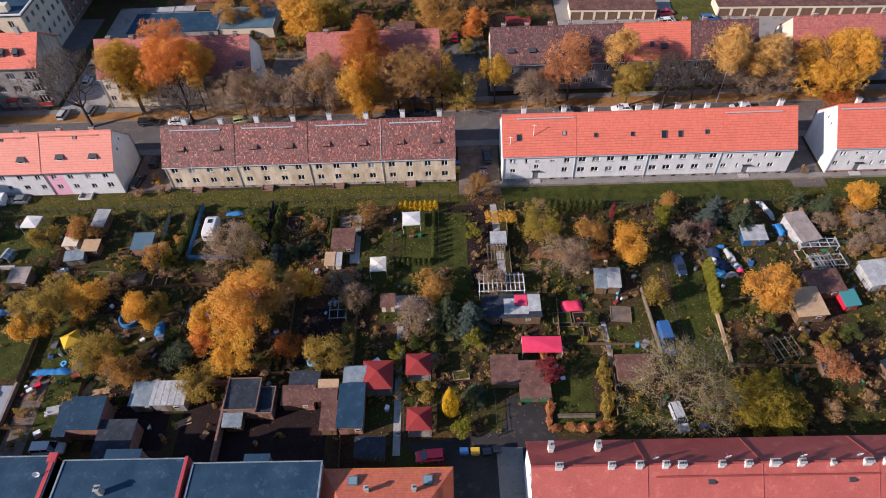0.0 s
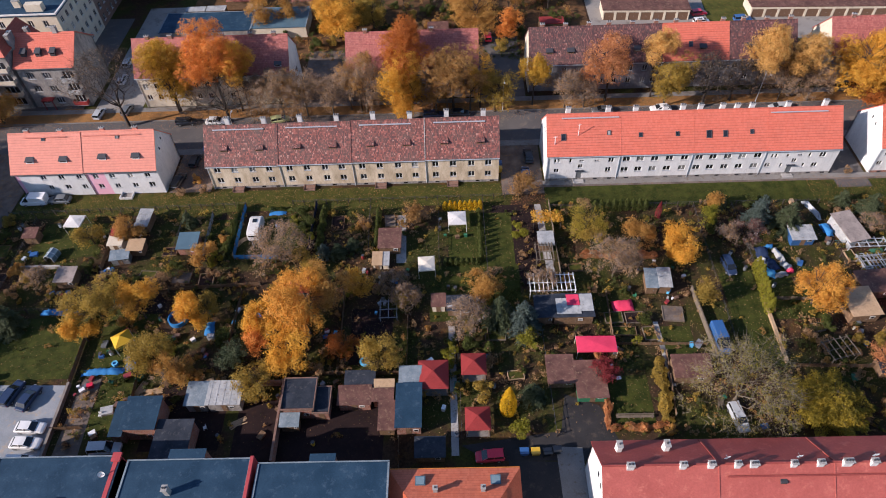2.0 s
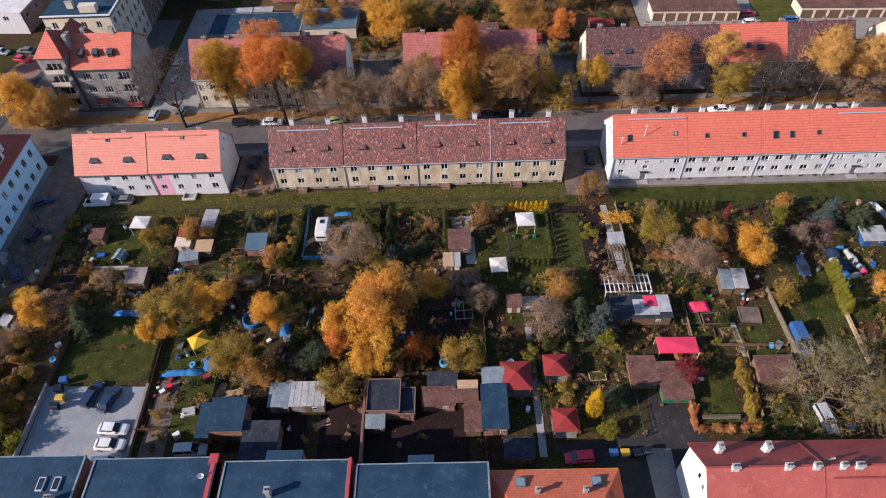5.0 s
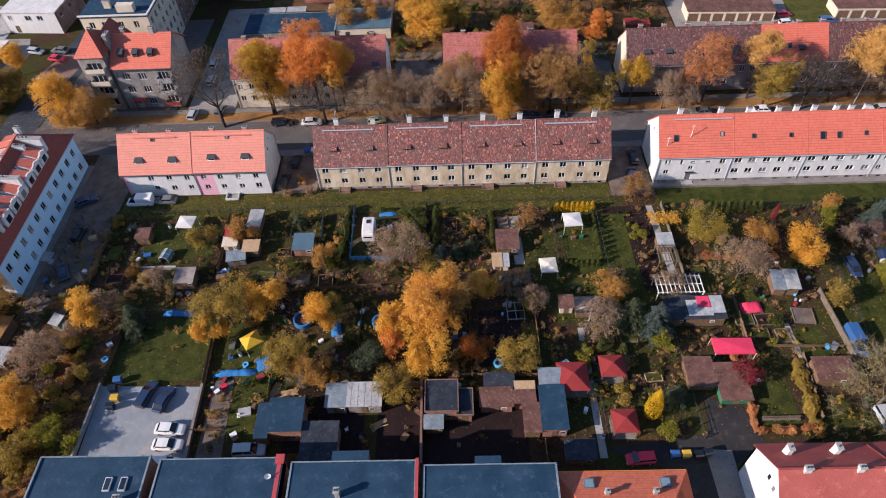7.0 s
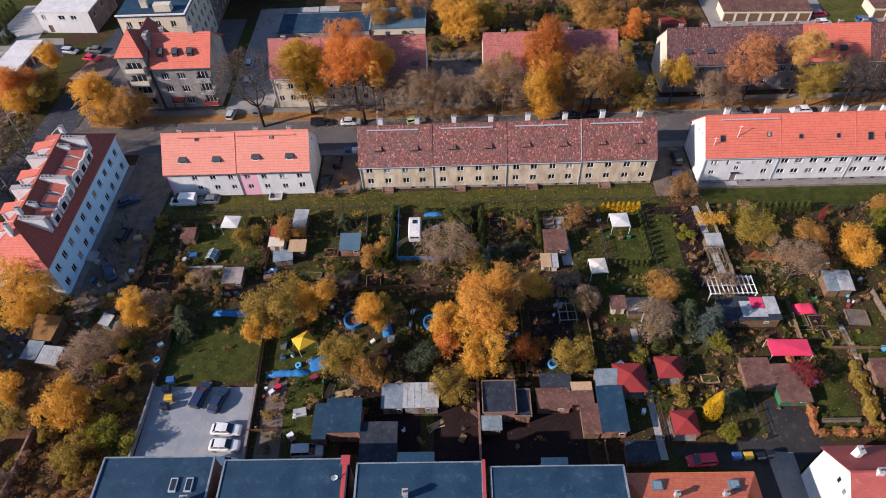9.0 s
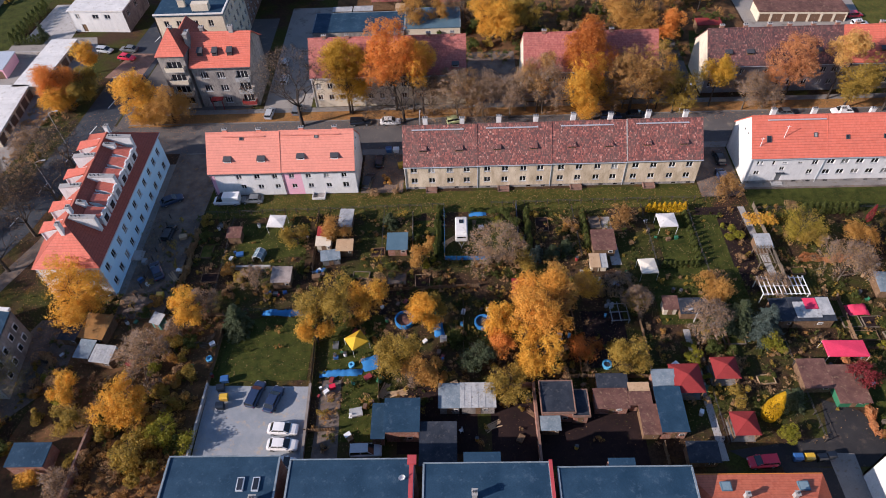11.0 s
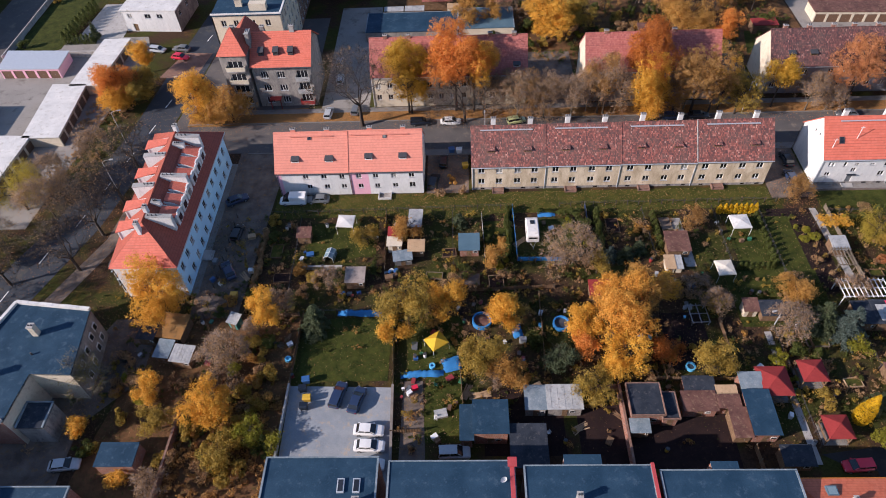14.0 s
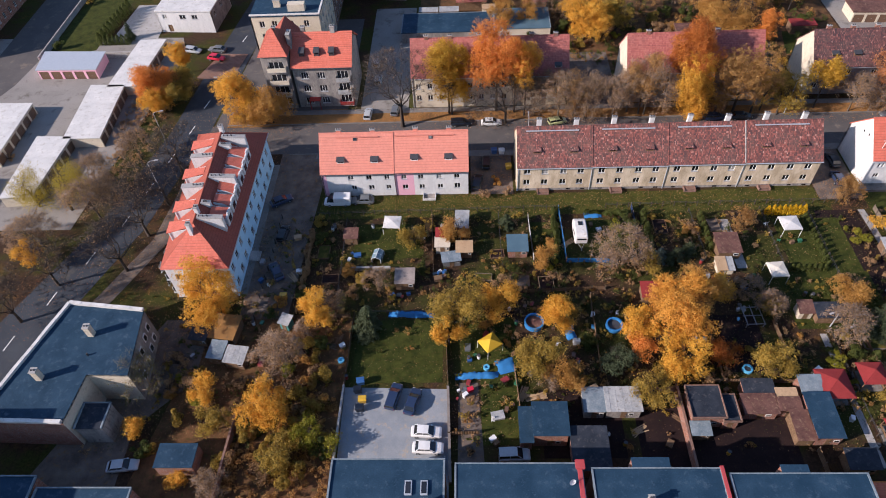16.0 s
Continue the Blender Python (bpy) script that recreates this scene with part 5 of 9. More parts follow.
part("gutter", Build().tube((-0.2, -0.55, TE - 0.08), (TW + 0.4, -0.55, TE - 0.08), 0.11, None, 6), "dark_metal", h)
for x in (2.4, 5.7, 9.0):
    dormer(h, x, 1.6, TE + 2.0, 1.4, 1.3, 0.8, "dark_metal", "dark_metal")
chimney(h, 2.4, TD / 2 + 0.9, TR - 1.4, TR + 0.7, 0.9, 0.9, "grey_wall")
for z in (1.0, 4.1, 7.3):
    bal = part("balcony", Build().box(9.6, 12.8, -1.1, 0, z - 0.15, z), "concrete", h)
    part("railing", Build().box(9.6, 12.8, -1.1, -1.04, z, z + 1.0).box(9.6, 9.66, -1.04, 0, z, z + 1.0).box(12.74, 12.8, -1.04, 0, z, z + 1.0), "white_sheet" if z > 2 else "cloth_crimson", bal)
part("porch", Build().box(2.6, 5.2, -1.4, 0, 2.5, 2.7).box(2.7, 2.85, -1.35, -1.2, 0, 2.5).box(4.95, 5.1, -1.35, -1.2, 0, 2.5), "cloth_crimson", h)
UX0, UX1, UY0, UY1, UE, UR = -6.3, -0.5, -0.4, 6.6, 13.8, 18.3
facade(h, "turret_wall", (UX0, UY0, 0), (1, 0, 0), UX1 - UX0, UE, [(1.6, z, 3.2, 1.7) for z in (1.2, 4.3, 7.4, 10.6)], "grey_wall", 2)
facade(h, "turret_wall", (UX0, UY1, 0), (0, -1, 0), UY1 - UY0, UE, [(2.0, z, 1.4, 1.6) for z in (1.2, 4.3, 7.4, 10.6)], "grey_wall")
part("turret_wall", Build().box(UX1 - 0.2, UX1, UY0 + 0.01, UY1, 0, UE), "grey_wall", h)
part("turret_wall", Build().box(UX0 + 0.01, UX1 - 0.2, UY1 - 0.2, UY1, 0, UE), "grey_wall", h)
ux, uy = (UX0 + UX1) / 2, (UY0 + UY1) / 2 + 0.5
part("turret_roof", slope(UX0 - 0.4, UX1 + 0.4, UY0 - 0.4, UE, uy, UR, 14, False, 0.12, ux, ux), "red_tiles", h)
part("turret_roof", slope(UX0 - 0.4, UX1 + 0.4, UY1 + 3.4, UE, uy, UR, 14, False, 0.12, ux, ux), "red_tiles", h)
part("turret_roof", slope(UY0 - 0.4, UY1 + 3.4, UX0 - 0.4, UE, ux, UR, 14, True, 0.12, uy, uy), "red_tiles_ns_shaded", h)
part("turret_roof", slope(UY0 - 0.4, UY1 + 3.4, UX1 + 0.4, UE, ux, UR, 14, True, 0.12, uy, uy), "red_tiles_ns_shaded", h)
chimney(h, ux + 0.2, UY0 + 4.6, UR - 2.4, UR - 0.2, 0.8, 0.8, "grey_wall")
chimney(h, UX1 + 0.3, UY0 + 4.6, UE - 1, UR - 1.6, 0.8, 2.2, "grey_wall")
for z in (4.1, 7.2, 10.4):
    bal = part("balcony", Build().box(UX0 + 1.2, UX0 + 5.4, UY0 - 1.1, UY0, z - 0.15, z), "concrete", h)
    part("railing", Build().box(UX0 + 1.2, UX0 + 5.4, UY0 - 1.1, UY0 - 1.04, z, z + 1.0).box(UX0 + 1.2, UX0 + 1.26, UY0 - 1.04, UY0, z, z + 1.0).box(UX0 + 5.34, UX0 + 5.4, UY0 - 1.04, UY0, z, z + 1.0), "cream_wall", bal)

# wing behind the turret
WX0, WX1, WY0, WY1, WE, WR = -6.2, 0.6, 6.6, 13.0, 11.6, 15.6
part("wing_wall", Build().box(WX0, WX1, WY1 - 0.3, WY1, 0, WE).box(WX0, WX0 + 0.3, WY0, WY1 - 0.3, 0, WE).box(WX1 - 0.3, WX1, WY0, WY1 - 0.3, 0, WE), "cream_wall", h)
part("wing_gable", Build().face((WX0, WY1, WE), ((WX0 + WX1) / 2, WY1, WR), (WX1, WY1, WE)).face((WX0, WY1 - 0.3, WE), (WX1, WY1 - 0.3, WE), ((WX0 + WX1) / 2, WY1 - 0.3, WR)), "cream_wall", h)
for xe in (WX0 - 0.4, WX1 + 0.4):
    part("wing_roof", slope(WY0 - 3.4, WY1 + 0.3, xe, WE, (WX0 + WX1) / 2, WR, 14, True), "red_tiles_ns_shaded", h)
chimney(h, 9.2, TD / 2, TR - 1.2, TR + 1.2, 1.0, 0.8, "concrete", 2)

# tall block behind it
h = thing("apartment_block", "tall apartment block with flat blue felt roof", "building", -118.4, 143.0, 0, 0)
facade(h, "side_wall", (16.4, 0, 0), (0, 1, 0), 18, 13.6, grid_windows([1.4 + 2.9 * i for i in range(6)], (1.2, 4.4, 7.6, 10.8), 1.2, 1.6), "cream_wall")
facade(h, "side_wall", (16.4, 18, 0), (0, 1, 0), 30, 13.6, grid_windows([1.4 + 2.9 * i for i in range(10)], (1.2, 4.4, 7.6, 10.8), 1.2, 1.6), "brown_brick")
facade(h, "front_wall", (0, 0, 0), (1, 0, 0), 16.4, 13.6, grid_windows((2, 5, 9, 12.6), (1.2, 4.4, 7.6, 10.8), 1.2, 1.6), "cream_wall")
part("rear_wall", Build().box(0, 0.3, 0, 48, 0, 13.6).box(0.3, 16.4, 47.7, 48, 0, 13.6), "brown_brick", h)
part("roof", Build().box(0.0, 16.7, -0.2, 48, 13.6, 13.9), "blue_felt", h)
part("parapet", Build().box(16.3, 16.7, -0.2, 48, 13.9, 14.2).box(0, 16.3, -0.2, 0.15, 13.9, 14.2), "white_roof", h)
for x, y in ((6, 4), (12, 8), (15, 14), (8, 18)):
    chimney(h, x, y, 13.9, 15.6, 1.6, 0.9, "cream_wall", 3)
part("roof_shed", Build().box(9, 13, 1.5, 3.2, 13.9, 15.6), "cream_wall", h)
# dark tenements further off
h = thing("tenement", "dark brown brick tenement in shade", "building", -98.0, 176.0, 0, -8)
facade(h, "front_wall", (0, 0, 0), (1, 0, 0), 14, 13, grid_windows((1.5, 5, 8.5, 11.5), (1.2, 4.4, 7.6, 10.6), 1.1, 1.5), "brown_brick")
facade(h, "side_wall", (14, 0, 0), (0, 1, 0), 30, 13, grid_windows([1.5 + 3.2 * i for i in range(9)], (1.2, 4.4, 7.6, 10.6), 1.1, 1.5), "brown_brick")
part("rear_wall", Build().box(0, 0.3, 0, 30, 0, 13).box(0.3, 14, 29.7, 30, 0, 13), "brown_brick", h)
part("roof", Build().box(-0.2, 14.2, -0.2, 30.2, 13, 13.3), "dark_felt", h)
h = thing("tenement", "dark red brick tenement beyond the garages", "building", -212.5, 148.0, 0, 0)
facade(h, "front_wall", (0, 0, 0), (1, 0, 0), 16, 10, grid_windows((1.5, 5, 8.5, 12), (1.2, 4.4, 7.4), 1.1, 1.5), "brick")
facade(h, "side_wall", (16, 0, 0), (0, 1, 0), 40, 10, grid_windows([1.5 + 3.2 * i for i in range(12)], (1.2, 4.4, 7.4), 1.1, 1.5), "brick")
part("rear_wall", Build().box(0, 0.3, 0, 40, 0, 10).box(0.3, 16, 39.7, 40, 0, 10), "brick", h)
part("roof", Build().box(-0.2, 16.2, -0.2, 40.2, 10, 10.3), "dark_felt", h)
# small white flat-roofed office
h = thing("office_building", "small white flat-roofed building with few windows", "building", -149.6, 161.2, 0, -4)
facade(h, "front_wall", (0, 0, 0), (1, 0, 0), 15.0, 5.9, [(1.6, 3.9, 1.1, 1.2), (6.2, 3.8, 1.7, 1.2), (9.6, 3.8, 1.5, 1.2)], "white_wall", 1, ((2.2, 1.2, 2.1),))
facade(h, "side_wall", (15.0, 0, 0), (0, 1, 0), 14, 5.9, [(2.0, 3.6, 1.2, 1.3), (7, 3.6, 1.2, 1.3)], "grey_wall")
part("rear_wall", Build().box(0, 0.3, 0, 14, 0, 5.9).box(0.3, 15, 13.7, 14, 0, 5.9), "white_wall", h)
part("roof", Build().box(-0.2, 15.2, -0.2, 14.2, 5.9, 6.2), "white_roof", h)
slab("office_yard", [(-162.5, 157.6), (-150, 157.6), (-150, 176), (-161, 176)], -0.3, 0.04, "concrete", label="pale paved yard beside the office", category="yard")
slab("far_lawn", [(-177.4, 149), (-165, 153), (-163, 190), (-177.4, 190)], -0.3, 0.03, "lawn", label="green lawn behind the garages", category="lawn")


def flat_block(name, label, x0, x1, y0, y1, z, walls, roof, category="building", upstand=0.25, tilt=0.0, doors=()):
    b = thing(name, label, category, x0, y0, 0, 0)
    W, D = x1 - x0, y1 - y0
    part("wall", Build().box(0, W, D - 0.3, D, 0, z).box(0, W, 0, 0.3, 0, z).box(0, 0.3, 0.3, D - 0.3, 0, z).box(W - 0.3, W, 0.3, D - 0.3, 0, z), walls, b)
    r = Build()
    r.prism(rect(-0.1, W + 0.1, -0.1, D + 0.1), z, z + 0.18)
    part("roof", r, roof, b)
    if upstand:
        part("roof_edge", Build().box(-0.12, W + 0.12, D, D + 0.14, z + 0.18, z + 0.18 + upstand).box(-0.14, 0.1, -0.1, D - 0.1, z + 0.18, z + 0.18 + upstand).box(W - 0.1, W + 0.14, -0.1, D - 0.1, z + 0.18, z + 0.18 + upstand), "grey_sheet", b)
    return b


def felt_seams(b, W, D, z, n):
    for i in range(n):
        x = W * (i + 1) / (n + 1)
        part("felt_seam", Build().box(x - 0.03, x + 0.03, 0.2, D - 0.4, z + 0.18, z + 0.186), "blue_felt", b)


b = flat_block("tenement", "block with flat blue-grey felt roof beside the parking lot", -85.6, -71.1, 16, 36.4, 10, "brick", "blue_felt", upstand=0.2)
felt_seams(b, 14.5, 20.7, 10, 6)
for x in (9.6, 11.6):
    m_ = part("skylight", Build().box(x, x + 0.9, 15.8, 17.6, 10.18, 10.45), "gutter", b)
    part("pane", Build().box(x + 0.12, x + 0.78, 15.95, 17.45, 10.45, 10.48), "glass", m_)
chimney(b, 12.2, 14.6, 10.1, 11.4, 0.8, 0.6, "concrete")
b = flat_block("tenement", "block with flat blue-grey felt roof and roof seams", -69.6, -53.6, 16, 35.85, 10, "brick", "blue_felt", upstand=0.12)
felt_seams(b, 16.0, 20.1, 10, 8)
part("fire_wall", Build().box(15.45, 16.0, 1, 20.0, 8, 10.45), "red_coping", b)
part("fire_wall_head", Build().box(15.2, 16.35, 19.0, 20.2, 10.45, 10.75), "red_coping", b)
part("vent", Build().box(8.7, 9.8, 13.4, 14.3, 10.18, 10.7), "dark_metal", b)
dish(b, (14.6, 17.2, 10.2), 0.45)
b = flat_block("tenement", "block with stepped blue-grey felt roof and a chimney", -52.3, -36.3, 16, 35.2, 10, "brick", "blue_felt", upstand=0.12)
felt_seams(b, 16, 19.5, 10, 6)
part("bay", Build().box(5.2, 9.8, 19.2, 20.6, 0, 10.1), "brick", b)
part("bay_roof", Build().box(5.1, 9.9, 19.15, 20.7, 10.1, 10.24), "blue_felt", b)
chimney(b, 6.4, 14.9, 10.1, 11.8, 0.6, 0.7, "concrete", 2)
part("fire_wall", Build().box(15.98, 16.4, 1, 19.5, 8, 10.45), "red_coping", b)
b = flat_block("tenement", "block with faded blue-grey felt roof", -35.2, -18.4, 16, 34.6, 9.8, "brick", "blue_felt", upstand=0.12)
felt_seams(b, 16.8, 18.9, 9.8, 7)
part("bay", Build().box(6.6, 9.8, 18.6, 19.7, 0, 9.9), "brick", b)
part("bay_roof", Build().box(6.5, 9.9, 18.55, 19.8, 9.9, 10.05), "blue_felt", b)

# orange hip roof
h = thing("tenement", "house with a low orange hip roof and roof windows", "house", -18.0, 15.8, 0, 0)
part("wall", Build().box(0, 16.0, 17.7, 18.0, 0, 8.2).box(0, 16.0, 0, 0.3, 0, 8.2).box(0, 0.3, 0.3, 17.7, 0, 8.2).box(15.7, 16.0, 0.3, 17.7, 0, 8.2), "cream_wall", h)
part("roof_rear", slope(-0.5, 16.5, 18.4, 8.2, 9.0, 10.9, 3, False, 0.14, 5.5, 10.5), "orange_tiles", h)
part("roof_front", slope(-0.5, 16.5, -0.4, 8.2, 9.0, 10.9, 3, False, 0.14, 5.5, 10.5), "orange_tiles", h)
part("roof_hip", slope(-0.4, 18.4, -0.5, 8.2, 5.5, 10.9, 3, True, 0.14, 9.0, 9.0), "orange_sheet", h)
part("roof_hip", slope(-0.4, 18.4, 16.5, 8.2, 10.5, 10.9, 3, True, 0.14, 9.0, 9.0), "orange_sheet", h)
part("gutter", Build().tube((-0.5, 18.5, 8.1), (16.5, 18.5, 8.1), 0.11, None, 6), "cloth_orange", h)
for x in (3.0, 12.6):
    f_ = part("skylight", Build().box(x, x + 1.3, 16.0, 17.2, 8.7, 9.1), "teal_felt", h)
    part("pane", Build().box(x + 0.12, x + 1.18, 16.12, 17.08, 9.1, 9.14), "pale_glass", f_)
for x in (5.6, 11.6):
    chimney(h, x, 15.2, 8.8, 10.2, 0.5, 0.5, "concrete", 1)

# long house with a red sheet-metal roof
h = thing("tenement", "long house with red metal roof, chimneys and dishes", "house", 8.4, 27.6, 0, 0)
KL = 70.0
part("wall", Build().box(0.0, KL, 9.5, 9.8, 0, 8.1).box(0.0, KL, 0, 0.3, 0, 8.1), "cream_wall", h)
for x, g in ((0.0, -1), (KL, 1)):
    part("gable_wall", Build().face((x, 0, 0), (x, 0, 8.1), (x, 4.9, 12.3), (x, 9.8, 8.1), (x, 9.8, 0)).face((x - g * 0.3, 0, 0), (x - g * 0.3, 9.8, 0), (x - g * 0.3, 9.8, 8.1), (x - g * 0.3, 4.9, 12.3), (x - g * 0.3, 0, 8.1)), "white_wall", h)
for y in (3.4, 4.9):
    f_ = part("gable_window", Build().box(-0.06, 0.02, y, y + 0.7, 8.4, 9.6), "white_frame", h)
    part("pane", Build().box(-0.08, -0.02, y + 0.1, y + 0.6, 8.5, 9.5), "glass", f_)
for i in range(5):
    a, c = 14 * i, 14 * (i + 1)
    # the rear slope carries its shade in the darker metal
    part("roof_rear", slope(a - (0.2 if i == 0 else 0), c, 10.1, 7.95, 4.9, 12.4, 26, False, 0.14), "red_metal_shaded", h)
    part("roof_front", slope(a - (0.2 if i == 0 else 0), c, -0.3, 7.95, 4.9, 12.4, 26, False, 0.14), "red_metal_lit", h)
    if i:
        part("verge", Build().bar((a, 10.0, 8.2), (a, 4.9, 12.55), 0.16, 0.12), "red_metal_shaded", h)
        part("verge", Build().bar((a, 4.9, 12.5), (a, -0.2, 8.15), 0.12, 0.06), "red_metal_lit", h)
part("ridge_cap", Build().tube((-0.2, 4.9, 12.42), (KL, 4.9, 12.42), 0.16), "red_metal_shaded", h)
for x, up, w_ in ((3.2, 0.9, 1.0), (9.6, 0.9, 0.9), (13.0, 1.0, 0.9), (16.2, 0.9, 0.8), (18.2, 0.7, 1.1), (23.0, 0.7, 0.8), (26.2, 0.8, 0.9), (29.4, 1.0, 1.3), (32.6, 0.9, 0.9), (36.4, 0.6, 0.5), (40.6, 0.8, 1.2), (42.8, 0.8, 0.8), (46.0, 0.9, 1.2), (52.0, 0.8, 1.0)):
    chimney(h, x, 4.7, 11.2, 12.4 + up * 0.75, w_ * 0.85, 0.55, "white_wall", 2 if w_ < 1.1 else 3)
for x in (2.7, 8.7):
    chimney(h, x, 8.0, 8.6, 11.6, 0.6, 0.9, "white_wall", 1)
for x in (15.2, 24.0, 33.2, 40.0):
    dish(h, (x, 5.6, 12.0), 0.45, 200)
for x in (21.4, 38.4):
    part("roof_hatch", Build().box(x, x + 0.8, 2.9, 3.7, 10.4, 11.15), "dark_metal", h)
part("roof_walkway", Build().box(15, 42, 3.5, 3.7, 11.55, 11.62), "red_metal_shaded", h)

# flat-roofed corner block with parapet, by the road
h = thing("tenement", "block with blue felt roof and white stepped parapets", "building", -139.5, 40.0, 0, 0)
ol = [(0.5, 3.6), (13.6, 3.2), (14.2, 11.0), (20.6, 10.8), (19.2, 22.8), (6.4, 24.4)]
for (xa, ya), (xb, yb) in zip(ol, ol[1:] + ol[:1]):
    part("wall", Build().face((xa, ya, 0), (xb, yb, 0), (xb, yb, 7.3), (xa, ya, 7.3)), "brick" if ya < 4 and yb < 4 else "grey_wall" if xa > 18 and xb > 18 else "cream_wall", h)
part("roof", Build().prism(ol, 7.0, 7.35), "blue_felt", h)
pa = Build()
for (xa, ya), (xb, yb) in ((ol[5], ol[0]), (ol[4], ol[5]), (ol[0], ol[1])):
    n_ = 6
    for k in range(n_):
        p, q = Vector((xa + (xb - xa) * k / n_, ya + (yb - ya) * k / n_, 7.55 + 0.05 * (k % 2))), Vector((xa + (xb - xa) * (k + 1) / n_, ya + (yb - ya) * (k + 1) / n_, 7.55 + 0.05 * (k % 2)))
        pa.bar(p, q, 0.55, 0.5)
part("parapet", pa, "white_roof", h)
for x, y in ((12.4, 18.2), (7.4, 10.4)):
    chimney(h, x, y, 7.2, 9.6, 0.9, 0.9, "cream_wall", 2)
part("vent", Build().tube((13.2, 14.4, 7.3), (13.2, 14.4, 7.9), 0.14), "dark_metal", h)
for y in (13.5, 16.0, 18.6, 20.6):
    for z in (1.4, 4.3):
        f_ = part("window", Build().box(19.9, 20.1, y, y + 1.0, z, z + 1.4), "white_frame", h)
        f_.matrix_local = Matrix.Translation((0.55 - (y - 11) * 0.115, 0, 0))
        part("pane", Build().box(20.1, 20.12, y + 0.12, y + 0.88, z + 0.12, z + 1.28), "glass", f_)
b = flat_block("garage", "low flat-roofed annex with dark felt roof", -125.4, -121.4, 43.6, 47.6, 4.6, "grey_wall", "dark_felt")
b = flat_block("tenement", "tall brick tenement outside the view that shades the yard", -172, -144, 6, 39, 15.5, "brick", "blue_felt")
b = flat_block("outbuilding", "low brick outbuilding with grey felt roof", -139, -128, 28, 36.4, 4.6, "brick", "blue_felt")
b = flat_block("outbuilding", "low outbuilding with pale felt roof", -127.4, -114.2, 26, 34.9, 4.2, "brick", "blue_felt")
b = flat_block("shed", "low shed with pale blue felt roof by a brick wall", -112.9, -107.4, 38.6, 42.1, 2.6, "brick", "blue_felt", "shed", 0.0)


# ---- garages ----
def garage_row(label, outline, z, roof, doors_side, n, wall="cream_wall"):
    """A row of lock-ups: a flat roof over an outline of four corners, doors along one side (index of its first corner)."""
    cx, cy = sum(p[0] for p in outline) / 4, sum(p[1] for p in outline) / 4
    g = thing("garage_row", label, "garage", cx, cy, 0, 0, "lock-up garages")
    loc = [Vector((x - cx, y - cy, 0)) for x, y in outline]
    w = Build()
    for i in range(4):
        a, c = loc[i], loc[(i + 1) % 4]
        if i != doors_side:
            w.face(a, c, c + Vector((0, 0, z)), a + Vector((0, 0, z)))
    a, c = loc[doors_side], loc[(doors_side + 1) % 4]
    u = (c - a).normalized()
    L = (c - a).length
    holes = [(L * k / n + 0.3, L * (k + 1) / n - 0.3, 0.02, 2.15) for k in range(n)]
    holed_wall(w, a, u, L, z, holes, 0.2)
    part("wall", w, wall, g)
    grow = [p * 1.0 + p.normalized() * 0.25 for p in loc]
    part("roof", Build().prism([(p.x, p.y) for p in grow], z, z + 0.2), roof, g)
    inn = -u.cross(Vector((0, 0, 1)))
    for a0, a1, z0, z1 in holes:
        p0 = a + u * a0 + inn * 0.12
        d = part("garage_door", Build().bar(p0 + Vector((0, 0, 1.08)), p0 + u * (a1 - a0) + Vector((0, 0, 1.08)), 0.06, 2.12), "paint_brown", g)
        part("door_handle", Build().bar(p0 + u * (a1 - a0) * 0.5 - inn * 0.05 + Vector((0, 0, 1.0)), p0 + u * ((a1 - a0) * 0.5 + 0.2) - inn * 0.05 + Vector((0, 0, 1.0)), 0.05), "metal", d)
    return g


garage_row("row of garages with ribbed pale blue roof and pink walls", [(-174.3, 140.2), (-159.2, 139.8), (-159.6, 147.6), (-175.4, 148.4)], 2.6, "gutter", 0, 5, "pink_wall")
garage_row("row of garages with flat white roof", [(-153.4, 132.4), (-146.6, 132.6), (-145.2, 152.6), (-152, 152.6)], 2.6, "white_roof", 1, 6)
garage_row("row of garages with flat white roof", [(-156.4, 113.2), (-148.2, 113.2), (-149.4, 132.6), (-157.6, 132.9)], 2.6, "white_roof", 1, 6)
garage_row("row of garages with flat white roof", [(-162.0, 94.6), (-155.6, 95.2), (-154.8, 113.4), (-162.6, 113.8)], 2.6, "white_roof", 1, 6)
garage_row("row of garages with flat white roof", [(-177.6, 107), (-168.8, 107), (-169.2, 126.2), (-178, 126.4)], 2.6, "white_roof", 1, 6)
garage_row("row of garages with flat white roof", [(-182, 84), (-170, 84), (-168.6, 101), (-180, 101.4)], 2.6, "white_roof", 1, 5)
garage_row("row of garages with brown felt roof and brown doors", [(30.2, 156.4), (52, 155.2), (52.2, 161.4), (30.4, 162.4)], 2.7, "rusty_felt", 0, 7)
garage_row("row of garages with brown felt roof and brown doors", [(67.8, 155.6), (112, 153.4), (112.4, 159.6), (68, 161.8)], 2.7, "rusty_felt", 0, 13)
part("garden_wall", Build().box(-176, -153.4, 149.2, 149.5, 0, 1.6), "concrete")
part("yard_wall", Build().box(-178.1, -177.8, 148, 200, 0, 1.5), "concrete")
tagged(bpy.data.objects["yard_wall"], "pale concrete wall between road and lawn", "wall", kind="structure")
tagged(bpy.data.objects["garden_wall"], "pale concrete wall behind the garages", "wall", kind="structure")

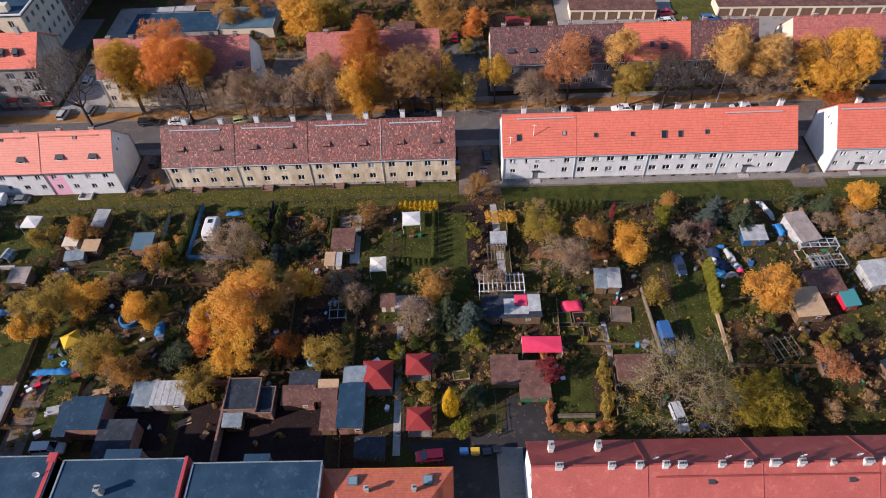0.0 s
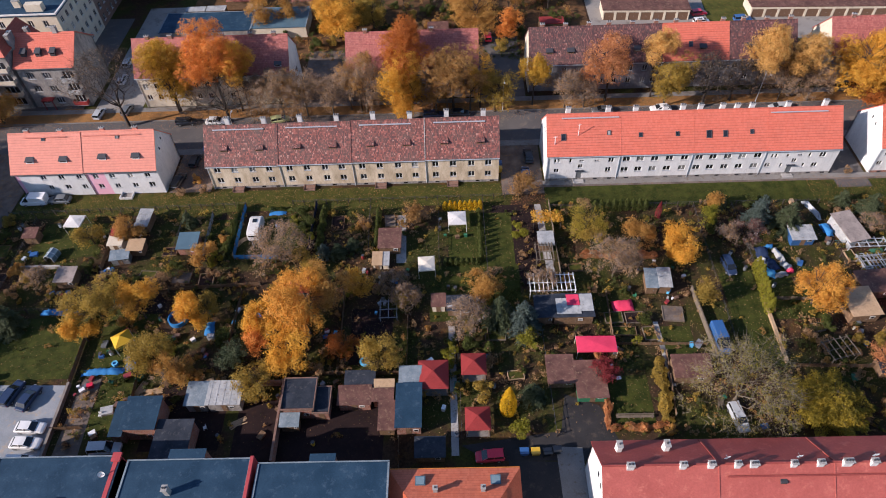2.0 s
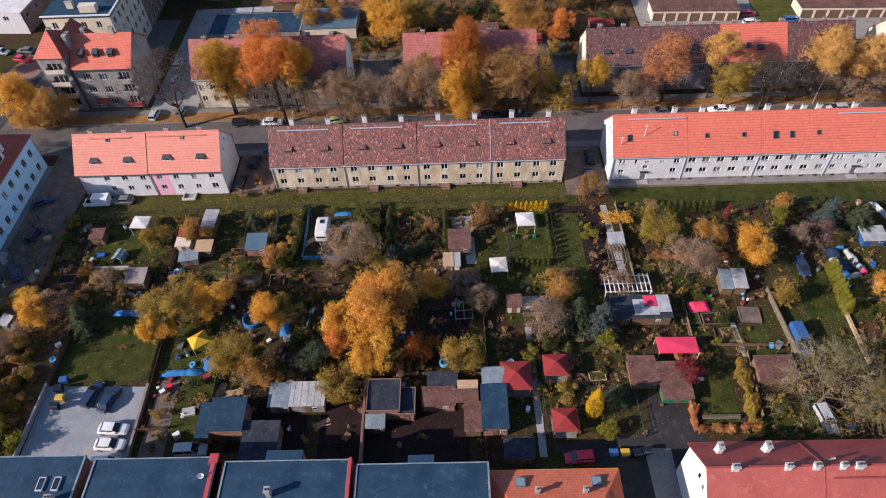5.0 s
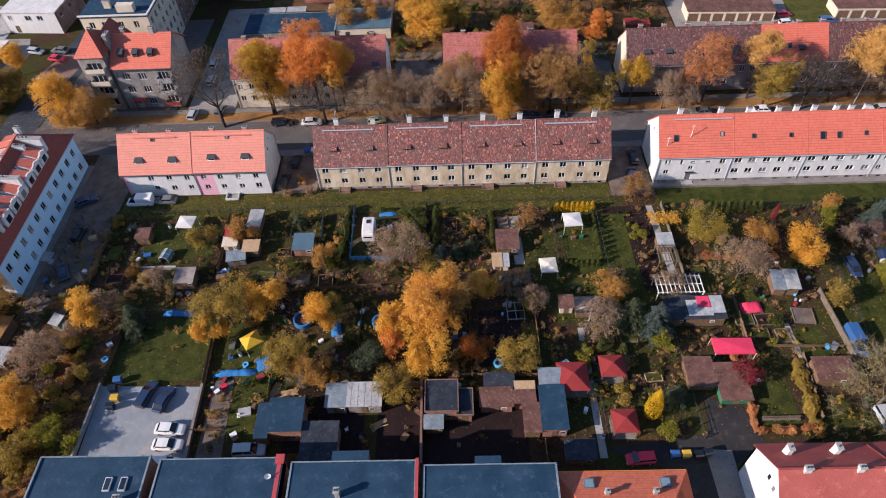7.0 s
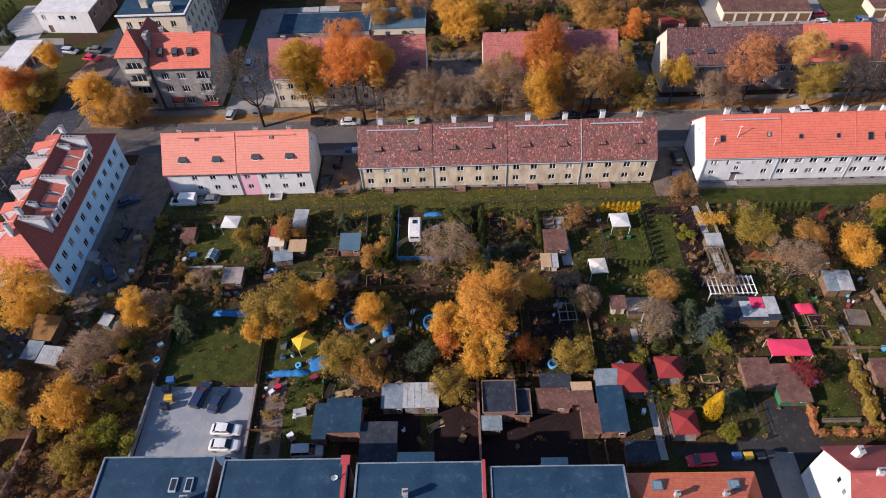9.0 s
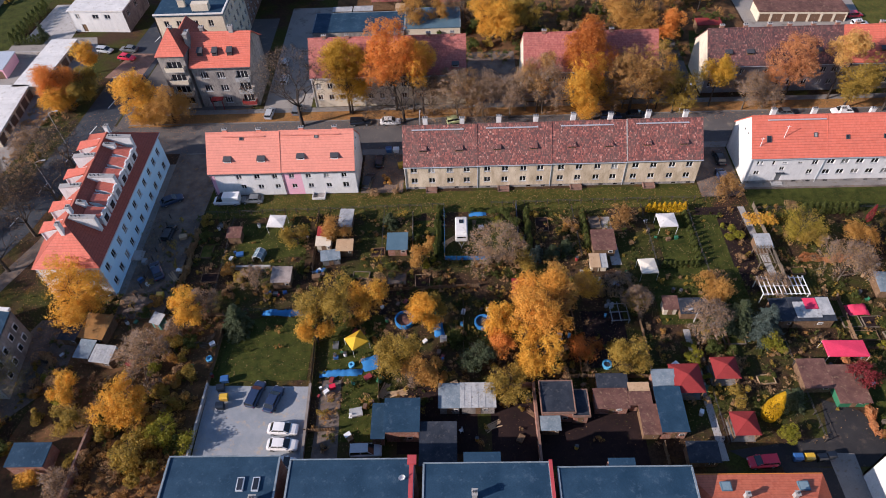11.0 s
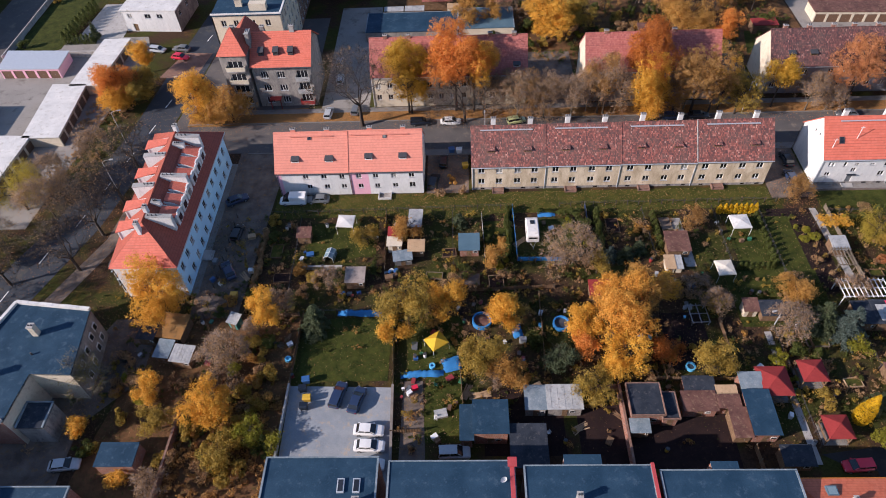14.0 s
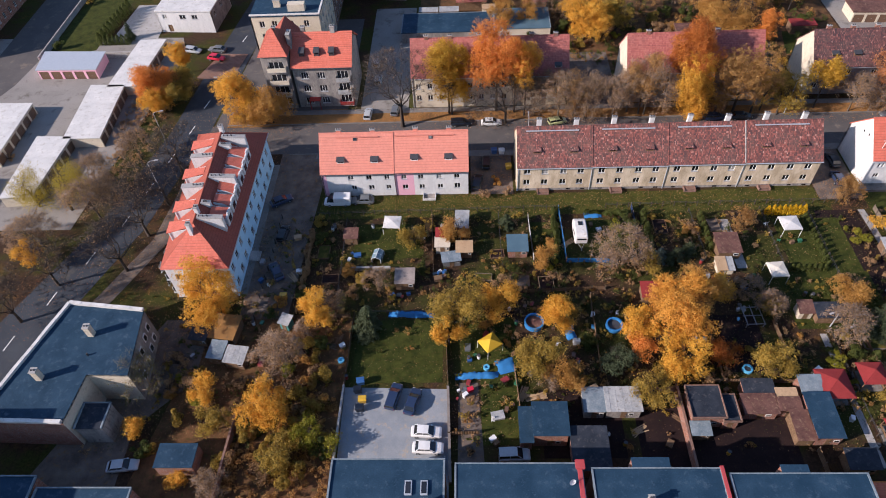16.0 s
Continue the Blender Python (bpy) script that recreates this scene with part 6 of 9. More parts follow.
# workshops behind the cream house
h = flat_block("workshop", "long workshop with dark blue felt roof", -84, -60.5, 152.4, 161.6, 2.7, "grey_wall", "blue_felt", "shed", 0.1)
h = flat_block("workshop", "workshop with teal felt roof and white wall", -60.2, -46.2, 152.8, 162.6, 2.9, "cream_wall", "teal_felt", "shed", 0.1)
b = flat_block("shed", "small shed with a yellow flat roof", -63.2, -59.6, 163.2, 165.6, 2.8, "cream_wall", "pale_wood", "shed", 0)
for x, y, w_, d_, r_ in ((-80, 163.4, 5, 2.2, "white_sheet"), (-74.5, 163.4, 5, 2.4, "white_sheet"), (-70, 168, 8, 4, "faded_tiles"), (-52, 167, 6, 4, "faded_tiles"), (-15, 150.5, 5.2, 3.6, "rusty_felt"), (13.5, 151.5, 6.0, 3.2, "cloth_crimson")):
    flat_block("shed", "small garden shed behind the far houses", x, x + w_, y, y + d_, 2.3, "wood", r_, "shed", 0)


# ---- vehicles ----
def loft(b, stations):
    """Closed sections of the same number of points, joined one to the next, ends capped."""
    s = len(b.v)
    n = len(stations[0])
    for st in stations:
        b.v += [tuple(p) for p in st]
    for i in range(len(stations) - 1):
        for k in range(n):
            b.f.append((s + i * n + k, s + i * n + (k + 1) % n, s + (i + 1) * n + (k + 1) % n, s + (i + 1) * n + k))
    b.f.append(tuple(range(s + n - 1, s - 1, -1)))
    b.f.append(tuple(range(s + (len(stations) - 1) * n, s + len(stations) * n)))
    return b


def section(x, zb, zt, w, c=0.12):
    return [(x, -w + c, zb), (x, w - c, zb), (x, w, zb + c), (x, w, zt - c), (x, w - c * 1.3, zt), (x, -w + c * 1.3, zt), (x, -w, zt - c), (x, -w, zb + c)]


CAR = {  # length, half width, bonnet height, cabin from, to (as shares), roof height
    "hatchback": (4.1, 0.87, 0.92, 0.22, 1.0, 1.48), "saloon": (4.6, 0.89, 0.92, 0.26, 0.9, 1.44), "estate": (4.6, 0.9, 0.94, 0.25, 1.0, 1.5), "jeep": (4.6, 0.92, 1.1, 0.24, 1.0, 1.95), "van": (5.3, 1.0, 1.15, 0.12, 1.0, 2.3)}
CAR_LABEL = {"van": "panel van", "jeep": "boxy off-road car", "hatchback": "hatchback car", "saloon": "saloon car", "estate": "estate car"}


def car(x, y, turn, paint, shape="saloon", where="parked at the kerb"):
    L, w, zb, c0, c1, top = CAR[shape]
    t = thing("van" if shape == "van" else "car", "%s %s %s" % (paint if paint not in ("lime", "navy") else {"lime": "pale yellow-green", "navy": "dark blue"}[paint], CAR_LABEL[shape], where), "van" if shape == "van" else "car", x, y, 0.05, turn, "parked cars")
    h = L / 2
    st = [section(-h, 0.35, zb - 0.18, w * 0.86), section(-h + 0.12, 0.26, zb - 0.06, w * 0.95), section(-h + L * 0.2, 0.24, zb, w), section(0, 0.24, zb + 0.02, w), section(h - L * 0.24, 0.24, zb, w), section(h - 0.35, 0.25, zb - 0.12, w * 0.96), section(h - 0.08, 0.3, zb - 0.24, w * 0.9), section(h, 0.36, zb - 0.34, w * 0.8)]
    part("body", loft(Build(), st), "paint_" + paint, t, smooth=False)
    xb, xf = h - L * c1, h - L * c0
    slope_b = 0.12 if c1 >= 1.0 else 0.5
    cab = [section(xb, zb - 0.02, zb + 0.1, w * 0.9, 0.04), section(xb + slope_b, zb - 0.02, top - 0.07, w * 0.8, 0.04), section(xf - 0.75, zb - 0.02, top - 0.07, w * 0.8, 0.04), section(xf, zb - 0.02, zb + 0.1, w * 0.88, 0.04)]
    if shape == "van":
        part("cabin", loft(Build(), [section(xb, zb - 0.02, top, w * 0.95, 0.1), section(xf - 1.4, zb - 0.02, top, w * 0.95, 0.1)]), "paint_" + paint, t)
        cab = [section(xf - 1.4, zb - 0.02, top - 0.1, w * 0.9, 0.04), section(xf - 0.9, zb - 0.02, top - 0.15, w * 0.88, 0.04), section(xf, zb - 0.02, zb + 0.1, w * 0.9, 0.04)]
        part("windscreen", loft(Build(), cab), "car_glass", t)
    else:
        part("cabin_glass", loft(Build(), cab), "car_glass", t)
        part("roof", loft(Build(), [section(xb + slope_b - 0.02, top - 0.07, top - 0.01, w * 0.76, 0.02), section((xb + xf) / 2, top - 0.07, top + 0.02, w * 0.78, 0.02), section(xf - 0.78, top - 0.07, top - 0.02, w * 0.76, 0.02)]), "paint_" + paint, t)
        for s in (-1, 1):
            part("pillar", Build().bar((xf, s * w * 0.86, zb), (xf - 0.75, s * w * 0.78, top - 0.06), 0.07).bar((xb, s * w * 0.88, zb), (xb + slope_b, s * w * 0.79, top - 0.06), 0.09).bar(((xb + xf) / 2 - 0.1, s * w * 0.87, zb), ((xb + xf) / 2 - 0.1, s * w * 0.8, top - 0.06), 0.07), "paint_" + paint, t)
    for sx in (-h + L * 0.19, h - L * 0.2):
        for s in (-1, 1):
            wh = part("wheel", Build().tube((sx, s * (w - 0.2), 0.27), (sx, s * (w + 0.01), 0.27), 0.32, None, 14), "tyre", t)
            part("rim", Build().tube((sx, s * (w - 0.05), 0.27), (sx, s * (w + 0.025), 0.27), 0.2, 0.17, 10), "metal", wh)
    for s in (-1, 1):
        part("headlight", Build().box(h - 0.14, h + 0.0, s * w * 0.62 - 0.16, s * w * 0.62 + 0.16, zb - 0.4, zb - 0.28), "headlight", t)
        part("tail_light", Build().box(-h - 0.0, -h + 0.12, s * w * 0.72 - 0.12, s * w * 0.72 + 0.12, zb - 0.34, zb - 0.2), "tail_light", t)
        part("mirror", Build().box(xf - 0.5, xf - 0.3, s * (w + 0.02) - 0.09, s * (w + 0.02) + 0.09, zb - 0.02, zb + 0.13), "paint_" + paint, t)
    return t


for x, y, tn, col, sh in ((-68.9, 118.3, 2, "black", "estate"), (-62.2, 118.2, 1, "white", "saloon"), (-47.7, 118.1, 14, "lime", "hatchback"), (-13.4, 118.3, 0, "navy", "estate"), (-7.8, 118.5, 0, "black", "saloon"), (23.9, 118.0, 178, "grey", "saloon"), (36.7, 118.0, 181, "white", "saloon"), (62.2, 117.3, 181, "silver", "hatchback")):
    car(x, y, tn, col, sh, "parked along the street")
for x, y, tn, col, sh in ((6.3, 103.6, 92, "black", "saloon"), (5.3, 98.2, 90, "navy", "hatchback"), (-63.7, 105.0, 88, "black", "hatchback"), (-65.6, 98.9, 80, "black", "estate"), (-90.0, 122.3, 86, "silver", "hatchback"), (-83.9, 123.4, 84, "grey", "hatchback")):
    car(x, y, tn, col, sh, "parked in a side lane")
for x, y, tn, col, sh in ((-138.1, 150.7, -12, "silver", "hatchback"), (-131.9, 150.9, 170, "grey", "saloon"), (-131.2, 147.0, -14, "red", "saloon"), (-89.8, 142.8, 90, "silver", "hatchback"), (-88.8, 135.5, 90, "silver", "hatchback"), (55.2, 157.4, 8, "red", "hatchback"), (54.8, 153.2, 4, "white", "hatchback"), (65.4, 153.9, 2, "blue", "estate"), (72.0, 127.5, 96, "black", "saloon"), (0.2, 149.3, 90, "red", "hatchback")):
    car(x, y, tn, col, sh, "parked in a far yard")
for x, y, tn, col, sh in ((-105.0, 94.6, 30, "navy", "saloon"), (-103.0, 85.6, 86, "black", "hatchback"), (-102.6, 76.2, 120, "navy", "saloon"), (-118.6, 39.7, 6, "silver", "saloon")):
    car(x, y, tn, col, sh, "parked in a shaded yard")
car(-93.5, 94.0, 180, "white", "van", "parked before the pink house")
car(-88.6, 94.3, 180, "grey", "saloon", "parked behind the white van")
for x, y, tn, col, sh in ((-79.5, 50.8, 76, "navy", "estate"), (-76.5, 49.9, 74, "navy", "saloon"), (-74.2, 44.9, -3, "white", "saloon"), (-73.9, 42.4, -2, "white", "saloon"), (-73.5, 39.6, -2, "white", "hatchback")):
    car(x, y, tn, col, sh, "parked on the concrete lot")
car(-61.4, 41.2, 2, "silver", "jeep", "parked in a dark back yard")
car(-5.0, 39.1, 184, "red", "hatchback", "parked by the back lane")
car(32.9, 57.8, -86, "blue", "van", "parked on the garden track")
car(31.9, 44.3, -82, "silver", "estate", "parked under the broad tree")
car(38.7, 73.0, -84, "navy", "hatchback", "parked under garden trees")


# ---- garden things ----
def shed(x, y, w, d, z, roof, wall, label, turn=0.0, fall=0.25, name="shed", ribs=0, door=True, group="garden sheds"):
    """A hut with a mono-pitch roof that falls to the front."""
    t = thing(name, label, "shed", x, y, 0, turn, group)
    hw, hd = w / 2 - 0.15, d / 2 - 0.15
    b = Build()
    b.face((-hw, -hd, 0), (hw, -hd, 0), (hw, -hd, z - fall), (-hw, -hd, z - fall))
    b.face((hw, hd, 0), (-hw, hd, 0), (-hw, hd, z), (hw, hd, z))
    b.face((hw, -hd, 0), (hw, hd, 0), (hw, hd, z), (hw, -hd, z - fall))
    b.face((-hw, hd, 0), (-hw, -hd, 0), (-hw, -hd, z - fall), (-hw, hd, z))
    part("wall", b, wall, t)
    m = Matrix.Translation((0, 0, z - fall / 2)) @ pose(0, 0, 0, math.degrees(math.atan2(fall, 2 * hd)))
    L = math.hypot(d, fall) / 2 + 0.1
    part("roof", Build().box(-w / 2 - 0.1, w / 2 + 0.1, -L, L, 0.01, 0.1, m), roof, t)
    for i in range(ribs or int(w / 1.1)):
        xx = -w / 2 + w * (i + 0.5) / (ribs or int(w / 1.1))
        part("roof_rib" if ribs else "felt_seam", Build().box(xx - (0.04 if ribs else 0.025), xx + (0.04 if ribs else 0.025), -L, L, 0.1, 0.13 if ribs else 0.104, m), roof, t)
    if door and w > 1.6:
        dd = part("door", Build().box(-0.4, 0.4, -hd - 0.04, -hd, 0.05, min(1.9, z - fall - 0.15)), "wood", t)
        part("door_handle", Build().box(0.25, 0.32, -hd - 0.1, -hd - 0.04, 0.9, 1.0), "metal", dd)
        if w > 2.6:
            f = part("window", Build().box(0.7, min(hw - 0.15, 1.5), -hd - 0.05, -hd - 0.01, 1.0, 1.6), "white_frame", t)
            part("pane", Build().box(0.77, min(hw - 0.22, 1.43), -hd - 0.06, -hd - 0.05, 1.07, 1.53), "glass", f)
    return t


for row in (
    (-21.2, 80.2, 4.1, 4.4, 2.4, "rusty_felt", "wood", "brown felt-roofed wooden garden shed", 0, 0.4), (-23.3, 75.9, 1.7, 2.8, 1.7, "pale_wood", "cream_wall", "small shed with a pale orange board roof", 0, 0.3),
    (-21.8, 75.9, 1.2, 2.8, 1.6, "white_sheet", "cream_wall", "small shed with a white sheet roof", 0, 0.3), (-68.8, 87.2, 2.5, 4.2, 2.2, "white_sheet", "wood", "shed with a ribbed pale metal roof", -3, 0.3, "shed", 6),
    (-72.3, 83.5, 2.7, 2.0, 2.6, "cloth_crimson", "cream_wall", "cream garden hut with a red roof", 0, 0.3), (-72.4, 81.4, 2.7, 2.2, 2.2, "cream_wall", "cream_wall", "low cream lean-to hut", 0, 0.2),
    (-68.4, 80.4, 3.0, 2.6, 2.0, "pale_wood", "wood", "wooden hut with a pale board roof", 0, 0.2), (-70.8, 78.2, 3.4, 2.2, 1.8, "grey_sheet", "metal", "low pale grey metal shed", 8, 0.2), (-58.7, 80.9, 3.7, 3.7, 2.3, "teal_felt", "brick", "brick shed with a blue-grey sheet roof", 0, 0.4),
    (-78.9, 73.5, 3.4, 3.2, 2.3, "pale_felt", "wood", "shed with a beige felt roof", 0, 0.3), (-12.3, 66.0, 2.4, 2.3, 2.3, "rusty_felt", "cream_wall", "small hut with a dull red roof", 0, 0.5), (-8.7, 65.3, 4.4, 2.8, 2.2, "dark_felt", "wood", "shed with a dark blue-grey roof", 0, 0.4),
    (10.0, 64.0, 6.6, 4.5, 2.5, "dark_felt", "wood", "long shed with dark felt and painted roof", 0, 0.2), (5.2, 64.0, 3.0, 4.3, 2.4, "dark_felt", "wood", "shed with a black felt roof", 0, 0.2), (6.6, 52.4, 4.2, 4.8, 1.95, "rusty_felt", "wood", "shed with a reddish-brown felt roof", 0, 0.3),
    (11.0, 50.6, 4.6, 6.2, 1.9, "rusty_felt", "cloth_green", "garage shed with brown felt roof and green front", 0, 0.3), (24.2, 69.6, 2.1, 3.9, 2.2, "grey_sheet", "wood", "shed with a blue-grey sheet roof", -4, 0.3), (26.4, 69.6, 2.1, 3.9, 2.3, "white_sheet", "wood", "shed with a whitish sheet roof", -4, 0.3, "shed", 4),
    (-16.7, 46.3, 3.8, 7.0, 2.9, "blue_felt", "brick", "long hut with a blue-grey felt roof", 0, 0.3), (-16.6, 51.5, 3.4, 2.9, 2.6, "grey_sheet", "brick", "hut with a pale weathered sheet roof", 0, 0.3), (-24.4, 51.2, 4.6, 2.6, 2.3, "dark_felt", "brick", "low shed with a grey felt roof", 0, 0.2),
    (-25.0, 48.4, 5.0, 3.1, 2.3, "rusty_felt", "brick", "low brick shed with a rusty felt roof", 0, 0.2), (-20.6, 50.1, 3.0, 1.6, 2.3, "pale_wood", "brick", "shed with a pale orange board roof", 0, 0.2), (-20.7, 48.3, 3.2, 2.0, 2.4, "rusty_felt", "brick", "shed with a brown felt roof", 0, 0.2),
    (-19.9, 45.0, 2.5, 4.5, 2.3, "rusty_felt", "wood", "shed with a dark rusty roof", 0, 0.3), (-33.2, 48.2, 4.8, 5.1, 3.3, "dark_felt", "brick", "square brick hut with a dark felt roof", 0, 0.2), (-29.8, 47.5, 2.4, 4.2, 2.6, "dark_felt", "brick", "brick annex with a dark roof", 0, 0.2),
    (-34.4, 44.6, 2.8, 2.0, 2.2, "grey_sheet", "wood", "grey-roofed lean-to against a brick hut", 0, 0.3), (-49.2, 49.1, 3.2, 3.9, 2.5, "grey_sheet", "grey_wall", "shed bay with a pale blue-grey roof", 0, 0.2), (-44.9, 49.1, 5.2, 3.9, 2.6, "white_sheet", "grey_wall", "long shed with a white sheet roof", 0, 0.2, "shed", 5),
    (-56.1, 45.3, 5.1, 5.1, 4.0, "blue_felt", "brick", "tall brick outbuilding with a blue-grey roof", 0, 0.3), (-59.6, 44.9, 1.9, 5.4, 3.0, "blue_felt", "brick", "narrow annex with a blue-grey roof", 0, 0.3), (-50.8, 41.2, 5.2, 6.4, 3.2, "dark_felt", "brick", "flat annex with a dark blue-grey roof", 0, 0.2),
    (-13.5, 39.9, 4.3, 2.9, 2.4, "dark_felt", "wood", "dark shed beside the red car", 0, 0.3), (-105.5, 57.6, 3.4, 3.0, 2.3, "white_sheet", "wood", "hut with a ribbed white sheet roof", -8, 0.3, "shed", 6), (-108.6, 63.0, 4.6, 4.6, 2.4, "leafy", "wood", "hut with leaves lying on its roof", -8, 0.3),
    (-108.8, 58.6, 2.6, 3.2, 2.3, "grey_sheet", "wood", "hut with a pale blue sheet roof", -8, 0.3), (-112.4, 62.6, 3.0, 4.2, 2.4, "dark_felt", "wood", "dark grey felt-roofed hut", -8, 0.3), (-98.6, 64.5, 1.9, 1.9, 2.2, "white_sheet", "paint_teal", "tiny pale hut with a white roof", -20, 0.3),
    (7.2, 79.4, 2.8, 3.0, 2.1, "white_sheet", "wood", "greyish hut under a leafy pergola", 0, 0.3), (62.0, 80.2, 3.8, 6.6, 2.5, "pale_felt", "white_sheet", "long shed with a pinkish-grey roof", 12, 0.5), (53.2, 79.3, 4.2, 3.2, 2.0, "white_sheet", "paint_blue", "blue shed with a pale roof", 0, 0.3),
    (61.2, 67.7, 5.8, 4.4, 2.4, "rusty_felt", "wood", "open shed with a purplish-brown roof", 4, 0.2), (56.9, 63.5, 4.9, 5.4, 2.5, "pale_wood", "wood", "shed with a pale plywood roof", 4, 0.3), (64.3, 64.4, 2.6, 2.8, 2.1, "paint_teal", "paint_red", "red hut with a green roof", 8, 0.5),
    (71.0, 69.4, 4.6, 5.0, 2.3, "white_sheet", "white_sheet", "pair of white sheet-roofed boxes", 6, 0.3), (26.7, 52.2, 5.8, 3.8, 2.4, "rusty_felt", "wood", "shed with a rusty ribbed roof", 0, 0.3, "shed", 7), (-89.6, 84.0, 2.6, 2.4, 2.2, "rusty_felt", "wood", "small dark reddish shed", 0, 0.3),
    (56.5, 52.0, 2.8, 2.8, 2.0, "dark_felt", "wood", "small dark hut under trees", 0, 0.3), (66.0, 51.0, 3.4, 3.6, 2.2, "dark_felt", "wood", "hut covered by a dark sheet", 20, 0.5), (-36.5, 70.0, 3.6, 3.0, 2.2, "cloth_crimson", "wood", "small shed with a faded red roof", 0, 0.4),
):
    shed(*row)
for x, y, w_, d_, z_ in ((-33.2, 48.2, 4.8, 5.1, 3.35), (-29.8, 47.5, 2.4, 4.2, 2.65)):
    rim = thing("parapet", "low worn brick parapet round a hut roof", "parapet", x, y, z_ - 0.25, 0)
    for q in ((-w_ / 2 - 0.12, w_ / 2 + 0.12, d_ / 2, d_ / 2 + 0.14), (-w_ / 2 - 0.12, w_ / 2 + 0.12, -d_ / 2 - 0.14, -d_ / 2), (-w_ / 2 - 0.14, -w_ / 2, -d_ / 2, d_ / 2), (w_ / 2, w_ / 2 + 0.14, -d_ / 2, d_ / 2)):
        part("rim", Build().box(*q, 0, 0.45), "brown_brick", rim)
# the painted field of the long shed's roof
ps = thing("roof_sheet", "red and white painted sheets on the shed roof", "sheet", 10.2, 64.1, 2.53, 0)
for x0, x1, y0, y1, m_ in ((-1.2, 0.9, -0.2, 1.9, "cloth_pink"), (-3.0, -1.2, -1.9, 1.2, "white_sheet"), (1.0, 3.1, -1.4, 2.0, "white_sheet"), (-1.2, 1.0, -1.9, -0.3, "white_sheet")):
    part("sheet", Build().box(x0, x1, y0, y1, 0.0, 0.02, pose(0, 0, 0.1, 2.6, 0, 0)), m_, ps)


def gazebo(x, y, w, d, e, top, roof="cloth_crimson", label="garden gazebo with a dark red pyramid roof"):
    t = thing("gazebo", label, "gazebo", x, y, 0, 0, "red gazebos")
    for sx in (-1, 1):
        for sy in (-1, 1):
            part("post", Build().box(sx * (w / 2 - 0.25) - 0.06, sx * (w / 2 - 0.25) + 0.06, sy * (d / 2 - 0.25) - 0.06, sy * (d / 2 - 0.25) + 0.06, 0, e), "wood", t)
    part("roof_slope", slope(-w / 2, w / 2, -d / 2, e, 0, top, 8, False, 0.06, 0, 0), roof, t)
    part("roof_slope", slope(-w / 2, w / 2, d / 2, e, 0, top, 8, False, 0.06, 0, 0), roof, t)
    part("roof_slope", slope(-d / 2, d / 2, -w / 2, e, 0, top, 8, True, 0.06, 0, 0), roof, t)
    part("roof_slope", slope(-d / 2, d / 2, w / 2, e, 0, top, 8, True, 0.06, 0, 0), roof, t)
    part("railing", Build().box(-w / 2 + 0.25, w / 2 - 0.25, d / 2 - 0.3, d / 2 - 0.25, 0.5, 0.9).box(-w / 2 + 0.25, -w / 2 + 0.3, -d / 2 + 0.3, d / 2 - 0.3, 0.5, 0.9).box(w / 2 - 0.3, w / 2 - 0.25, -d / 2 + 0.3, d / 2 - 0.3, 0.5, 0.9), "wood", t)
    part("deck", Build().box(-w / 2 + 0.1, w / 2 - 0.1, -d / 2 + 0.1, d / 2 - 0.1, 0, 0.1), "paving", t)
    part("table", Build().box(-0.6, 0.6, -0.4, 0.4, 0.7, 0.75).box(-0.08, 0.08, -0.08, 0.08, 0.1, 0.7), "wood", t)
    return t


gazebo(-13.1, 51.6, 4.7, 5.0, 2.3, 3.5)
gazebo(-6.8, 53.3, 3.9, 3.8, 2.3, 3.4)
gazebo(-6.5, 44.1, 3.7, 3.7, 2.3, 3.4)


def tent(x, y, w, d, e, col, label, turn=0.0, rise=0.35):
    t = thing("canopy", label, "canopy", x, y, 0, turn, "garden canopies")
    for sx in (-1, 1):
        for sy in (-1, 1):
            part("leg", Build().tube((sx * w / 2, sy * d / 2, 0), (sx * w / 2, sy * d / 2, e), 0.035, None, 6), "white_frame", t)
    b = Build()
    c = [(-w / 2, -d / 2, e), (w / 2, -d / 2, e), (w / 2, d / 2, e), (-w / 2, d / 2, e)]
    for i in range(4):
        p, q = c[i], c[(i + 1) % 4]
        b.face(p, q, (0, 0, e + rise)).face(p, (p[0] * 1.02, p[1] * 1.02, e - 0.22), (q[0] * 1.02, q[1] * 1.02, e - 0.22), q)
    part("canopy_cloth", b, col, t)
    return t


tent(-8.8, 84.7, 3.3, 3.3, 2.4, "white_roof", "white garden canopy on four thin legs", 2)
tent(-14.4, 73.9, 2.9, 3.2, 2.3, "cloth_cream", "cream garden canopy on four legs", 3)
tent(-82.0, 86.6, 3.2, 3.0, 2.3, "white_roof", "white garden canopy on thin legs", -4)
tent(-64.3, 59.6, 3.0, 2.8, 2.1, "cloth_yellow", "bright yellow pointed garden canopy", 35, 0.9)
tent(12.8, 56.6, 6.2, 2.9, 2.2, "cloth_pink", "bright pink-red tarpaulin roof on posts", -1, 0.25)


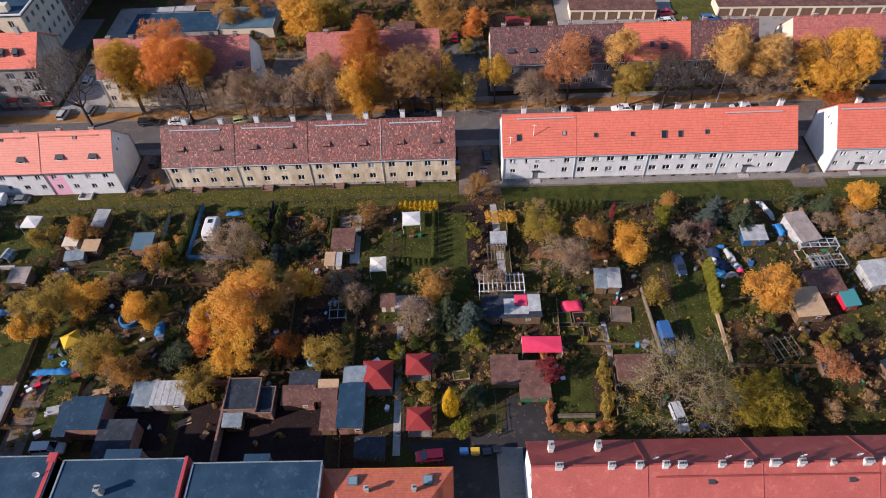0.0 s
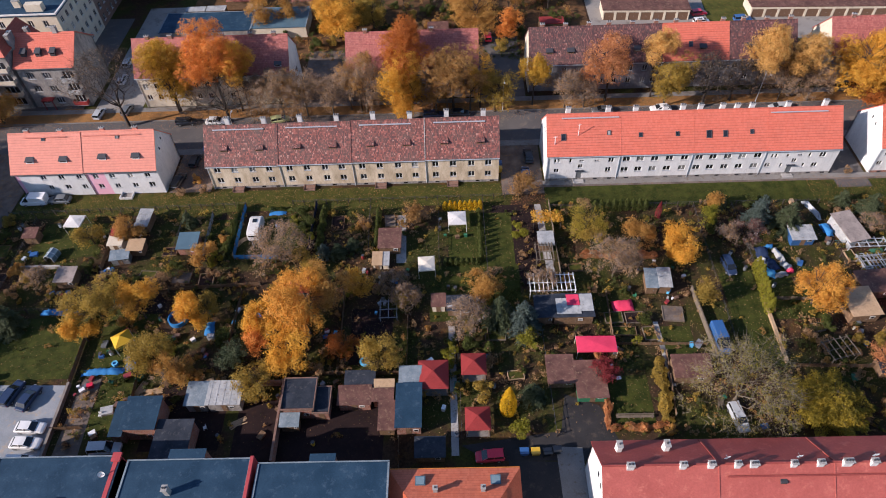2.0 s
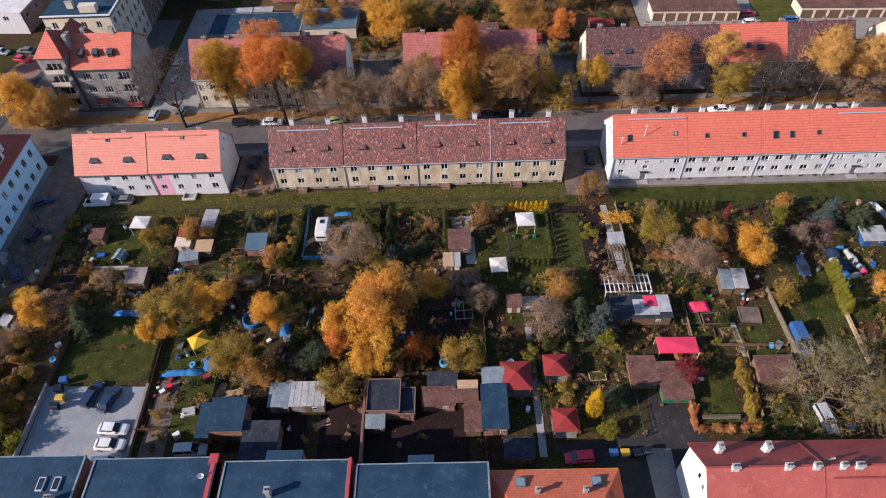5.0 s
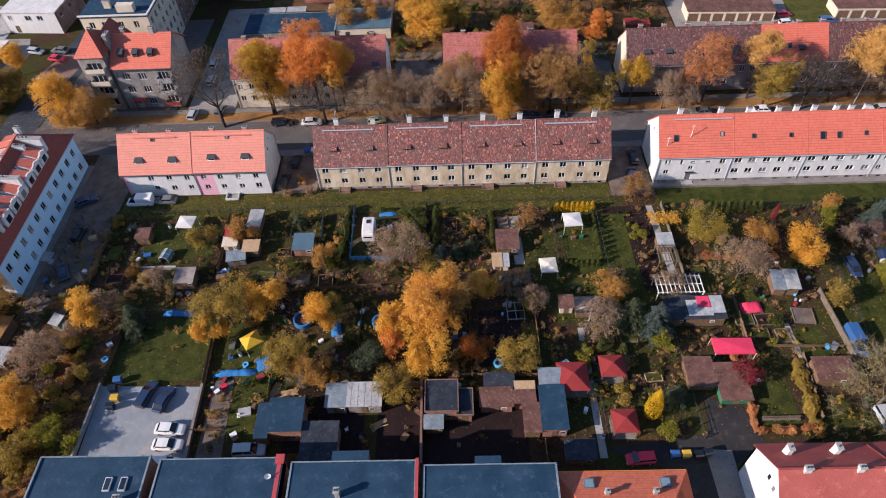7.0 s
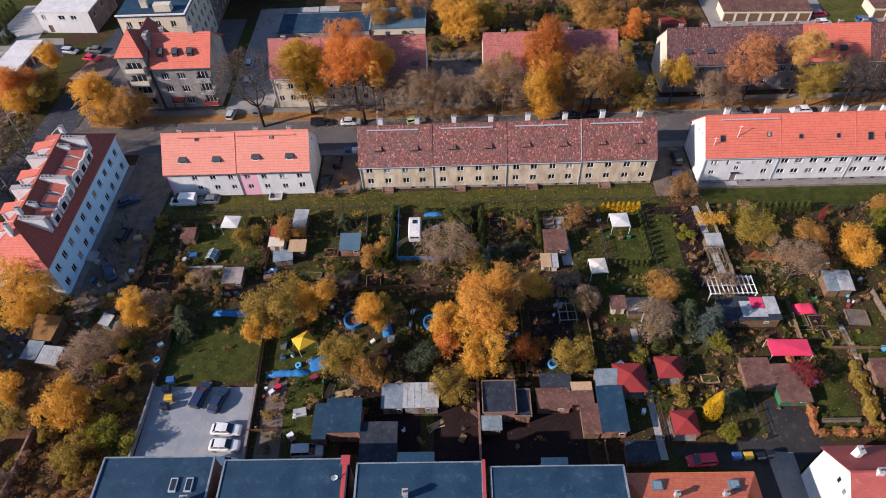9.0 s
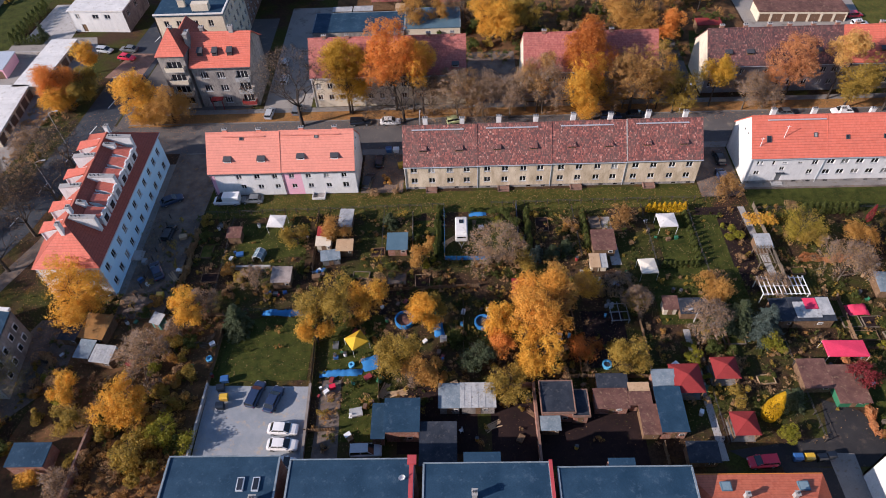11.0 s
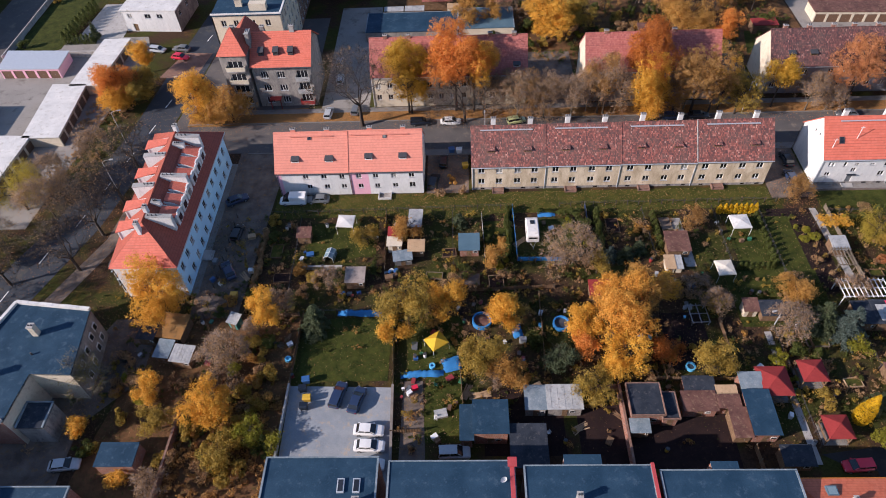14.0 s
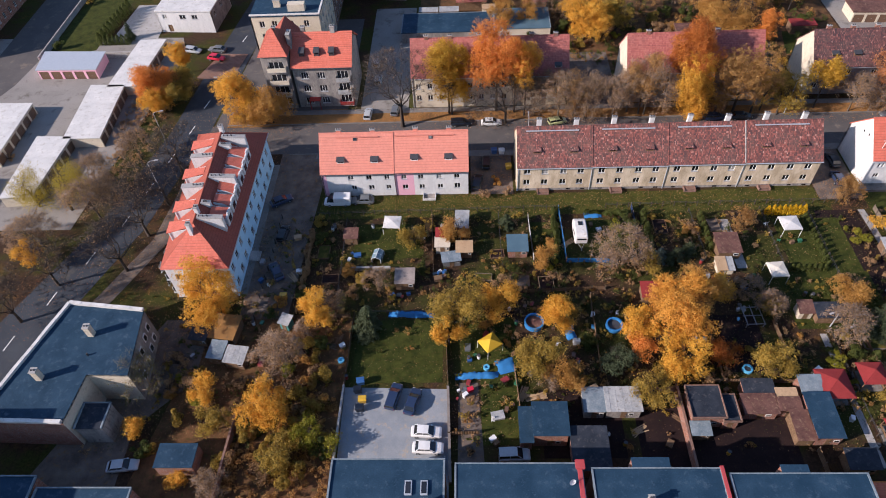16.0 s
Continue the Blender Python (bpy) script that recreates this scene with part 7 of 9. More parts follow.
def tarp(x, y, w, d, z, col, label, turn=0.0, folds=0.18, seed_=1):
    """A crumpled sheet lying over things."""
    rng = np.random.default_rng(seed_)
    n, k = max(6, int(w / 0.35)), max(5, int(d / 0.35))
    gx, gy = np.meshgrid(np.linspace(-w / 2, w / 2, n), np.linspace(-d / 2, d / 2, k), indexing="ij")
    hgt = z * np.clip(1.15 - np.maximum(np.abs(gx) / (w / 2), np.abs(gy) / (d / 2)) ** 3, 0.05, 1) + rng.uniform(-folds, folds, gx.shape) * 0.6
    v = np.stack([gx + rng.normal(size=gx.shape) * 0.07, gy + rng.normal(size=gx.shape) * 0.07, np.maximum(hgt, 0.06)], -1).reshape(-1, 3)
    f = np.array([[i * k + j, (i + 1) * k + j, (i + 1) * k + j + 1, i * k + j + 1] for i in range(n - 1) for j in range(k - 1)])
    ob = part("tarpaulin", np_mesh("tarpaulin", v, f), col, None, label)
    ob.matrix_world = pose(x, y, 0, 0, 0, turn)
    return tagged(ob, label, "tarpaulin", "loose tarpaulins")


tarp(-77.5, 66.5, 7.9, 1.1, 0.9, "cloth_tarp_blue", "long strip of crumpled blue tarpaulin", -2, 0.2, 1)
tarp(-66.6, 54.6, 6.8, 1.2, 0.7, "cloth_tarp_blue", "long bright blue tarpaulin over a pile", 3, 0.2, 2)
tarp(-61.9, 56.4, 2.8, 2.6, 0.3, "cloth_tarp_blue", "bright blue tarpaulin spread on the ground", 20, 0.1, 3)
tarp(-43.7, 89.6, 3.3, 1.5, 0.35, "cloth_tarp_blue", "blue tarpaulin over garden things", 0, 0.1, 4)
tarp(18.8, 65.3, 3.6, 2.2, 0.8, "cloth_pink", "crumpled red tarpaulin over a heap", 4, 0.2, 5)
tarp(58.0, 86.2, 0.45, 5.2, 1.2, "cloth_silver", "long pale grey tarpaulin leaning on a shed", 18, 0.2, 6)
tarp(58.9, 81.2, 1.3, 3.2, 1.0, "cloth_tarp_blue", "crumpled blue tarpaulin beside a shed", 10, 0.3, 7)
for i, (x, y, w_, d_, tn, c_, n_) in enumerate(((45.6, 76.2, 2.2, 2.6, -10, "cloth_navy", "dark blue"), (46.4, 73.4, 1.8, 2.8, 20, "cloth_navy", "dark blue"), (45.4, 71.4, 2.0, 1.6, -24, "cloth_sky_blue", "pale blue"), (48.2, 75.4, 1.0, 3.8, 12, "white_sheet", "whitish"), (48.8, 72.8, 1.2, 2.0, 30, "white_sheet", "whitish"), (47.2, 71.0, 2.4, 0.8, 12, "white_sheet", "whitish"), (45.0, 74.4, 0.9, 1.6, 40, "cloth_silver", "grey"), (47.2, 77.4, 1.4, 0.9, 0, "cloth_tarp_blue", "blue"), (49.0, 71.8, 1.2, 0.7, 8, "cloth_pink", "faded red"))):
    tarp(x, y, w_, d_, 0.9, c_, "%s sheet lying crumpled over a woodpile" % n_, tn, 0.3, 80 + i)
tarp(28.0, 54.4, 2.6, 1.0, 0.5, "cloth_tarp_blue", "small blue tarpaulin behind a shed", 4, 0.2, 11)
tarp(-51.0, 62.6, 1.6, 2.6, 0.6, "cloth_tarp_blue", "blue tarpaulin on garden things", 10, 0.2, 13)

# caravan
t = thing("caravan", "white touring caravan parked on a lawn", "caravan", -46.9, 84.4, 0.0, 90)
prof = [section(-2.6, 0.75, 1.5, 1.05, 0.1), section(-2.4, 0.5, 2.2, 1.12, 0.12), section(-1.6, 0.45, 2.55, 1.15, 0.14), section(1.5, 0.45, 2.55, 1.15, 0.14), section(2.3, 0.5, 2.2, 1.12, 0.12), section(2.7, 0.8, 1.4, 1.05, 0.1)]
part("body", loft(Build(), prof), "white_roof", t)
part("roof_window", Build().box(0.3, 1.2, -0.4, 0.4, 2.55, 2.66), "car_glass", t)
part("front_window", Build().box(-2.58, -2.46, -0.8, 0.8, 1.3, 1.9), "car_glass", t)
for s in (-1, 1):
    part("side_window", Build().box(-1.2, 0.2, s * 1.15 - 0.02, s * 1.15 + 0.02, 1.3, 1.9), "car_glass", t)
    wh = part("wheel", Build().tube((0.1, s * 0.9, 0.32), (0.1, s * 1.12, 0.32), 0.32, None, 12), "tyre", t)
part("drawbar", Build().bar((-2.6, 0.5, 0.5), (-3.7, 0, 0.5), 0.08).bar((-2.6, -0.5, 0.5), (-3.7, 0, 0.5), 0.08).box(-3.8, -3.6, -0.05, 0.05, 0.0, 0.55), "metal", t)


def pool(x, y, r, z, wall="cloth_tarp_blue", water="dark_metal", label="round blue above-ground pool half full of leaves"):
    t = thing("pool", label, "pool", x, y, 0, 0)
    b = Build()
    n = 24
    for i in range(n):
        a0, a1 = 2 * math.pi * i / n, 2 * math.pi * (i + 1) / n
        p = lambda q, a, h: (q * math.cos(a), q * math.sin(a), h)
        b.face(p(r, a0, 0), p(r, a1, 0), p(r, a1, z), p(r, a0, z)).face(p(r - 0.25, a0, z), p(r, a0, z), p(r, a1, z), p(r - 0.25, a1, z)).face(p(r - 0.25, a1, 0), p(r - 0.25, a0, 0), p(r - 0.25, a0, z), p(r - 0.25, a1, z))
    part("wall", b, wall, t)
    part("water", Build().prism([((r - 0.26) * math.cos(2 * math.pi * i / n), (r - 0.26) * math.sin(2 * math.pi * i / n)) for i in range(n)], 0.02, z * 0.45), water, t)
    return t


pool(-56.8, 64.5, 1.65, 0.9, water="rusty_felt")
pool(-43.6, 63.8, 1.4, 0.8, label="round blue pool beside a tree")
pool(-88.6, 57.6, 0.55, 0.35, "cloth_sky_blue", "cloth_sky_blue", "small bright blue plastic tub in the grass")
pool(-24.2, 55.4, 0.8, 0.5, "cloth_sky_blue", "dark_metal", "small pale blue round tub")
pool(-65.0, 56.0, 0.5, 0.5, "cloth_sky_blue", "cloth_tarp_blue", "small blue plastic barrel tub")

def raised_bed(x, y, w, d, turn, edge="wood", fill="soil"):
    """A bed of earth held by four boards, with a few plants."""
    t = thing("raised_bed", "raised garden bed edged with old boards", "garden bed", x, y, 0, turn, "garden beds")
    for q in ((-w / 2, w / 2, -d / 2, -d / 2 + 0.1), (-w / 2, w / 2, d / 2 - 0.1, d / 2), (-w / 2, -w / 2 + 0.1, -d / 2 + 0.1, d / 2 - 0.1), (w / 2 - 0.1, w / 2, -d / 2 + 0.1, d / 2 - 0.1)):
        part("board", Build().box(*q, 0, 0.34), edge, t)
    part("earth", Build().box(-w / 2 + 0.1, w / 2 - 0.1, -d / 2 + 0.1, d / 2 - 0.1, 0, 0.24), fill, t)


for x, y, w_, d_, tn, e_, f_ in ((16.9, 62.9, 3.0, 2.2, 2, "pale_bark", "lawn"), (20.4, 62.8, 3.2, 2.2, 2, "pale_bark", "soil"), (18.0, 60.2, 4.2, 1.8, -2, "wood", "lawn"), (22.2, 59.6, 2.0, 2.6, 4, "pale_bark", "meadow"), (26.8, 63.4, 3.4, 3.0, -6, "pale_bark", "dirt_yard"), (60.8, 75.0, 1.6, 2.6, 6, "pale_wood", "lawn"), (62.6, 73.6, 1.5, 3.4, 6, "gutter", "lawn"), (67.0, 73.6, 1.6, 3.4, 6, "pale_bark", "soil"),
                                 (-3.0, 59.6, 3.4, 1.4, 0, "pale_bark", "meadow"), (-0.2, 52.4, 2.6, 1.6, 4, "pale_wood", "meadow"), (-54.0, 73.0, 2.6, 3.0, 3, "pale_wood", "soil"), (-58.6, 73.6, 3.4, 2.6, 0, "wood", "dirt_yard"), (-62.4, 80.0, 2.6, 2.0, 5, "wood", "soil"), (-65.0, 74.6, 3.0, 1.6, -4, "pale_bark", "meadow"), (-31.6, 86.2, 2.4, 3.6, 0, "wood", "soil"), (-21.6, 86.4, 2.0, 3.0, 4, "pale_bark", "dirt_yard"),
                                 (-92.6, 74.6, 3.0, 2.0, 4, "wood", "soil"), (-94.6, 81.0, 2.2, 3.2, 0, "wood", "meadow"), (49.0, 60.0, 3.0, 1.6, 10, "pale_bark", "meadow"), (12.0, 73.8, 2.4, 1.6, 2, "wood", "meadow")):
    raised_bed(x, y, w_, d_, tn, e_, f_)
t = thing("garden_bench", "green painted box bench among garden frames", "bench", 65.6, 75.9, 0, 3)
part("seat", Build().box(-1.1, 1.1, -0.35, 0.35, 0.4, 0.5), "paint_green", t)
part("side", Build().box(-1.1, 1.1, -0.35, -0.3, 0.0, 0.4).box(-1.1, 1.1, 0.3, 0.35, 0.0, 0.4), "paint_green", t)

# greenhouse
t = thing("greenhouse", "small pale glazed greenhouse on a lawn", "greenhouse", -84.3, 79.4, 0, -12)
for sx in (-1, 1):
    for sy in (-1.3, 0, 1.3):
        part("frame_post", Build().box(sx * 1.0 - 0.03, sx * 1.0 + 0.03, sy - 0.03, sy + 0.03, 0, 1.5).bar((sx * 1.0, sy, 1.5), (0, sy, 2.0), 0.06), "white_frame", t)
    part("pane", Build().box(sx * 1.0 - 0.01, sx * 1.0 + 0.01, -1.3, 1.3, 0.05, 1.48), "pale_glass", t)
    part("roof_pane", Build().face((sx * 1.03, -1.32, 1.5), (sx * 1.03, 1.32, 1.5), (0, 1.32, 2.02), (0, -1.32, 2.02)).face((sx * 1.03, -1.32, 1.47), (0, -1.32, 1.99), (0, 1.32, 1.99), (sx * 1.03, 1.32, 1.47)), "pale_glass", t)
part("ridge_bar", Build().box(-0.04, 0.04, -1.35, 1.35, 2.0, 2.06), "white_frame", t)
t.scale = (0.85, 0.85, 0.8)


def pergola(x, y, w, d, z, n, label, mat="white_frame", turn=0.0):
    t = thing("pergola", label, "pergola", x, y, 0, turn)
    for sx in (-1, 1):
        for sy in (-1, 1):
            part("post", Build().box(sx * w / 2 - 0.06, sx * w / 2 + 0.06, sy * d / 2 - 0.06, sy * d / 2 + 0.06, 0, z), mat, t)
    for sy in (-1, 0, 1):
        part("beam", Build().box(-w / 2 - 0.2, w / 2 + 0.2, sy * d / 2 - 0.05, sy * d / 2 + 0.05, z, z + 0.12), mat, t)
    for i in range(n):
        xx = -w / 2 + w * i / (n - 1)
        part("rafter", Build().box(xx - 0.06, xx + 0.06, -d / 2 - 0.3, d / 2 + 0.3, z + 0.12, z + 0.24), mat, t)
    return t


pergola(7.1, 68.9, 7.6, 3.4, 2.3, 11, "white slatted pergola over a path")
pergola(6.6, 76.0, 3.0, 3.6, 2.1, 6, "weathered wooden pergola frame", "pale_bark")
pergola(50.4, 55.0, 4.4, 3.2, 1.9, 5, "collapsed wooden frame with loose poles", "pale_bark", 14)
pergola(64.0, 77.0, 6.6, 1.8, 1.3, 5, "pale metal frame over garden beds", "gutter")
pergola(64.4, 73.4, 5.8, 2.4, 0.7, 4, "low pale metal frame over garden beds", "gutter", 4)
pergola(63.0, 71.6, 3.0, 4.4, 1.3, 5, "dark metal frame over garden beds", "metal", 6)
pergola(-20.8, 65.1, 2.8, 3.4, 0.9, 3, "open metal frame on the dark terrace", "metal", 2)


def bin_(x, y, lid, turn=0.0, label=""):
    t = thing("waste_bin", label or "large wheeled waste bin with a coloured lid", "bin", x, y, 0.03, turn, "waste bins")
    st = [[(-0.5, -0.38, 0.12), (0.5, -0.38, 0.12), (0.5, 0.38, 0.12), (-0.5, 0.38, 0.12)], [(-0.62, -0.48, 1.1), (0.62, -0.48, 1.1), (0.62, 0.48, 1.1), (-0.62, 0.48, 1.1)]]
    part("body", loft(Build(), st), "paint_" + lid, t)
    part("lid", loft(Build(), [[(-0.66, -0.52, 1.1), (0.66, -0.52, 1.1), (0.66, 0.52, 1.1), (-0.66, 0.52, 1.1)], [(-0.6, -0.3, 1.32), (0.6, -0.3, 1.32), (0.6, 0.4, 1.32), (-0.6, 0.4, 1.32)]]), "paint_" + lid, t)
    for sx in (-1, 1):
        part("wheel", Build().tube((sx * 0.45, -0.3, 0.1), (sx * 0.53, -0.3, 0.1), 0.1, None, 8), "tyre", t)
    return t


for x, y, c in ((0.0, 39.6, "blue"), (1.6, 39.6, "yellow"), (3.3, 39.5, "black"), (4.7, 39.8, "black"), (-84.9, 53.4, "blue"), (-84.3, 50.2, "yellow"), (-85.2, 51.9, "black"), (-84.6, 48.8, "black"), (67.2, 100.6, "yellow"), (67.4, 102.6, "blue"), (-0.0, 99.6, "yellow"), (-0.0, 101.2, "blue"), (-59.2, 103.4, "yellow"), (-60.4, 108.2, "white"), (-62.0, 108.4, "blue"), (-100.2, 70.4, "yellow")):
    bin_(x, y, c, (7 * x) % 9, "%s wheeled waste bin by the yard" % c)


# ---- fences and walls ----
PICKET = {}


def fence(x0, y0, x1, y1, z=1.3, mat="wood", label="weathered wooden garden fence", solid=True, step=2.2, post="pale_bark"):
    L = math.hypot(x1 - x0, y1 - y0)
    t = thing("fence", label, "fence", x0, y0, 0, math.degrees(math.atan2(y1 - y0, x1 - x0)), "garden fences")
    n = max(1, round(L / step))
    w = L / n
    key = (round(w, 2), z, mat, solid)
    if key not in PICKET:
        b = Build()
        if solid:
            k = max(3, int(w / 0.2))
            pts = []
            for i in range(k + 1):
                pts.append((w * i / k, 0.03 if i % 2 else -0.03, z - 0.06 * ((i * 7) % 3)))
            n0 = len(b.v)
            b.v += [(x, y, 0.05) for x, y, q in pts] + pts
            b.f += [(n0 + i, n0 + i + 1, n0 + k + 2 + i, n0 + k + 1 + i) for i in range(k)]
        else:
            b.box(0, w, -0.015, 0.015, z - 0.08, z - 0.04)
        PICKET[key] = b.mesh("panel")
    pm = PICKET.setdefault(("post", z, post), Build().box(-0.06, 0.06, -0.06, 0.06, 0, z + 0.1).mesh("post"))
    for i in range(n + 1):
        part("post", pm, post, t).matrix_local = Matrix.Translation((w * i, 0, 0))
        if i < n:
            part("panel" if solid else "rail", PICKET[key], mat, t).matrix_local = Matrix.Translation((w * i, 0, 0))
            if not solid:
                part("rail", PICKET[key], mat, t).matrix_local = Matrix.Translation((w * i, 0, 0.3 - z * 0.5))
    return t


def wall_run(x0, y0, x1, y1, z, mat, label, thick=0.25):
    L = math.hypot(x1 - x0, y1 - y0)
    t = thing("garden_wall", label, "wall", x0, y0, 0, math.degrees(math.atan2(y1 - y0, x1 - x0)), "garden walls")
    part("wall", Build().box(0, L, -thick / 2, thick / 2, 0, z), mat, t)
    part("coping", Build().box(-0.03, L + 0.03, -thick / 2 - 0.05, thick / 2 + 0.05, z, z + 0.08), "brown_brick" if mat == "brick" else mat, t)
    return t


wall_run(-87.7, 35, -87.5, 52.7, 0.9, "concrete", "low concrete wall along the parking lot", 0.2)
wall_run(-70.6, 37.2, -71.1, 52.4, 0.8, "brown_brick", "low reddish wall between lot and gardens", 0.3)
wall_run(-89.6, 76.7, -81.8, 76.7, 0.8, "concrete", "low pale concrete garden wall")
wall_run(31.0, 68.4, 31.7, 54.6, 1.2, "pale_bark", "pale weathered wall along the garden track", 0.12)
wall_run(-36.3, 52, -36.2, 38.4, 2.0, "brick", "red brick yard wall")
wall_run(-45.0, 51.4, -36.4, 51.6, 1.4, "brick", "low brick wall behind the yard")
wall_run(-104.0, 28, -103.4, 48, 1.6, "brick", "brick wall along the shaded yard")
wall_run(42.6, 65, 42.3, 53.6, 0.5, "pale_wood", "low pale edging along the lawn", 0.4)
for row in (
    (-97, 90.4, -50.2, 91.4, 1.3, "dark_metal", "wire fence along the grass strip", False), (-41, 91.6, 5, 92.0, 1.3, "dark_metal", "wire fence along the grass strip", False), (9, 88.6, 60, 88.2, 1.3, "dark_metal", "wire fence along the grass strip", False),
    (-50.2, 91.2, -50.0, 78.2, 1.5, "cloth_tarp_blue", "fence hung with blue sheeting", True), (-50.0, 77.9, -41.6, 77.7, 1.3, "cloth_tarp_blue", "low fence hung with blue sheeting", True), (-36.4, 78, -36.2, 91.4, 1.5, "cloth_navy", "fence with dark blue sheeting", True),
    (-12.4, 90, -12.2, 74.8, 1.3, "dark_metal", "thin wire fence between garden plots", False), (-3.8, 91, -3.6, 72, 1.3, "dark_metal", "thin wire fence between garden plots", False), (-25.6, 90, -25.2, 78, 1.2, "dark_metal", "wire fence between garden plots", False),
    (-61.8, 90, -61.6, 77, 1.2, "dark_metal", "wire fence between garden plots", False), (-56.2, 89, -55.8, 78, 1.4, "white_sheet", "white slatted garden fence", True), (-74.6, 90, -74.0, 76, 1.2, "wood", "weathered wooden garden fence", True), (-91, 89, -90.6, 67, 1.2, "dark_metal", "wire fence between garden plots", False),
    (-87.5, 52.9, -87.3, 66.6, 1.2, "wood", "dark wooden fence along the lawn", True), (-71.1, 52.6, -71.8, 67, 1.2, "wood", "dark wooden fence along the lawn", True),
    (-86.4, 66.8, -72.2, 66.6, 1.3, "dark_metal", "wire fence across the lawn", False), (-71.6, 70, -60, 70.4, 1.1, "wood", "weathered wooden garden fence", True), (-60, 71, -44, 71.6, 1.1, "wood", "weathered wooden garden fence", True), (-46.8, 70, -47, 55, 1.2, "wood", "weathered wooden garden fence", True),
    (-28.6, 69, -28.4, 53, 1.2, "wood", "dark wooden garden fence", True), (-17.6, 72, -17.4, 54.6, 1.2, "wood", "dark wooden garden fence", True), (-9.2, 62.4, -8.9, 42, 1.0, "dark_metal", "wire fence along a garden path", False), (-4.4, 62.8, -3.8, 54, 1.0, "wood", "weathered wooden garden fence", True),
    (4.4, 72, 5.0, 42.2, 1.2, "dark_metal", "thin wire fence between garden plots", False), (9.2, 72, 9.0, 90, 1.2, "pale_bark", "grey picket fence by a path", True), (16.4, 68, 16.0, 57.6, 1.1, "wood", "weathered wooden garden fence", True), (12.8, 57.8, 30.8, 57.2, 0.9, "wood", "low wooden garden fence", True),
    (35.2, 53, 36.2, 88, 1.3, "dark_metal", "thin wire fence between garden plots", False), (43.0, 66, 43.4, 88, 1.3, "dark_metal", "thin wire fence between garden plots", False), (42.4, 66, 52, 65.6, 1.0, "pale_bark", "grey picket fence in a garden", True), (58.4, 77.6, 70, 77.2, 1.4, "cloth_teal", "green mesh fence round beds", False),
    (66.8, 77, 69.4, 62, 1.6, "dark_metal", "tall wire mesh fence in gardens", False), (59.0, 77, 58.2, 68, 1.6, "dark_metal", "tall wire mesh fence in gardens", False), (43, 53, 68, 52, 1.1, "wood", "weathered wooden garden fence", True), (23.0, 45, 24, 56, 1.0, "wood", "weathered wooden garden fence", True),
    (-60.6, 56, -60.0, 47.6, 1.1, "wood", "weathered wooden garden fence", True), (-100, 66, -88, 66.2, 1.2, "wood", "weathered wooden garden fence", True), (-28.2, 53.2, -18, 53.0, 1.2, "wood", "weathered wooden garden fence", True), (-104.6, 66, -104, 90, 1.2, "dark_metal", "wire fence beside the yard", False),
    (-35.6, 53.4, -29, 53.2, 1.2, "wood", "weathered wooden garden fence", True), (-18.2, 42, -18.0, 37.6, 1.4, "wood", "dark wooden yard fence", True), (-71, 44.6, -66.4, 44.8, 1.2, "wood", "weathered wooden garden fence", True),
):
    fence(row[0], row[1], row[2], row[3], row[4], row[5], row[6], row[7], post="pale_bark" if row[7] else "bark")


# ---- street lamps and poles ----
def lamp(x, y, z, turn):
    t = thing("street_lamp", "grey metal street lamp with a curved arm", "street lamp", x, y, 0, turn, "street lamps")
    part("pole", Build().tube((0, 0, 0), (0, 0, z), 0.11, 0.06, 8), "pole", t)
    part("arm", Build().tube((0, 0, z), (0.6, 0, z + 0.35), 0.05, None, 6).tube((0.6, 0, z + 0.35), (1.6, 0, z + 0.45), 0.045, None, 6), "pole", t)
    part("lamp_head", Build().box(1.5, 2.2, -0.14, 0.14, z + 0.38, z + 0.5), "pole", t)


for x, y, tn in ((-134.4, 113.9, 10), (-122.0, 126.5, 190), (-130.6, 98.0, 10), (-55.0, 109.0, 90), (2.0, 119.8, 270), (58.0, 119.8, 270), (-8.6, 63.4, 200)):
    lamp(x, y, 8.2 if y > 90 else 4.2, tn)


# ---- hedges, conifers and bushes ----
def spray(name, x, y, kind, label, pts, dirs, size, rng, slim=0.6, trunk=None, category="bush", group="garden bushes"):
    t = thing(name, label, category, x, y, 0, 0, group)
    v, f = leaf_cards(rng, pts, dirs, size, slim)
    part("crown" if category == "tree" else "foliage", np_mesh("foliage", v, f), "leaf_" + kind, t)
    if trunk:
        part("trunk", branch_mesh("trunk", trunk, 5), "bark", t)
    return t


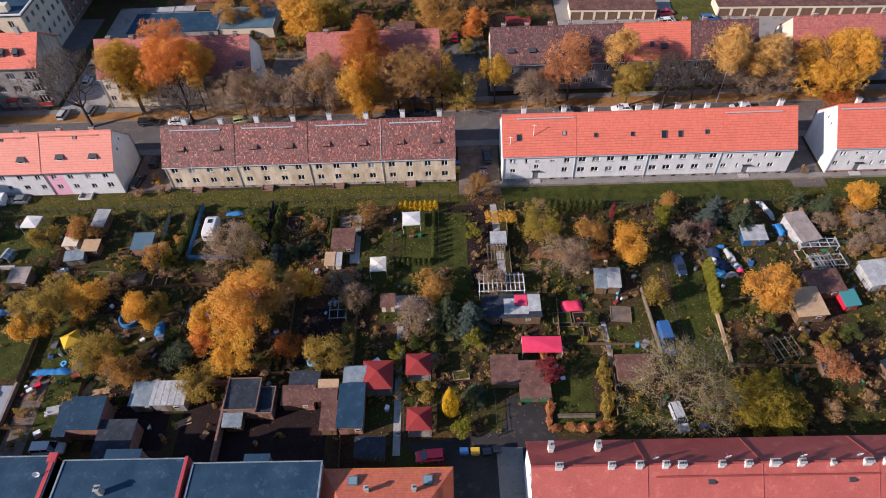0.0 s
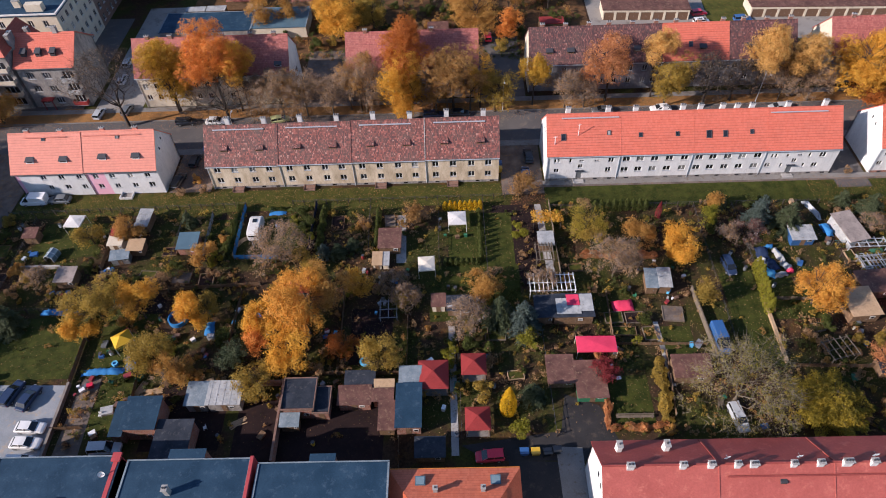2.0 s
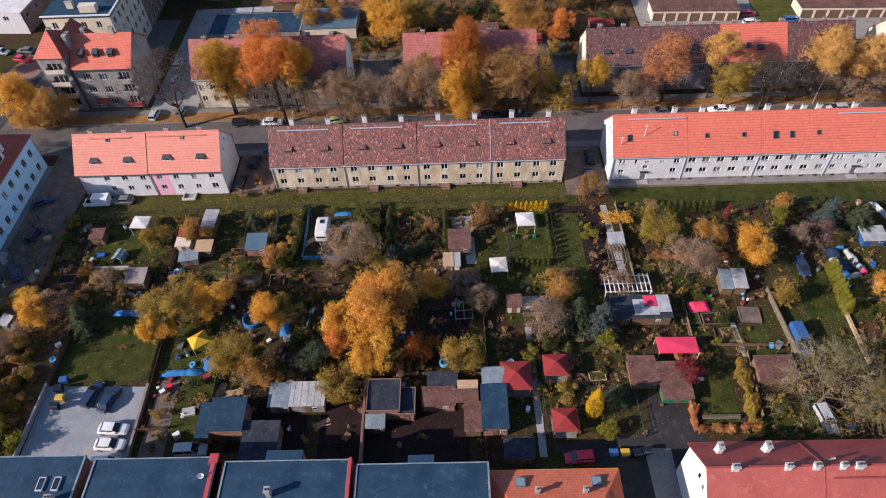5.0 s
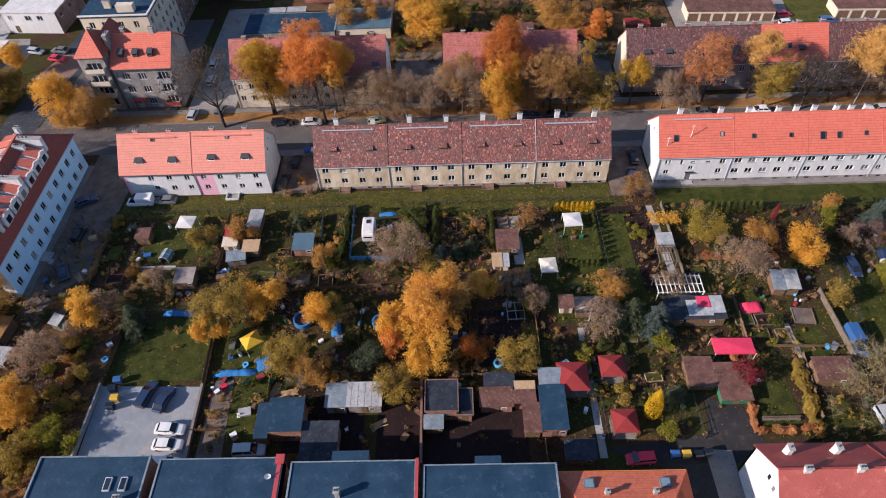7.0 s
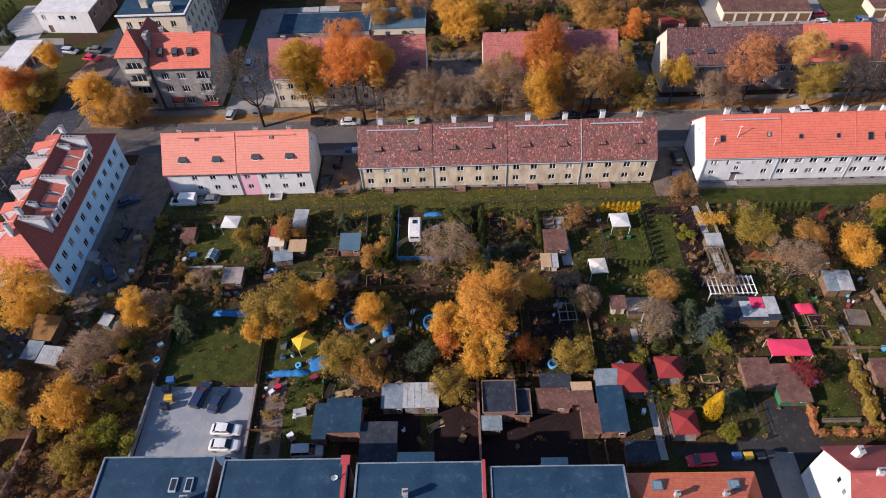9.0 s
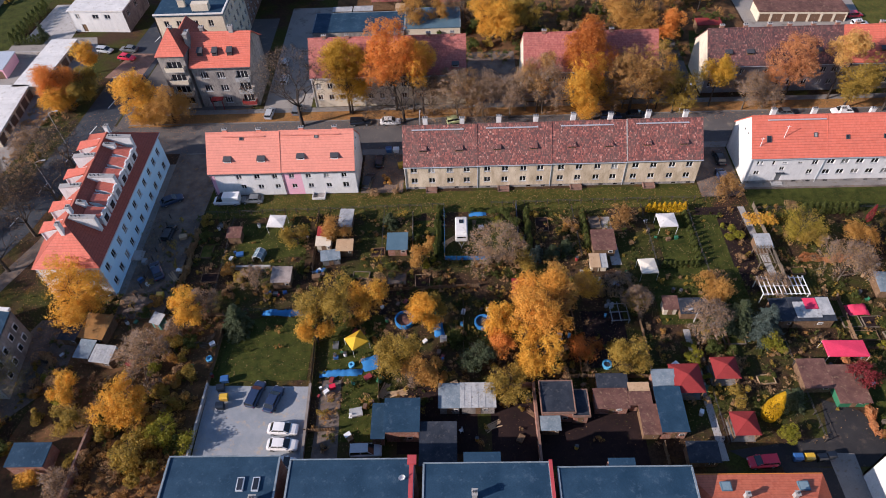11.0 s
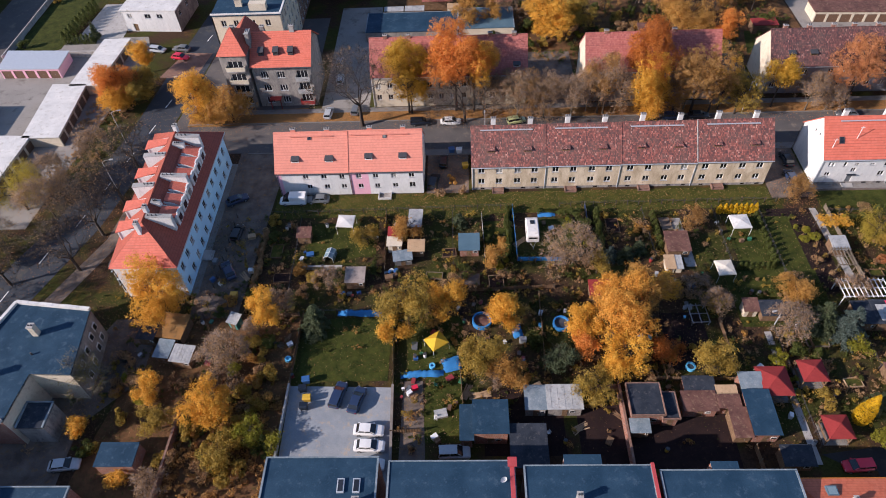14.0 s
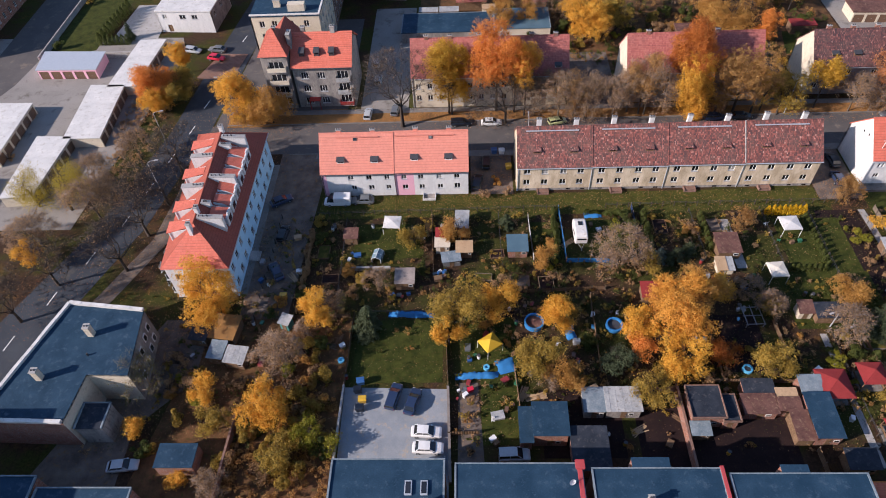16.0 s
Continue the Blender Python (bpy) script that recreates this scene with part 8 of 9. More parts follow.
def conifer(x, y, r, z, kind, label, seed_, lean=0.0):
    """A cone of drooping boughs in whorls round a straight stem."""
    rng = np.random.default_rng(seed_)
    pts, dirs, segs = [], [], [((0, 0, 0), (lean * z, 0, z), 0.05 + 0.02 * z, 0.03)]
    levels = int(z / 0.42)
    for i in range(levels):
        s = i / levels
        zz = 0.5 + (z - 0.5) * s
        rr = r * (1 - s) ** 0.85 + 0.12
        k = max(5, int(9 * (1 - s) + 4))
        for j in range(k):
            a = rng.uniform(0, 2 * math.pi)
            reach = rr * rng.uniform(0.75, 1.1)
            tip = np.array([math.cos(a) * reach + lean * zz, math.sin(a) * reach, zz - 0.28 * reach])
            root = np.array([lean * zz, 0, zz])
            segs.append((root, tip, 0.03, 0.008))
            m = max(3, int(reach / 0.16))
            for q in np.linspace(0.2, 1.0, m):
                for _ in range(8):
                    pts.append(root + (tip - root) * q + rng.normal(size=3) * np.array([0.13, 0.13, 0.08]))
                    dirs.append(np.array([math.cos(a) * 0.4, math.sin(a) * 0.4, 0.9]))
    return spray("conifer", x, y, kind, label, np.array(pts), np.array(dirs), 0.18, rng, 0.5, segs, "tree", "conifers")


for i, (x, y, r, z, k, lb) in enumerate(((1.6, 61.2, 3.6, 7.6, "blue_spruce", "blue-green spruce between garden plots"), (-2.2, 62.6, 3.4, 7.2, "spruce", "dark green spruce beside a blue spruce"), (46.5, 83.5, 2.8, 7.5, "blue_spruce", "silvery blue spruce with drooping boughs"),
                                         (51.4, 82.0, 3.6, 7.0, "spruce", "dark green pine-like conifer"), (64.2, 88.0, 1.6, 3.6, "spruce", "small dark green conifer by the strip"), (-85.0, 63.2, 2.8, 7.5, "spruce", "dark leaning spruce above a lawn"),
                                         (67.5, 84.5, 3.4, 6.0, "spruce", "dark broad conifer by the grass strip"), (2.0, 48.2, 2.2, 4.6, "spruce", "dark conifer beside a lawn"), (41.0, 88.0, 1.6, 3.6, "spruce", "small dark green conifer"), (-30.6, 78.0, 1.6, 3.6, "spruce", "low dark conifer in a plot"),
                                         (-28.0, 79.6, 1.5, 3.2, "spruce", "low dark conifer in a plot"), (-33.4, 78.4, 1.4, 3.0, "blue_spruce", "low bluish conifer in a plot"), (-157, 158, 1.2, 5, "spruce", "slim dark conifer behind the garages"), (-60.5, 87.0, 1.5, 3.4, "spruce", "small dark green conifer"))):
    conifer(x, y, r, z, k, lb, 500 + i, 0.12 if i == 5 else 0.0)


def larch(x, y, r, z, label, seed_):
    """A broad larch: long level boughs in tiers, each carrying feathery hanging sprays."""
    rng = np.random.default_rng(seed_)
    pts, dirs, segs = [], [], [((0, 0, 0), (0, 0, z), 0.24, 0.04)]
    for i in range(62):
        s = i / 62
        zz, a = 1.0 + (z - 1.2) * s, i * 2.4 + rng.uniform(-0.4, 0.4)
        reach = r * (1 - s) ** 0.7 * rng.uniform(0.75, 1.08) + 0.3
        out, side = np.array([math.cos(a), math.sin(a), 0.0]), np.array([-math.sin(a), math.cos(a), 0.0])
        tip = out * reach + np.array([0, 0, zz + 0.12 * reach])
        root = np.array([0, 0, zz])
        segs.append((root, tip, 0.05, 0.012))
        for q in np.linspace(0.18, 1.0, int(reach * 5)):
            c = root + (tip - root) * q
            wide = 0.16 * reach * (1.15 - q) + 0.12
            for g in (-1, 1):
                n = 13
                t = rng.uniform(0, 1, n)[:, None]
                pts.append(c + side * g * wide * t * 2 + out * 0.35 * t + np.array([0, 0, -0.35]) * t * t + rng.normal(size=(n, 3)) * 0.07)
                dirs.append(np.tile(out * 0.3 + side * g * 0.3 + np.array([0, 0, 0.9]), (n, 1)))
    return spray("larch", x, y, "larch", label, np.concatenate(pts), np.concatenate(dirs), 0.15, rng, 0.45, segs, "tree", "conifers")


larch(44.6, 45.4, 6.6, 6.2, "broad yellow-green larch turning gold in autumn", 540)


def column(x, y, r, z, kind, label, seed_, category="bush", group="columnar conifers"):
    """A dense upright shrub, pointed at the top."""
    rng = np.random.default_rng(seed_)
    n = int(180 * r * z * 2.2)
    s = rng.uniform(0, 1, n)
    a = rng.uniform(0, 2 * math.pi, n)
    prof = r * np.where(s < 0.25, 0.72 + 0.28 * np.sqrt(s / 0.25), 1 - 0.94 * (np.maximum(s - 0.25, 0) / 0.75) ** 1.7) * rng.uniform(0.8, 1.06, n)
    p = np.stack([np.cos(a) * prof, np.sin(a) * prof, 0.1 + s * z], 1)
    d = np.stack([np.cos(a), np.sin(a), np.full(n, 0.35)], 1)
    return spray("thuja", x, y, kind, label, p, d, 0.14, rng, 0.5, [((0, 0, 0), (0, 0, z * 0.8), 0.06, 0.02)], category, group)


sd = 700
for x, y, r, z, k, lb in ((-1.9, 46.2, 1.25, 7.4, "yellow", "bright yellow columnar conifer"), (-10.6, 54.2, 0.7, 2.2, "lime", "small green upright shrub"), (-4.2, 57.2, 0.8, 2.4, "green", "small green upright shrub"), (29.0, 85.6, 0.55, 4.2, "crimson", "slim dark red upright shrub"), (9.8, 85.0, 0.7, 3.4, "lime", "slim yellow-green upright shrub")):
    sd += 1
    column(x, y, r, z, k, lb, sd)
for i in range(9):
    column(43.3 - 0.1 * i, 72.6 - 1.15 * i, 0.75, 3.4 + 0.3 * (i % 3), "lime", "tall yellow-green columnar hedge conifer", 720 + i)
for i in range(9):
    column(17.5 + 1.2 * i, 88.0, 0.75, 2.7 + 0.2 * (i % 2), "green", "green columnar hedge conifer by the strip", 740 + i)
for i in range(8):
    column(-11.0 + 0.95 * i, 89.2, 0.6, 2.2 + 0.2 * (i % 2), "yellow", "yellow columnar hedge conifer by a canopy", 760 + i)
for i in range(7):
    column(-11.0 + 0.95 * i, 75.4, 0.5, 1.7, "green", "low green columnar conifer in a row", 780 + i)
for i in range(10):
    column(-4.6, 76.0 + 1.3 * i, 0.5, 1.8, "green", "low green columnar conifer in a row", 800 + i)
for i in range(9):
    column(-34.6 + 0.15 * (i % 3), 79.6 + 1.2 * i, 0.65, 2.3, "green", "dark green columnar hedge conifer", 820 + i)
for i in range(7):
    column(-23.8, 80.6 + 1.3 * i, 0.6, 2.0, "green", "dark green columnar hedge conifer", 840 + i)
for i in range(10):
    column(-164.3 + 0.2 * i, 155.6 + 1.9 * i, 1.0, 3.6, "green", "dark conifer in a row beside a lawn", 860 + i)
for i in range(6):
    column(-157.0 - 1.2 * i, 155.6, 0.8, 2.8, "green", "dark conifer in a row beside the office", 880 + i)


def hedge(x0, y0, x1, y1, w, z, kind, label, seed_):
    rng = np.random.default_rng(seed_)
    L = math.hypot(x1 - x0, y1 - y0)
    n = int(L * (w + 2 * z) * 110)
    u = rng.uniform(0, 1, (n, 3))
    side = rng.integers(0, 3, n)
    yy = np.where(side == 0, -w / 2, np.where(side == 1, w / 2, (u[:, 1] - 0.5) * w)) + rng.normal(size=n) * 0.1
    zz = np.where(side == 2, z, u[:, 2] * z) + rng.normal(size=n) * 0.09
    swell = 0.72 + 0.2 * np.sin(u[:, 0] * L * 1.3 + seed_) + 0.18 * np.sin(u[:, 0] * L * 3.1 + 2 * seed_)
    yy, zz = yy * swell + 0.25 * np.sin(u[:, 0] * L * 0.9), zz * swell
    t = math.atan2(y1 - y0, x1 - x0)
    p = np.stack([math.cos(t) * u[:, 0] * L - math.sin(t) * yy, math.sin(t) * u[:, 0] * L + math.cos(t) * yy, np.maximum(zz, 0.06)], 1)
    d = np.stack([-math.sin(t) * np.sign(yy), math.cos(t) * np.sign(yy), np.where(side == 2, 1.0, 0.3)], 1)
    return spray("hedge", x0, y0, kind, label, p, d, 0.17, rng, 0.6, None, "hedge", "garden hedges")


for i, row in enumerate(((13.0, 56, 13.0, 43.0, 0.9, 1.1, "copper", "low brown autumn hedge round a lawn"), (13.0, 43.0, 21.6, 43.6, 1.0, 0.9, "copper", "low brown autumn hedge by the lane"), (21.6, 43.8, 22.6, 55, 1.8, 1.5, "olive", "brown and yellow autumn hedge"), (-51.4, 78.4, -51.2, 90.4, 1.0, 1.7, "green", "tall clipped green hedge"),
                         (13.2, 76.6, 27, 76.4, 1.5, 0.7, "copper", "low reddish-brown autumn hedge"), (-45.4, 89.8, -37, 90, 0.7, 1.0, "green", "low green hedge behind a lawn"), (-97.5, 86, -97, 67, 0.9, 1.3, "thin", "brown hedge beside the yard"))):
    hedge(*row, 900 + i)
spray_rng = np.random.default_rng(77)
pp = np.stack([spray_rng.uniform(-2.9, 2.9, 900), spray_rng.uniform(-1.4, 1.4, 900), 2.75 + 0.25 * spray_rng.normal(size=900)], 1)
spray("climber", 7.9, 84.1, "golden", "golden climbing plant on a garden pergola", pp, np.tile([0, 0, 1.0], (900, 1)), 0.2, spray_rng, 0.6, [((-2.5, -1, 0), (-2.5, -1, 2.6), 0.06, 0.05), ((2.5, -1, 0), (2.5, -1, 2.6), 0.06, 0.05), ((-2.5, 1, 0), (-2.5, 1, 2.6), 0.06, 0.05), ((2.5, 1, 0), (2.5, 1, 2.6), 0.06, 0.05)])

BUSH = {"green": "dark green leafy garden bush", "olive": "olive green garden bush turning yellow", "amber": "brown-orange autumn bush in a garden", "thin": "twiggy brown bush losing its leaves", "lime": "yellow-green bush in a garden", "golden": "golden autumn bush in a garden", "rust": "rust red autumn bush in a garden"}
CLEAR = [(-88, -70, 33, 67), (-50, -36.4, 79, 91), (-89, -77, 79.6, 88.4), (-60, -20, 37, 47.5), (31.6, 42.2, 53.5, 76), (-12, -3.5, 74.5, 89), (-12, 4.2, 38, 42), (4, 90, 36.5, 41.6), (14, 20.5, 44, 52), (24, 30.5, 55, 66), (-3.6, 1.6, 74, 88), (6, 8.6, 71, 90), (4.5, 13, 41, 49), (-66, -60.6, 41, 47), (-122, -104, 28, 47), (-125, -104, 72, 92), (-150, -127, 36, 92), (-141, -118, 36, 66), (-17, -4, 42.2, 46), (-27, -19, 62, 68)]
SPOTS = [(o.matrix_world.translation.x, o.matrix_world.translation.y, 2.6 if o.name.startswith("shed") else 1.7) for o in scene.collection.objects if o.name.split(".")[0] in ("shed", "gazebo", "canopy", "caravan", "pool", "greenhouse", "tarpaulin", "car", "van")]


def free(x, y, r):
    return not any(a - r * 0.4 < x < c + r * 0.4 and b - r * 0.4 < y < d + r * 0.4 for a, c, b, d in CLEAR) and all((x - u) ** 2 + (y - v) ** 2 > (w + r * 0.7) ** 2 for u, v, w in SPOTS)


def bush(x, y, r, kind, seed_, sit=0.6):
    rng = np.random.default_rng(seed_)
    n = int((150 if kind == "thin" else 330) * r * r + 90)
    p, d = crown_points(rng, (0, 0, r * sit), r, n, 7, 0.7, 0.3)
    p[:, 2] = np.maximum(p[:, 2], 0.06)
    twigs = []
    for k in range(9 if kind != "thin" else 26):
        a, q = rng.uniform(0, 2 * math.pi), rng.uniform(0.4, 1.0) * r
        twigs.append(((0, 0, 0), (math.cos(a) * q * 0.7, math.sin(a) * q * 0.7, r * sit + q * 0.6), 0.03, 0.01))
    return spray("bush", x, y, kind, BUSH[kind], p, d, 0.155, rng, 0.6, twigs)


rb = np.random.default_rng(4242)
kinds = ["green", "olive", "amber", "thin", "lime", "golden", "rust"]
made = 0
while made < 300:
    x, y, r = rb.uniform(-128, 88), rb.uniform(42, 89.5), 0.7 + 1.7 * rb.uniform() ** 1.6
    if x < -122 and y > 60:
        continue
    made += 1
    k = kinds[rb.choice(7, p=(0.3, 0.22, 0.14, 0.28, 0.06, 0.0, 0.0))]
    if free(x, y, r):
        bush(x, y, r, k, 5000 + made)
for i in range(70):
    x, y, r = rb.uniform(-125, 85), rb.uniform(44, 88), rb.uniform(1.7, 2.7)
    if free(x, y, r) and not (x < -118 and y > 60):
        tree(("thin", "olive", "thin", "amber", "thin")[i % 5], x, y, r * 1.15, r, 5800 + i, "small garden trees")
for i, (x, y, r, k) in enumerate(((4.0, 92.5, 2.6, "thin"), (-64, 95.2, 1.6, "thin"), (-62, 99, 1.5, "amber"), (-59.6, 96.2, 1.3, "thin"), (68.5, 96.5, 1.2, "thin"), (-112, 47, 2.0, "olive"), (-101, 44, 2.2, "olive"), (-103, 41, 1.8, "thin"), (-98, 38, 2.2, "thin"), (-94, 37, 2.0, "olive"), (-92, 49, 2.0, "olive"), (-100, 52, 2.4, "thin"), (-95, 60, 2.4, "olive"),
                                  (-92, 55, 1.8, "thin"), (-113, 54, 1.6, "lime"), (70, 75, 1.8, "thin"), (74, 74, 1.9, "amber"), (73, 62, 2.2, "olive"), (62, 58, 2.4, "green"), (58, 57, 2.2, "olive"), (50, 48, 1.6, "thin"), (54, 45, 2.2, "thin"), (66, 45, 2.0, "olive"), (72, 47, 2.0, "olive"), (60, 46, 2.0, "thin"), (-37.4, 85.6, 2.2, "green"), (-38.6, 88.0, 2.0, "green"), (-36.9, 82.4, 2.0, "lime"), (-38.9, 83.0, 1.8, "green"), (-39.8, 86.0, 1.6, "lime"), (-0.3, 42.6, 2.3, "lime"), (-5.6, 49.3, 2.2, "olive"), (-9.2, 52.6, 0.9, "lime"))):
    bush(x, y, r, k, 6000 + i)
for i in range(34):
    x, y, r = rb.uniform(-117, -89), rb.uniform(36, 62), rb.uniform(1.2, 2.5)
    if all((x - u) ** 2 + (y - v) ** 2 > (w + r * 0.7) ** 2 for u, v, w in SPOTS):
        bush(x, y, r, ("olive", "thin", "green", "amber", "olive", "lime")[i % 6], 6050 + i)
for i in range(20):
    x, y = rb.uniform(-205, -128), rb.uniform(60, 200)
    if -146 < x and y > 70 or -166 < x < -140 and 90 < y < 156:
        continue
    bush(x, y, rb.uniform(1.2, 2.4), kinds[rb.integers(0, 5)], 6100 + i)
for i in range(46):
    x, y = rb.uniform(-60, 24), rb.uniform(142, 170)
    if y < 152 and x < -44 or 18 < x and y > 145:
        continue
    bush(x, y, rb.uniform(1.4, 2.8), kinds[rb.choice(5, p=(0.4, 0.25, 0.15, 0.15, 0.05))], 6200 + i)
for i in range(14):
    x = rb.uniform(-70, 28)
    tree(("thin", "olive", "golden", "amber")[int(rb.integers(0, 4))], x, rb.uniform(156, 170), 5, rb.uniform(3, 5), 6400 + i, "far trees")


# ---- low growth that covers the plots ----
def undergrowth(name, n, kind, label, seed_, low=0.35, high=1.1, field=(-126, 88, 42, 89.5)):
    """Many small clumps of leaves and stems, too many to count, all over the gardens."""
    rng = np.random.default_rng(seed_)
    P, D = [], []
    while len(P) < n:
        x, y, r = rng.uniform(field[0], field[1]), rng.uniform(field[2], field[3]), rng.uniform(low, high)
        if -88 < x < -70 and y < 53.5:
            continue
        if not free(x, y, r) or (x < -118 and y > 60):
            if rng.uniform() > 0.06:
                continue
        k = int(80 * r * r + 34)
        p, d = crown_points(rng, (x, y, r * 0.55), r, k, 5, 0.75, 0.25)
        p[:, 2] = np.maximum(p[:, 2], 0.05)
        P.append(p)
        D.append(d)
    v, f = leaf_cards(rng, np.concatenate(P), np.concatenate(D), 0.125)
    return tagged(part(name, np_mesh(name, v, f), "leaf_" + kind), label, "undergrowth", kind="stuff")


undergrowth("green_undergrowth", 900, "green", "low green perennials and weeds in the plots", 31)
undergrowth("brown_undergrowth", 760, "thin", "low brown withered plants in the plots", 32)
undergrowth("olive_undergrowth", 620, "olive", "low olive green plants in the plots", 33)
undergrowth("umber_undergrowth", 330, "umber", "low orange-brown plants in the plots", 34)
undergrowth("thicket_undergrowth", 260, "umber", "brown shrubs and brambles under the trees", 35, 0.5, 1.3, (-104, -88.5, 28, 50))
undergrowth("far_undergrowth", 300, "green", "dark shrubs in the far gardens", 36, 0.6, 1.8, (-60, 24, 140, 170))
undergrowth("far_brown_undergrowth", 170, "umber", "brown shrubs in the far gardens", 37, 0.6, 1.8, (-60, 24, 140, 170))
undergrowth("verge_undergrowth", 200, "thin", "dry shrubs along the road verge", 38, 0.4, 1.2, (-147, -137, 96, 134))


# ---- small garden clutter ----
def crate(x, y, s, h_, col, turn, label):
    t = thing("crate", label, "crate", x, y, 0, turn, "garden clutter")
    part("box", Build().box(-s / 2, s / 2, -s * 0.35, s * 0.35, 0, h_), col, t)
    part("lid", Build().box(-s / 2 - 0.03, s / 2 + 0.03, -s * 0.35 - 0.03, s * 0.35 + 0.03, h_, h_ + 0.05), col, t)


def barrel(x, y, col, label):
    t = thing("barrel", label, "barrel", x, y, 0, 0, "garden clutter")
    part("drum", Build().tube((0, 0, 0), (0, 0, 0.45), 0.27, 0.31, 12).tube((0, 0, 0.45), (0, 0, 0.9), 0.31, 0.27, 12), col, t)
    part("rim", Build().tube((0, 0, 0.9), (0, 0, 0.94), 0.29, None, 12), "dark_metal", t)


def boards(x, y, n, L, turn, mat, label):
    t = thing("board_pile", label, "boards", x, y, 0, turn, "garden clutter")
    for i in range(n):
        part("board", Build().box(-L / 2, L / 2, -0.08, 0.08, 0, 0.04, pose(rb.normal() * 0.15, (i % 5) * 0.19 - 0.4 + rb.normal() * 0.04, 0.02 + 0.05 * (i // 5), 0, 0, rb.normal() * 7)), mat, t)


def seat(x, y, turn, col):
    t = thing("garden_chair", "light plastic garden chair on the grass", "chair", x, y, 0, turn, "garden chairs")
    part("seat", Build().box(-0.25, 0.25, -0.25, 0.25, 0.4, 0.45), col, t)
    part("backrest", Build().box(-0.25, 0.25, 0.2, 0.26, 0.45, 0.9), col, t)
    for sx in (-0.22, 0.22):
        for sy in (-0.22, 0.22):
            part("leg", Build().box(sx - 0.02, sx + 0.02, sy - 0.02, sy + 0.02, 0, 0.4), col, t)


sheds = [(x, y, w) for x, y, w in SPOTS if 40 < y < 90 and not (-88 < x < -70 and y < 54)]
cols = ("paint_blue", "paint_white", "paint_grey", "paint_sky_blue", "paint_brown", "paint_crimson", "white_sheet", "paint_white", "wood", "pale_wood", "metal", "paint_green")
names = ("blue", "white", "grey", "light blue", "brown", "dark red", "whitish", "white", "wooden", "pale wooden", "metal", "green")
for i in range(190):
    sx, sy, sw = sheds[rb.integers(0, len(sheds))]
    a = rb.uniform(0, 2 * math.pi)
    x, y = sx + math.cos(a) * (sw + rb.uniform(0.8, 2.6)), sy + math.sin(a) * (sw + rb.uniform(0.8, 2.6))
    if not (-122 < x < 80 and 42 < y < 89) or any((x - u) ** 2 + (y - v) ** 2 < (w + 0.4) ** 2 for u, v, w in SPOTS):
        continue
    k = int(rb.integers(0, 12))
    pick = rb.integers(0, 5)
    if pick <= 1:
        crate(x, y, rb.uniform(0.6, 1.4), rb.uniform(0.3, 0.8), cols[k], rb.uniform(0, 90), "%s box lying beside garden sheds" % names[k])
    elif pick == 2:
        barrel(x, y, cols[k], "%s rain barrel beside a shed" % names[k])
    elif pick == 3:
        boards(x, y, int(rb.integers(4, 11)), rb.uniform(1.4, 3.0), rb.uniform(0, 180), ("wood", "pale_wood", "pale_bark")[k % 3], "loose pile of old boards on the ground")
    else:
        seat(x, y, rb.uniform(0, 360), ("paint_white", "paint_green", "paint_white", "paint_brown")[k % 4])
for cx, cy, n_ in ((-23.6, 73.4, 9), (-21.0, 71.6, 7), (-22.6, 66.4, 8), (-79.4, 70.4, 8), (-72.6, 76.0, 7), (15.4, 52.6, 5), (27.4, 66.6, 8), (17.6, 57.0, 6), (-106.0, 60.4, 6), (-68.0, 51.4, 8), (-49.8, 57.6, 7), (56.6, 60.2, 7), (65.8, 69.4, 7), (-89.0, 80.6, 4), (-5.6, 63.4, 6), (-30.2, 61.0, 6), (-57.4, 67.6, 5)):
    for _ in range(n_ * 2 // 3):
        k = int(rb.integers(0, 8))
        crate(cx + rb.normal() * 1.2, cy + rb.normal() * 0.9, rb.uniform(0.35, 0.85), rb.uniform(0.2, 0.6), cols[k], rb.uniform(0, 90), "small %s box in a heap of garden clutter" % names[k])
barrel(-45.2, 43.0, "paint_yellow", "small yellow barrel in a bare yard")
barrel(-30.8, 41.6, "paint_yellow", "small yellow barrel in a bare yard")
boards(-57.6, 50.9, 16, 3.2, 12, "pale_wood", "large heap of pale broken boards")
boards(-59.6, 51.4, 12, 2.6, 60, "pale_wood", "heap of pale broken boards")
boards(-67.4, 50.6, 6, 1.8, 30, "wood", "old boards beside the parking wall")
crate(-63.5, 47.6, 1.9, 0.5, "white_sheet", 12, "white sheet-metal box standing on bare earth")
crate(-50.2, 60.6, 1.1, 0.9, "white_sheet", 0, "white box standing in a garden")
crate(-67.6, 52.0, 0.9, 0.7, "paint_red", 20, "red box beside the parking wall")
crate(-68.4, 51.0, 0.8, 0.9, "paint_white", 40, "white box beside the parking wall")
t = thing("bench", "long pale wooden bench on a lawn", "bench", 16.9, 44.9, 0, 0)
part("seat", Build().box(-2.8, 2.8, -0.2, 0.2, 0.42, 0.48), "pale_bark", t)
part("backrest", Build().box(-2.8, 2.8, 0.22, 0.28, 0.55, 0.9), "pale_bark", t)
for x in (-2.6, -0.9, 0.9, 2.6):
    part("leg", Build().box(x - 0.06, x + 0.06, -0.2, 0.28, 0, 0.42), "pale_bark", t)


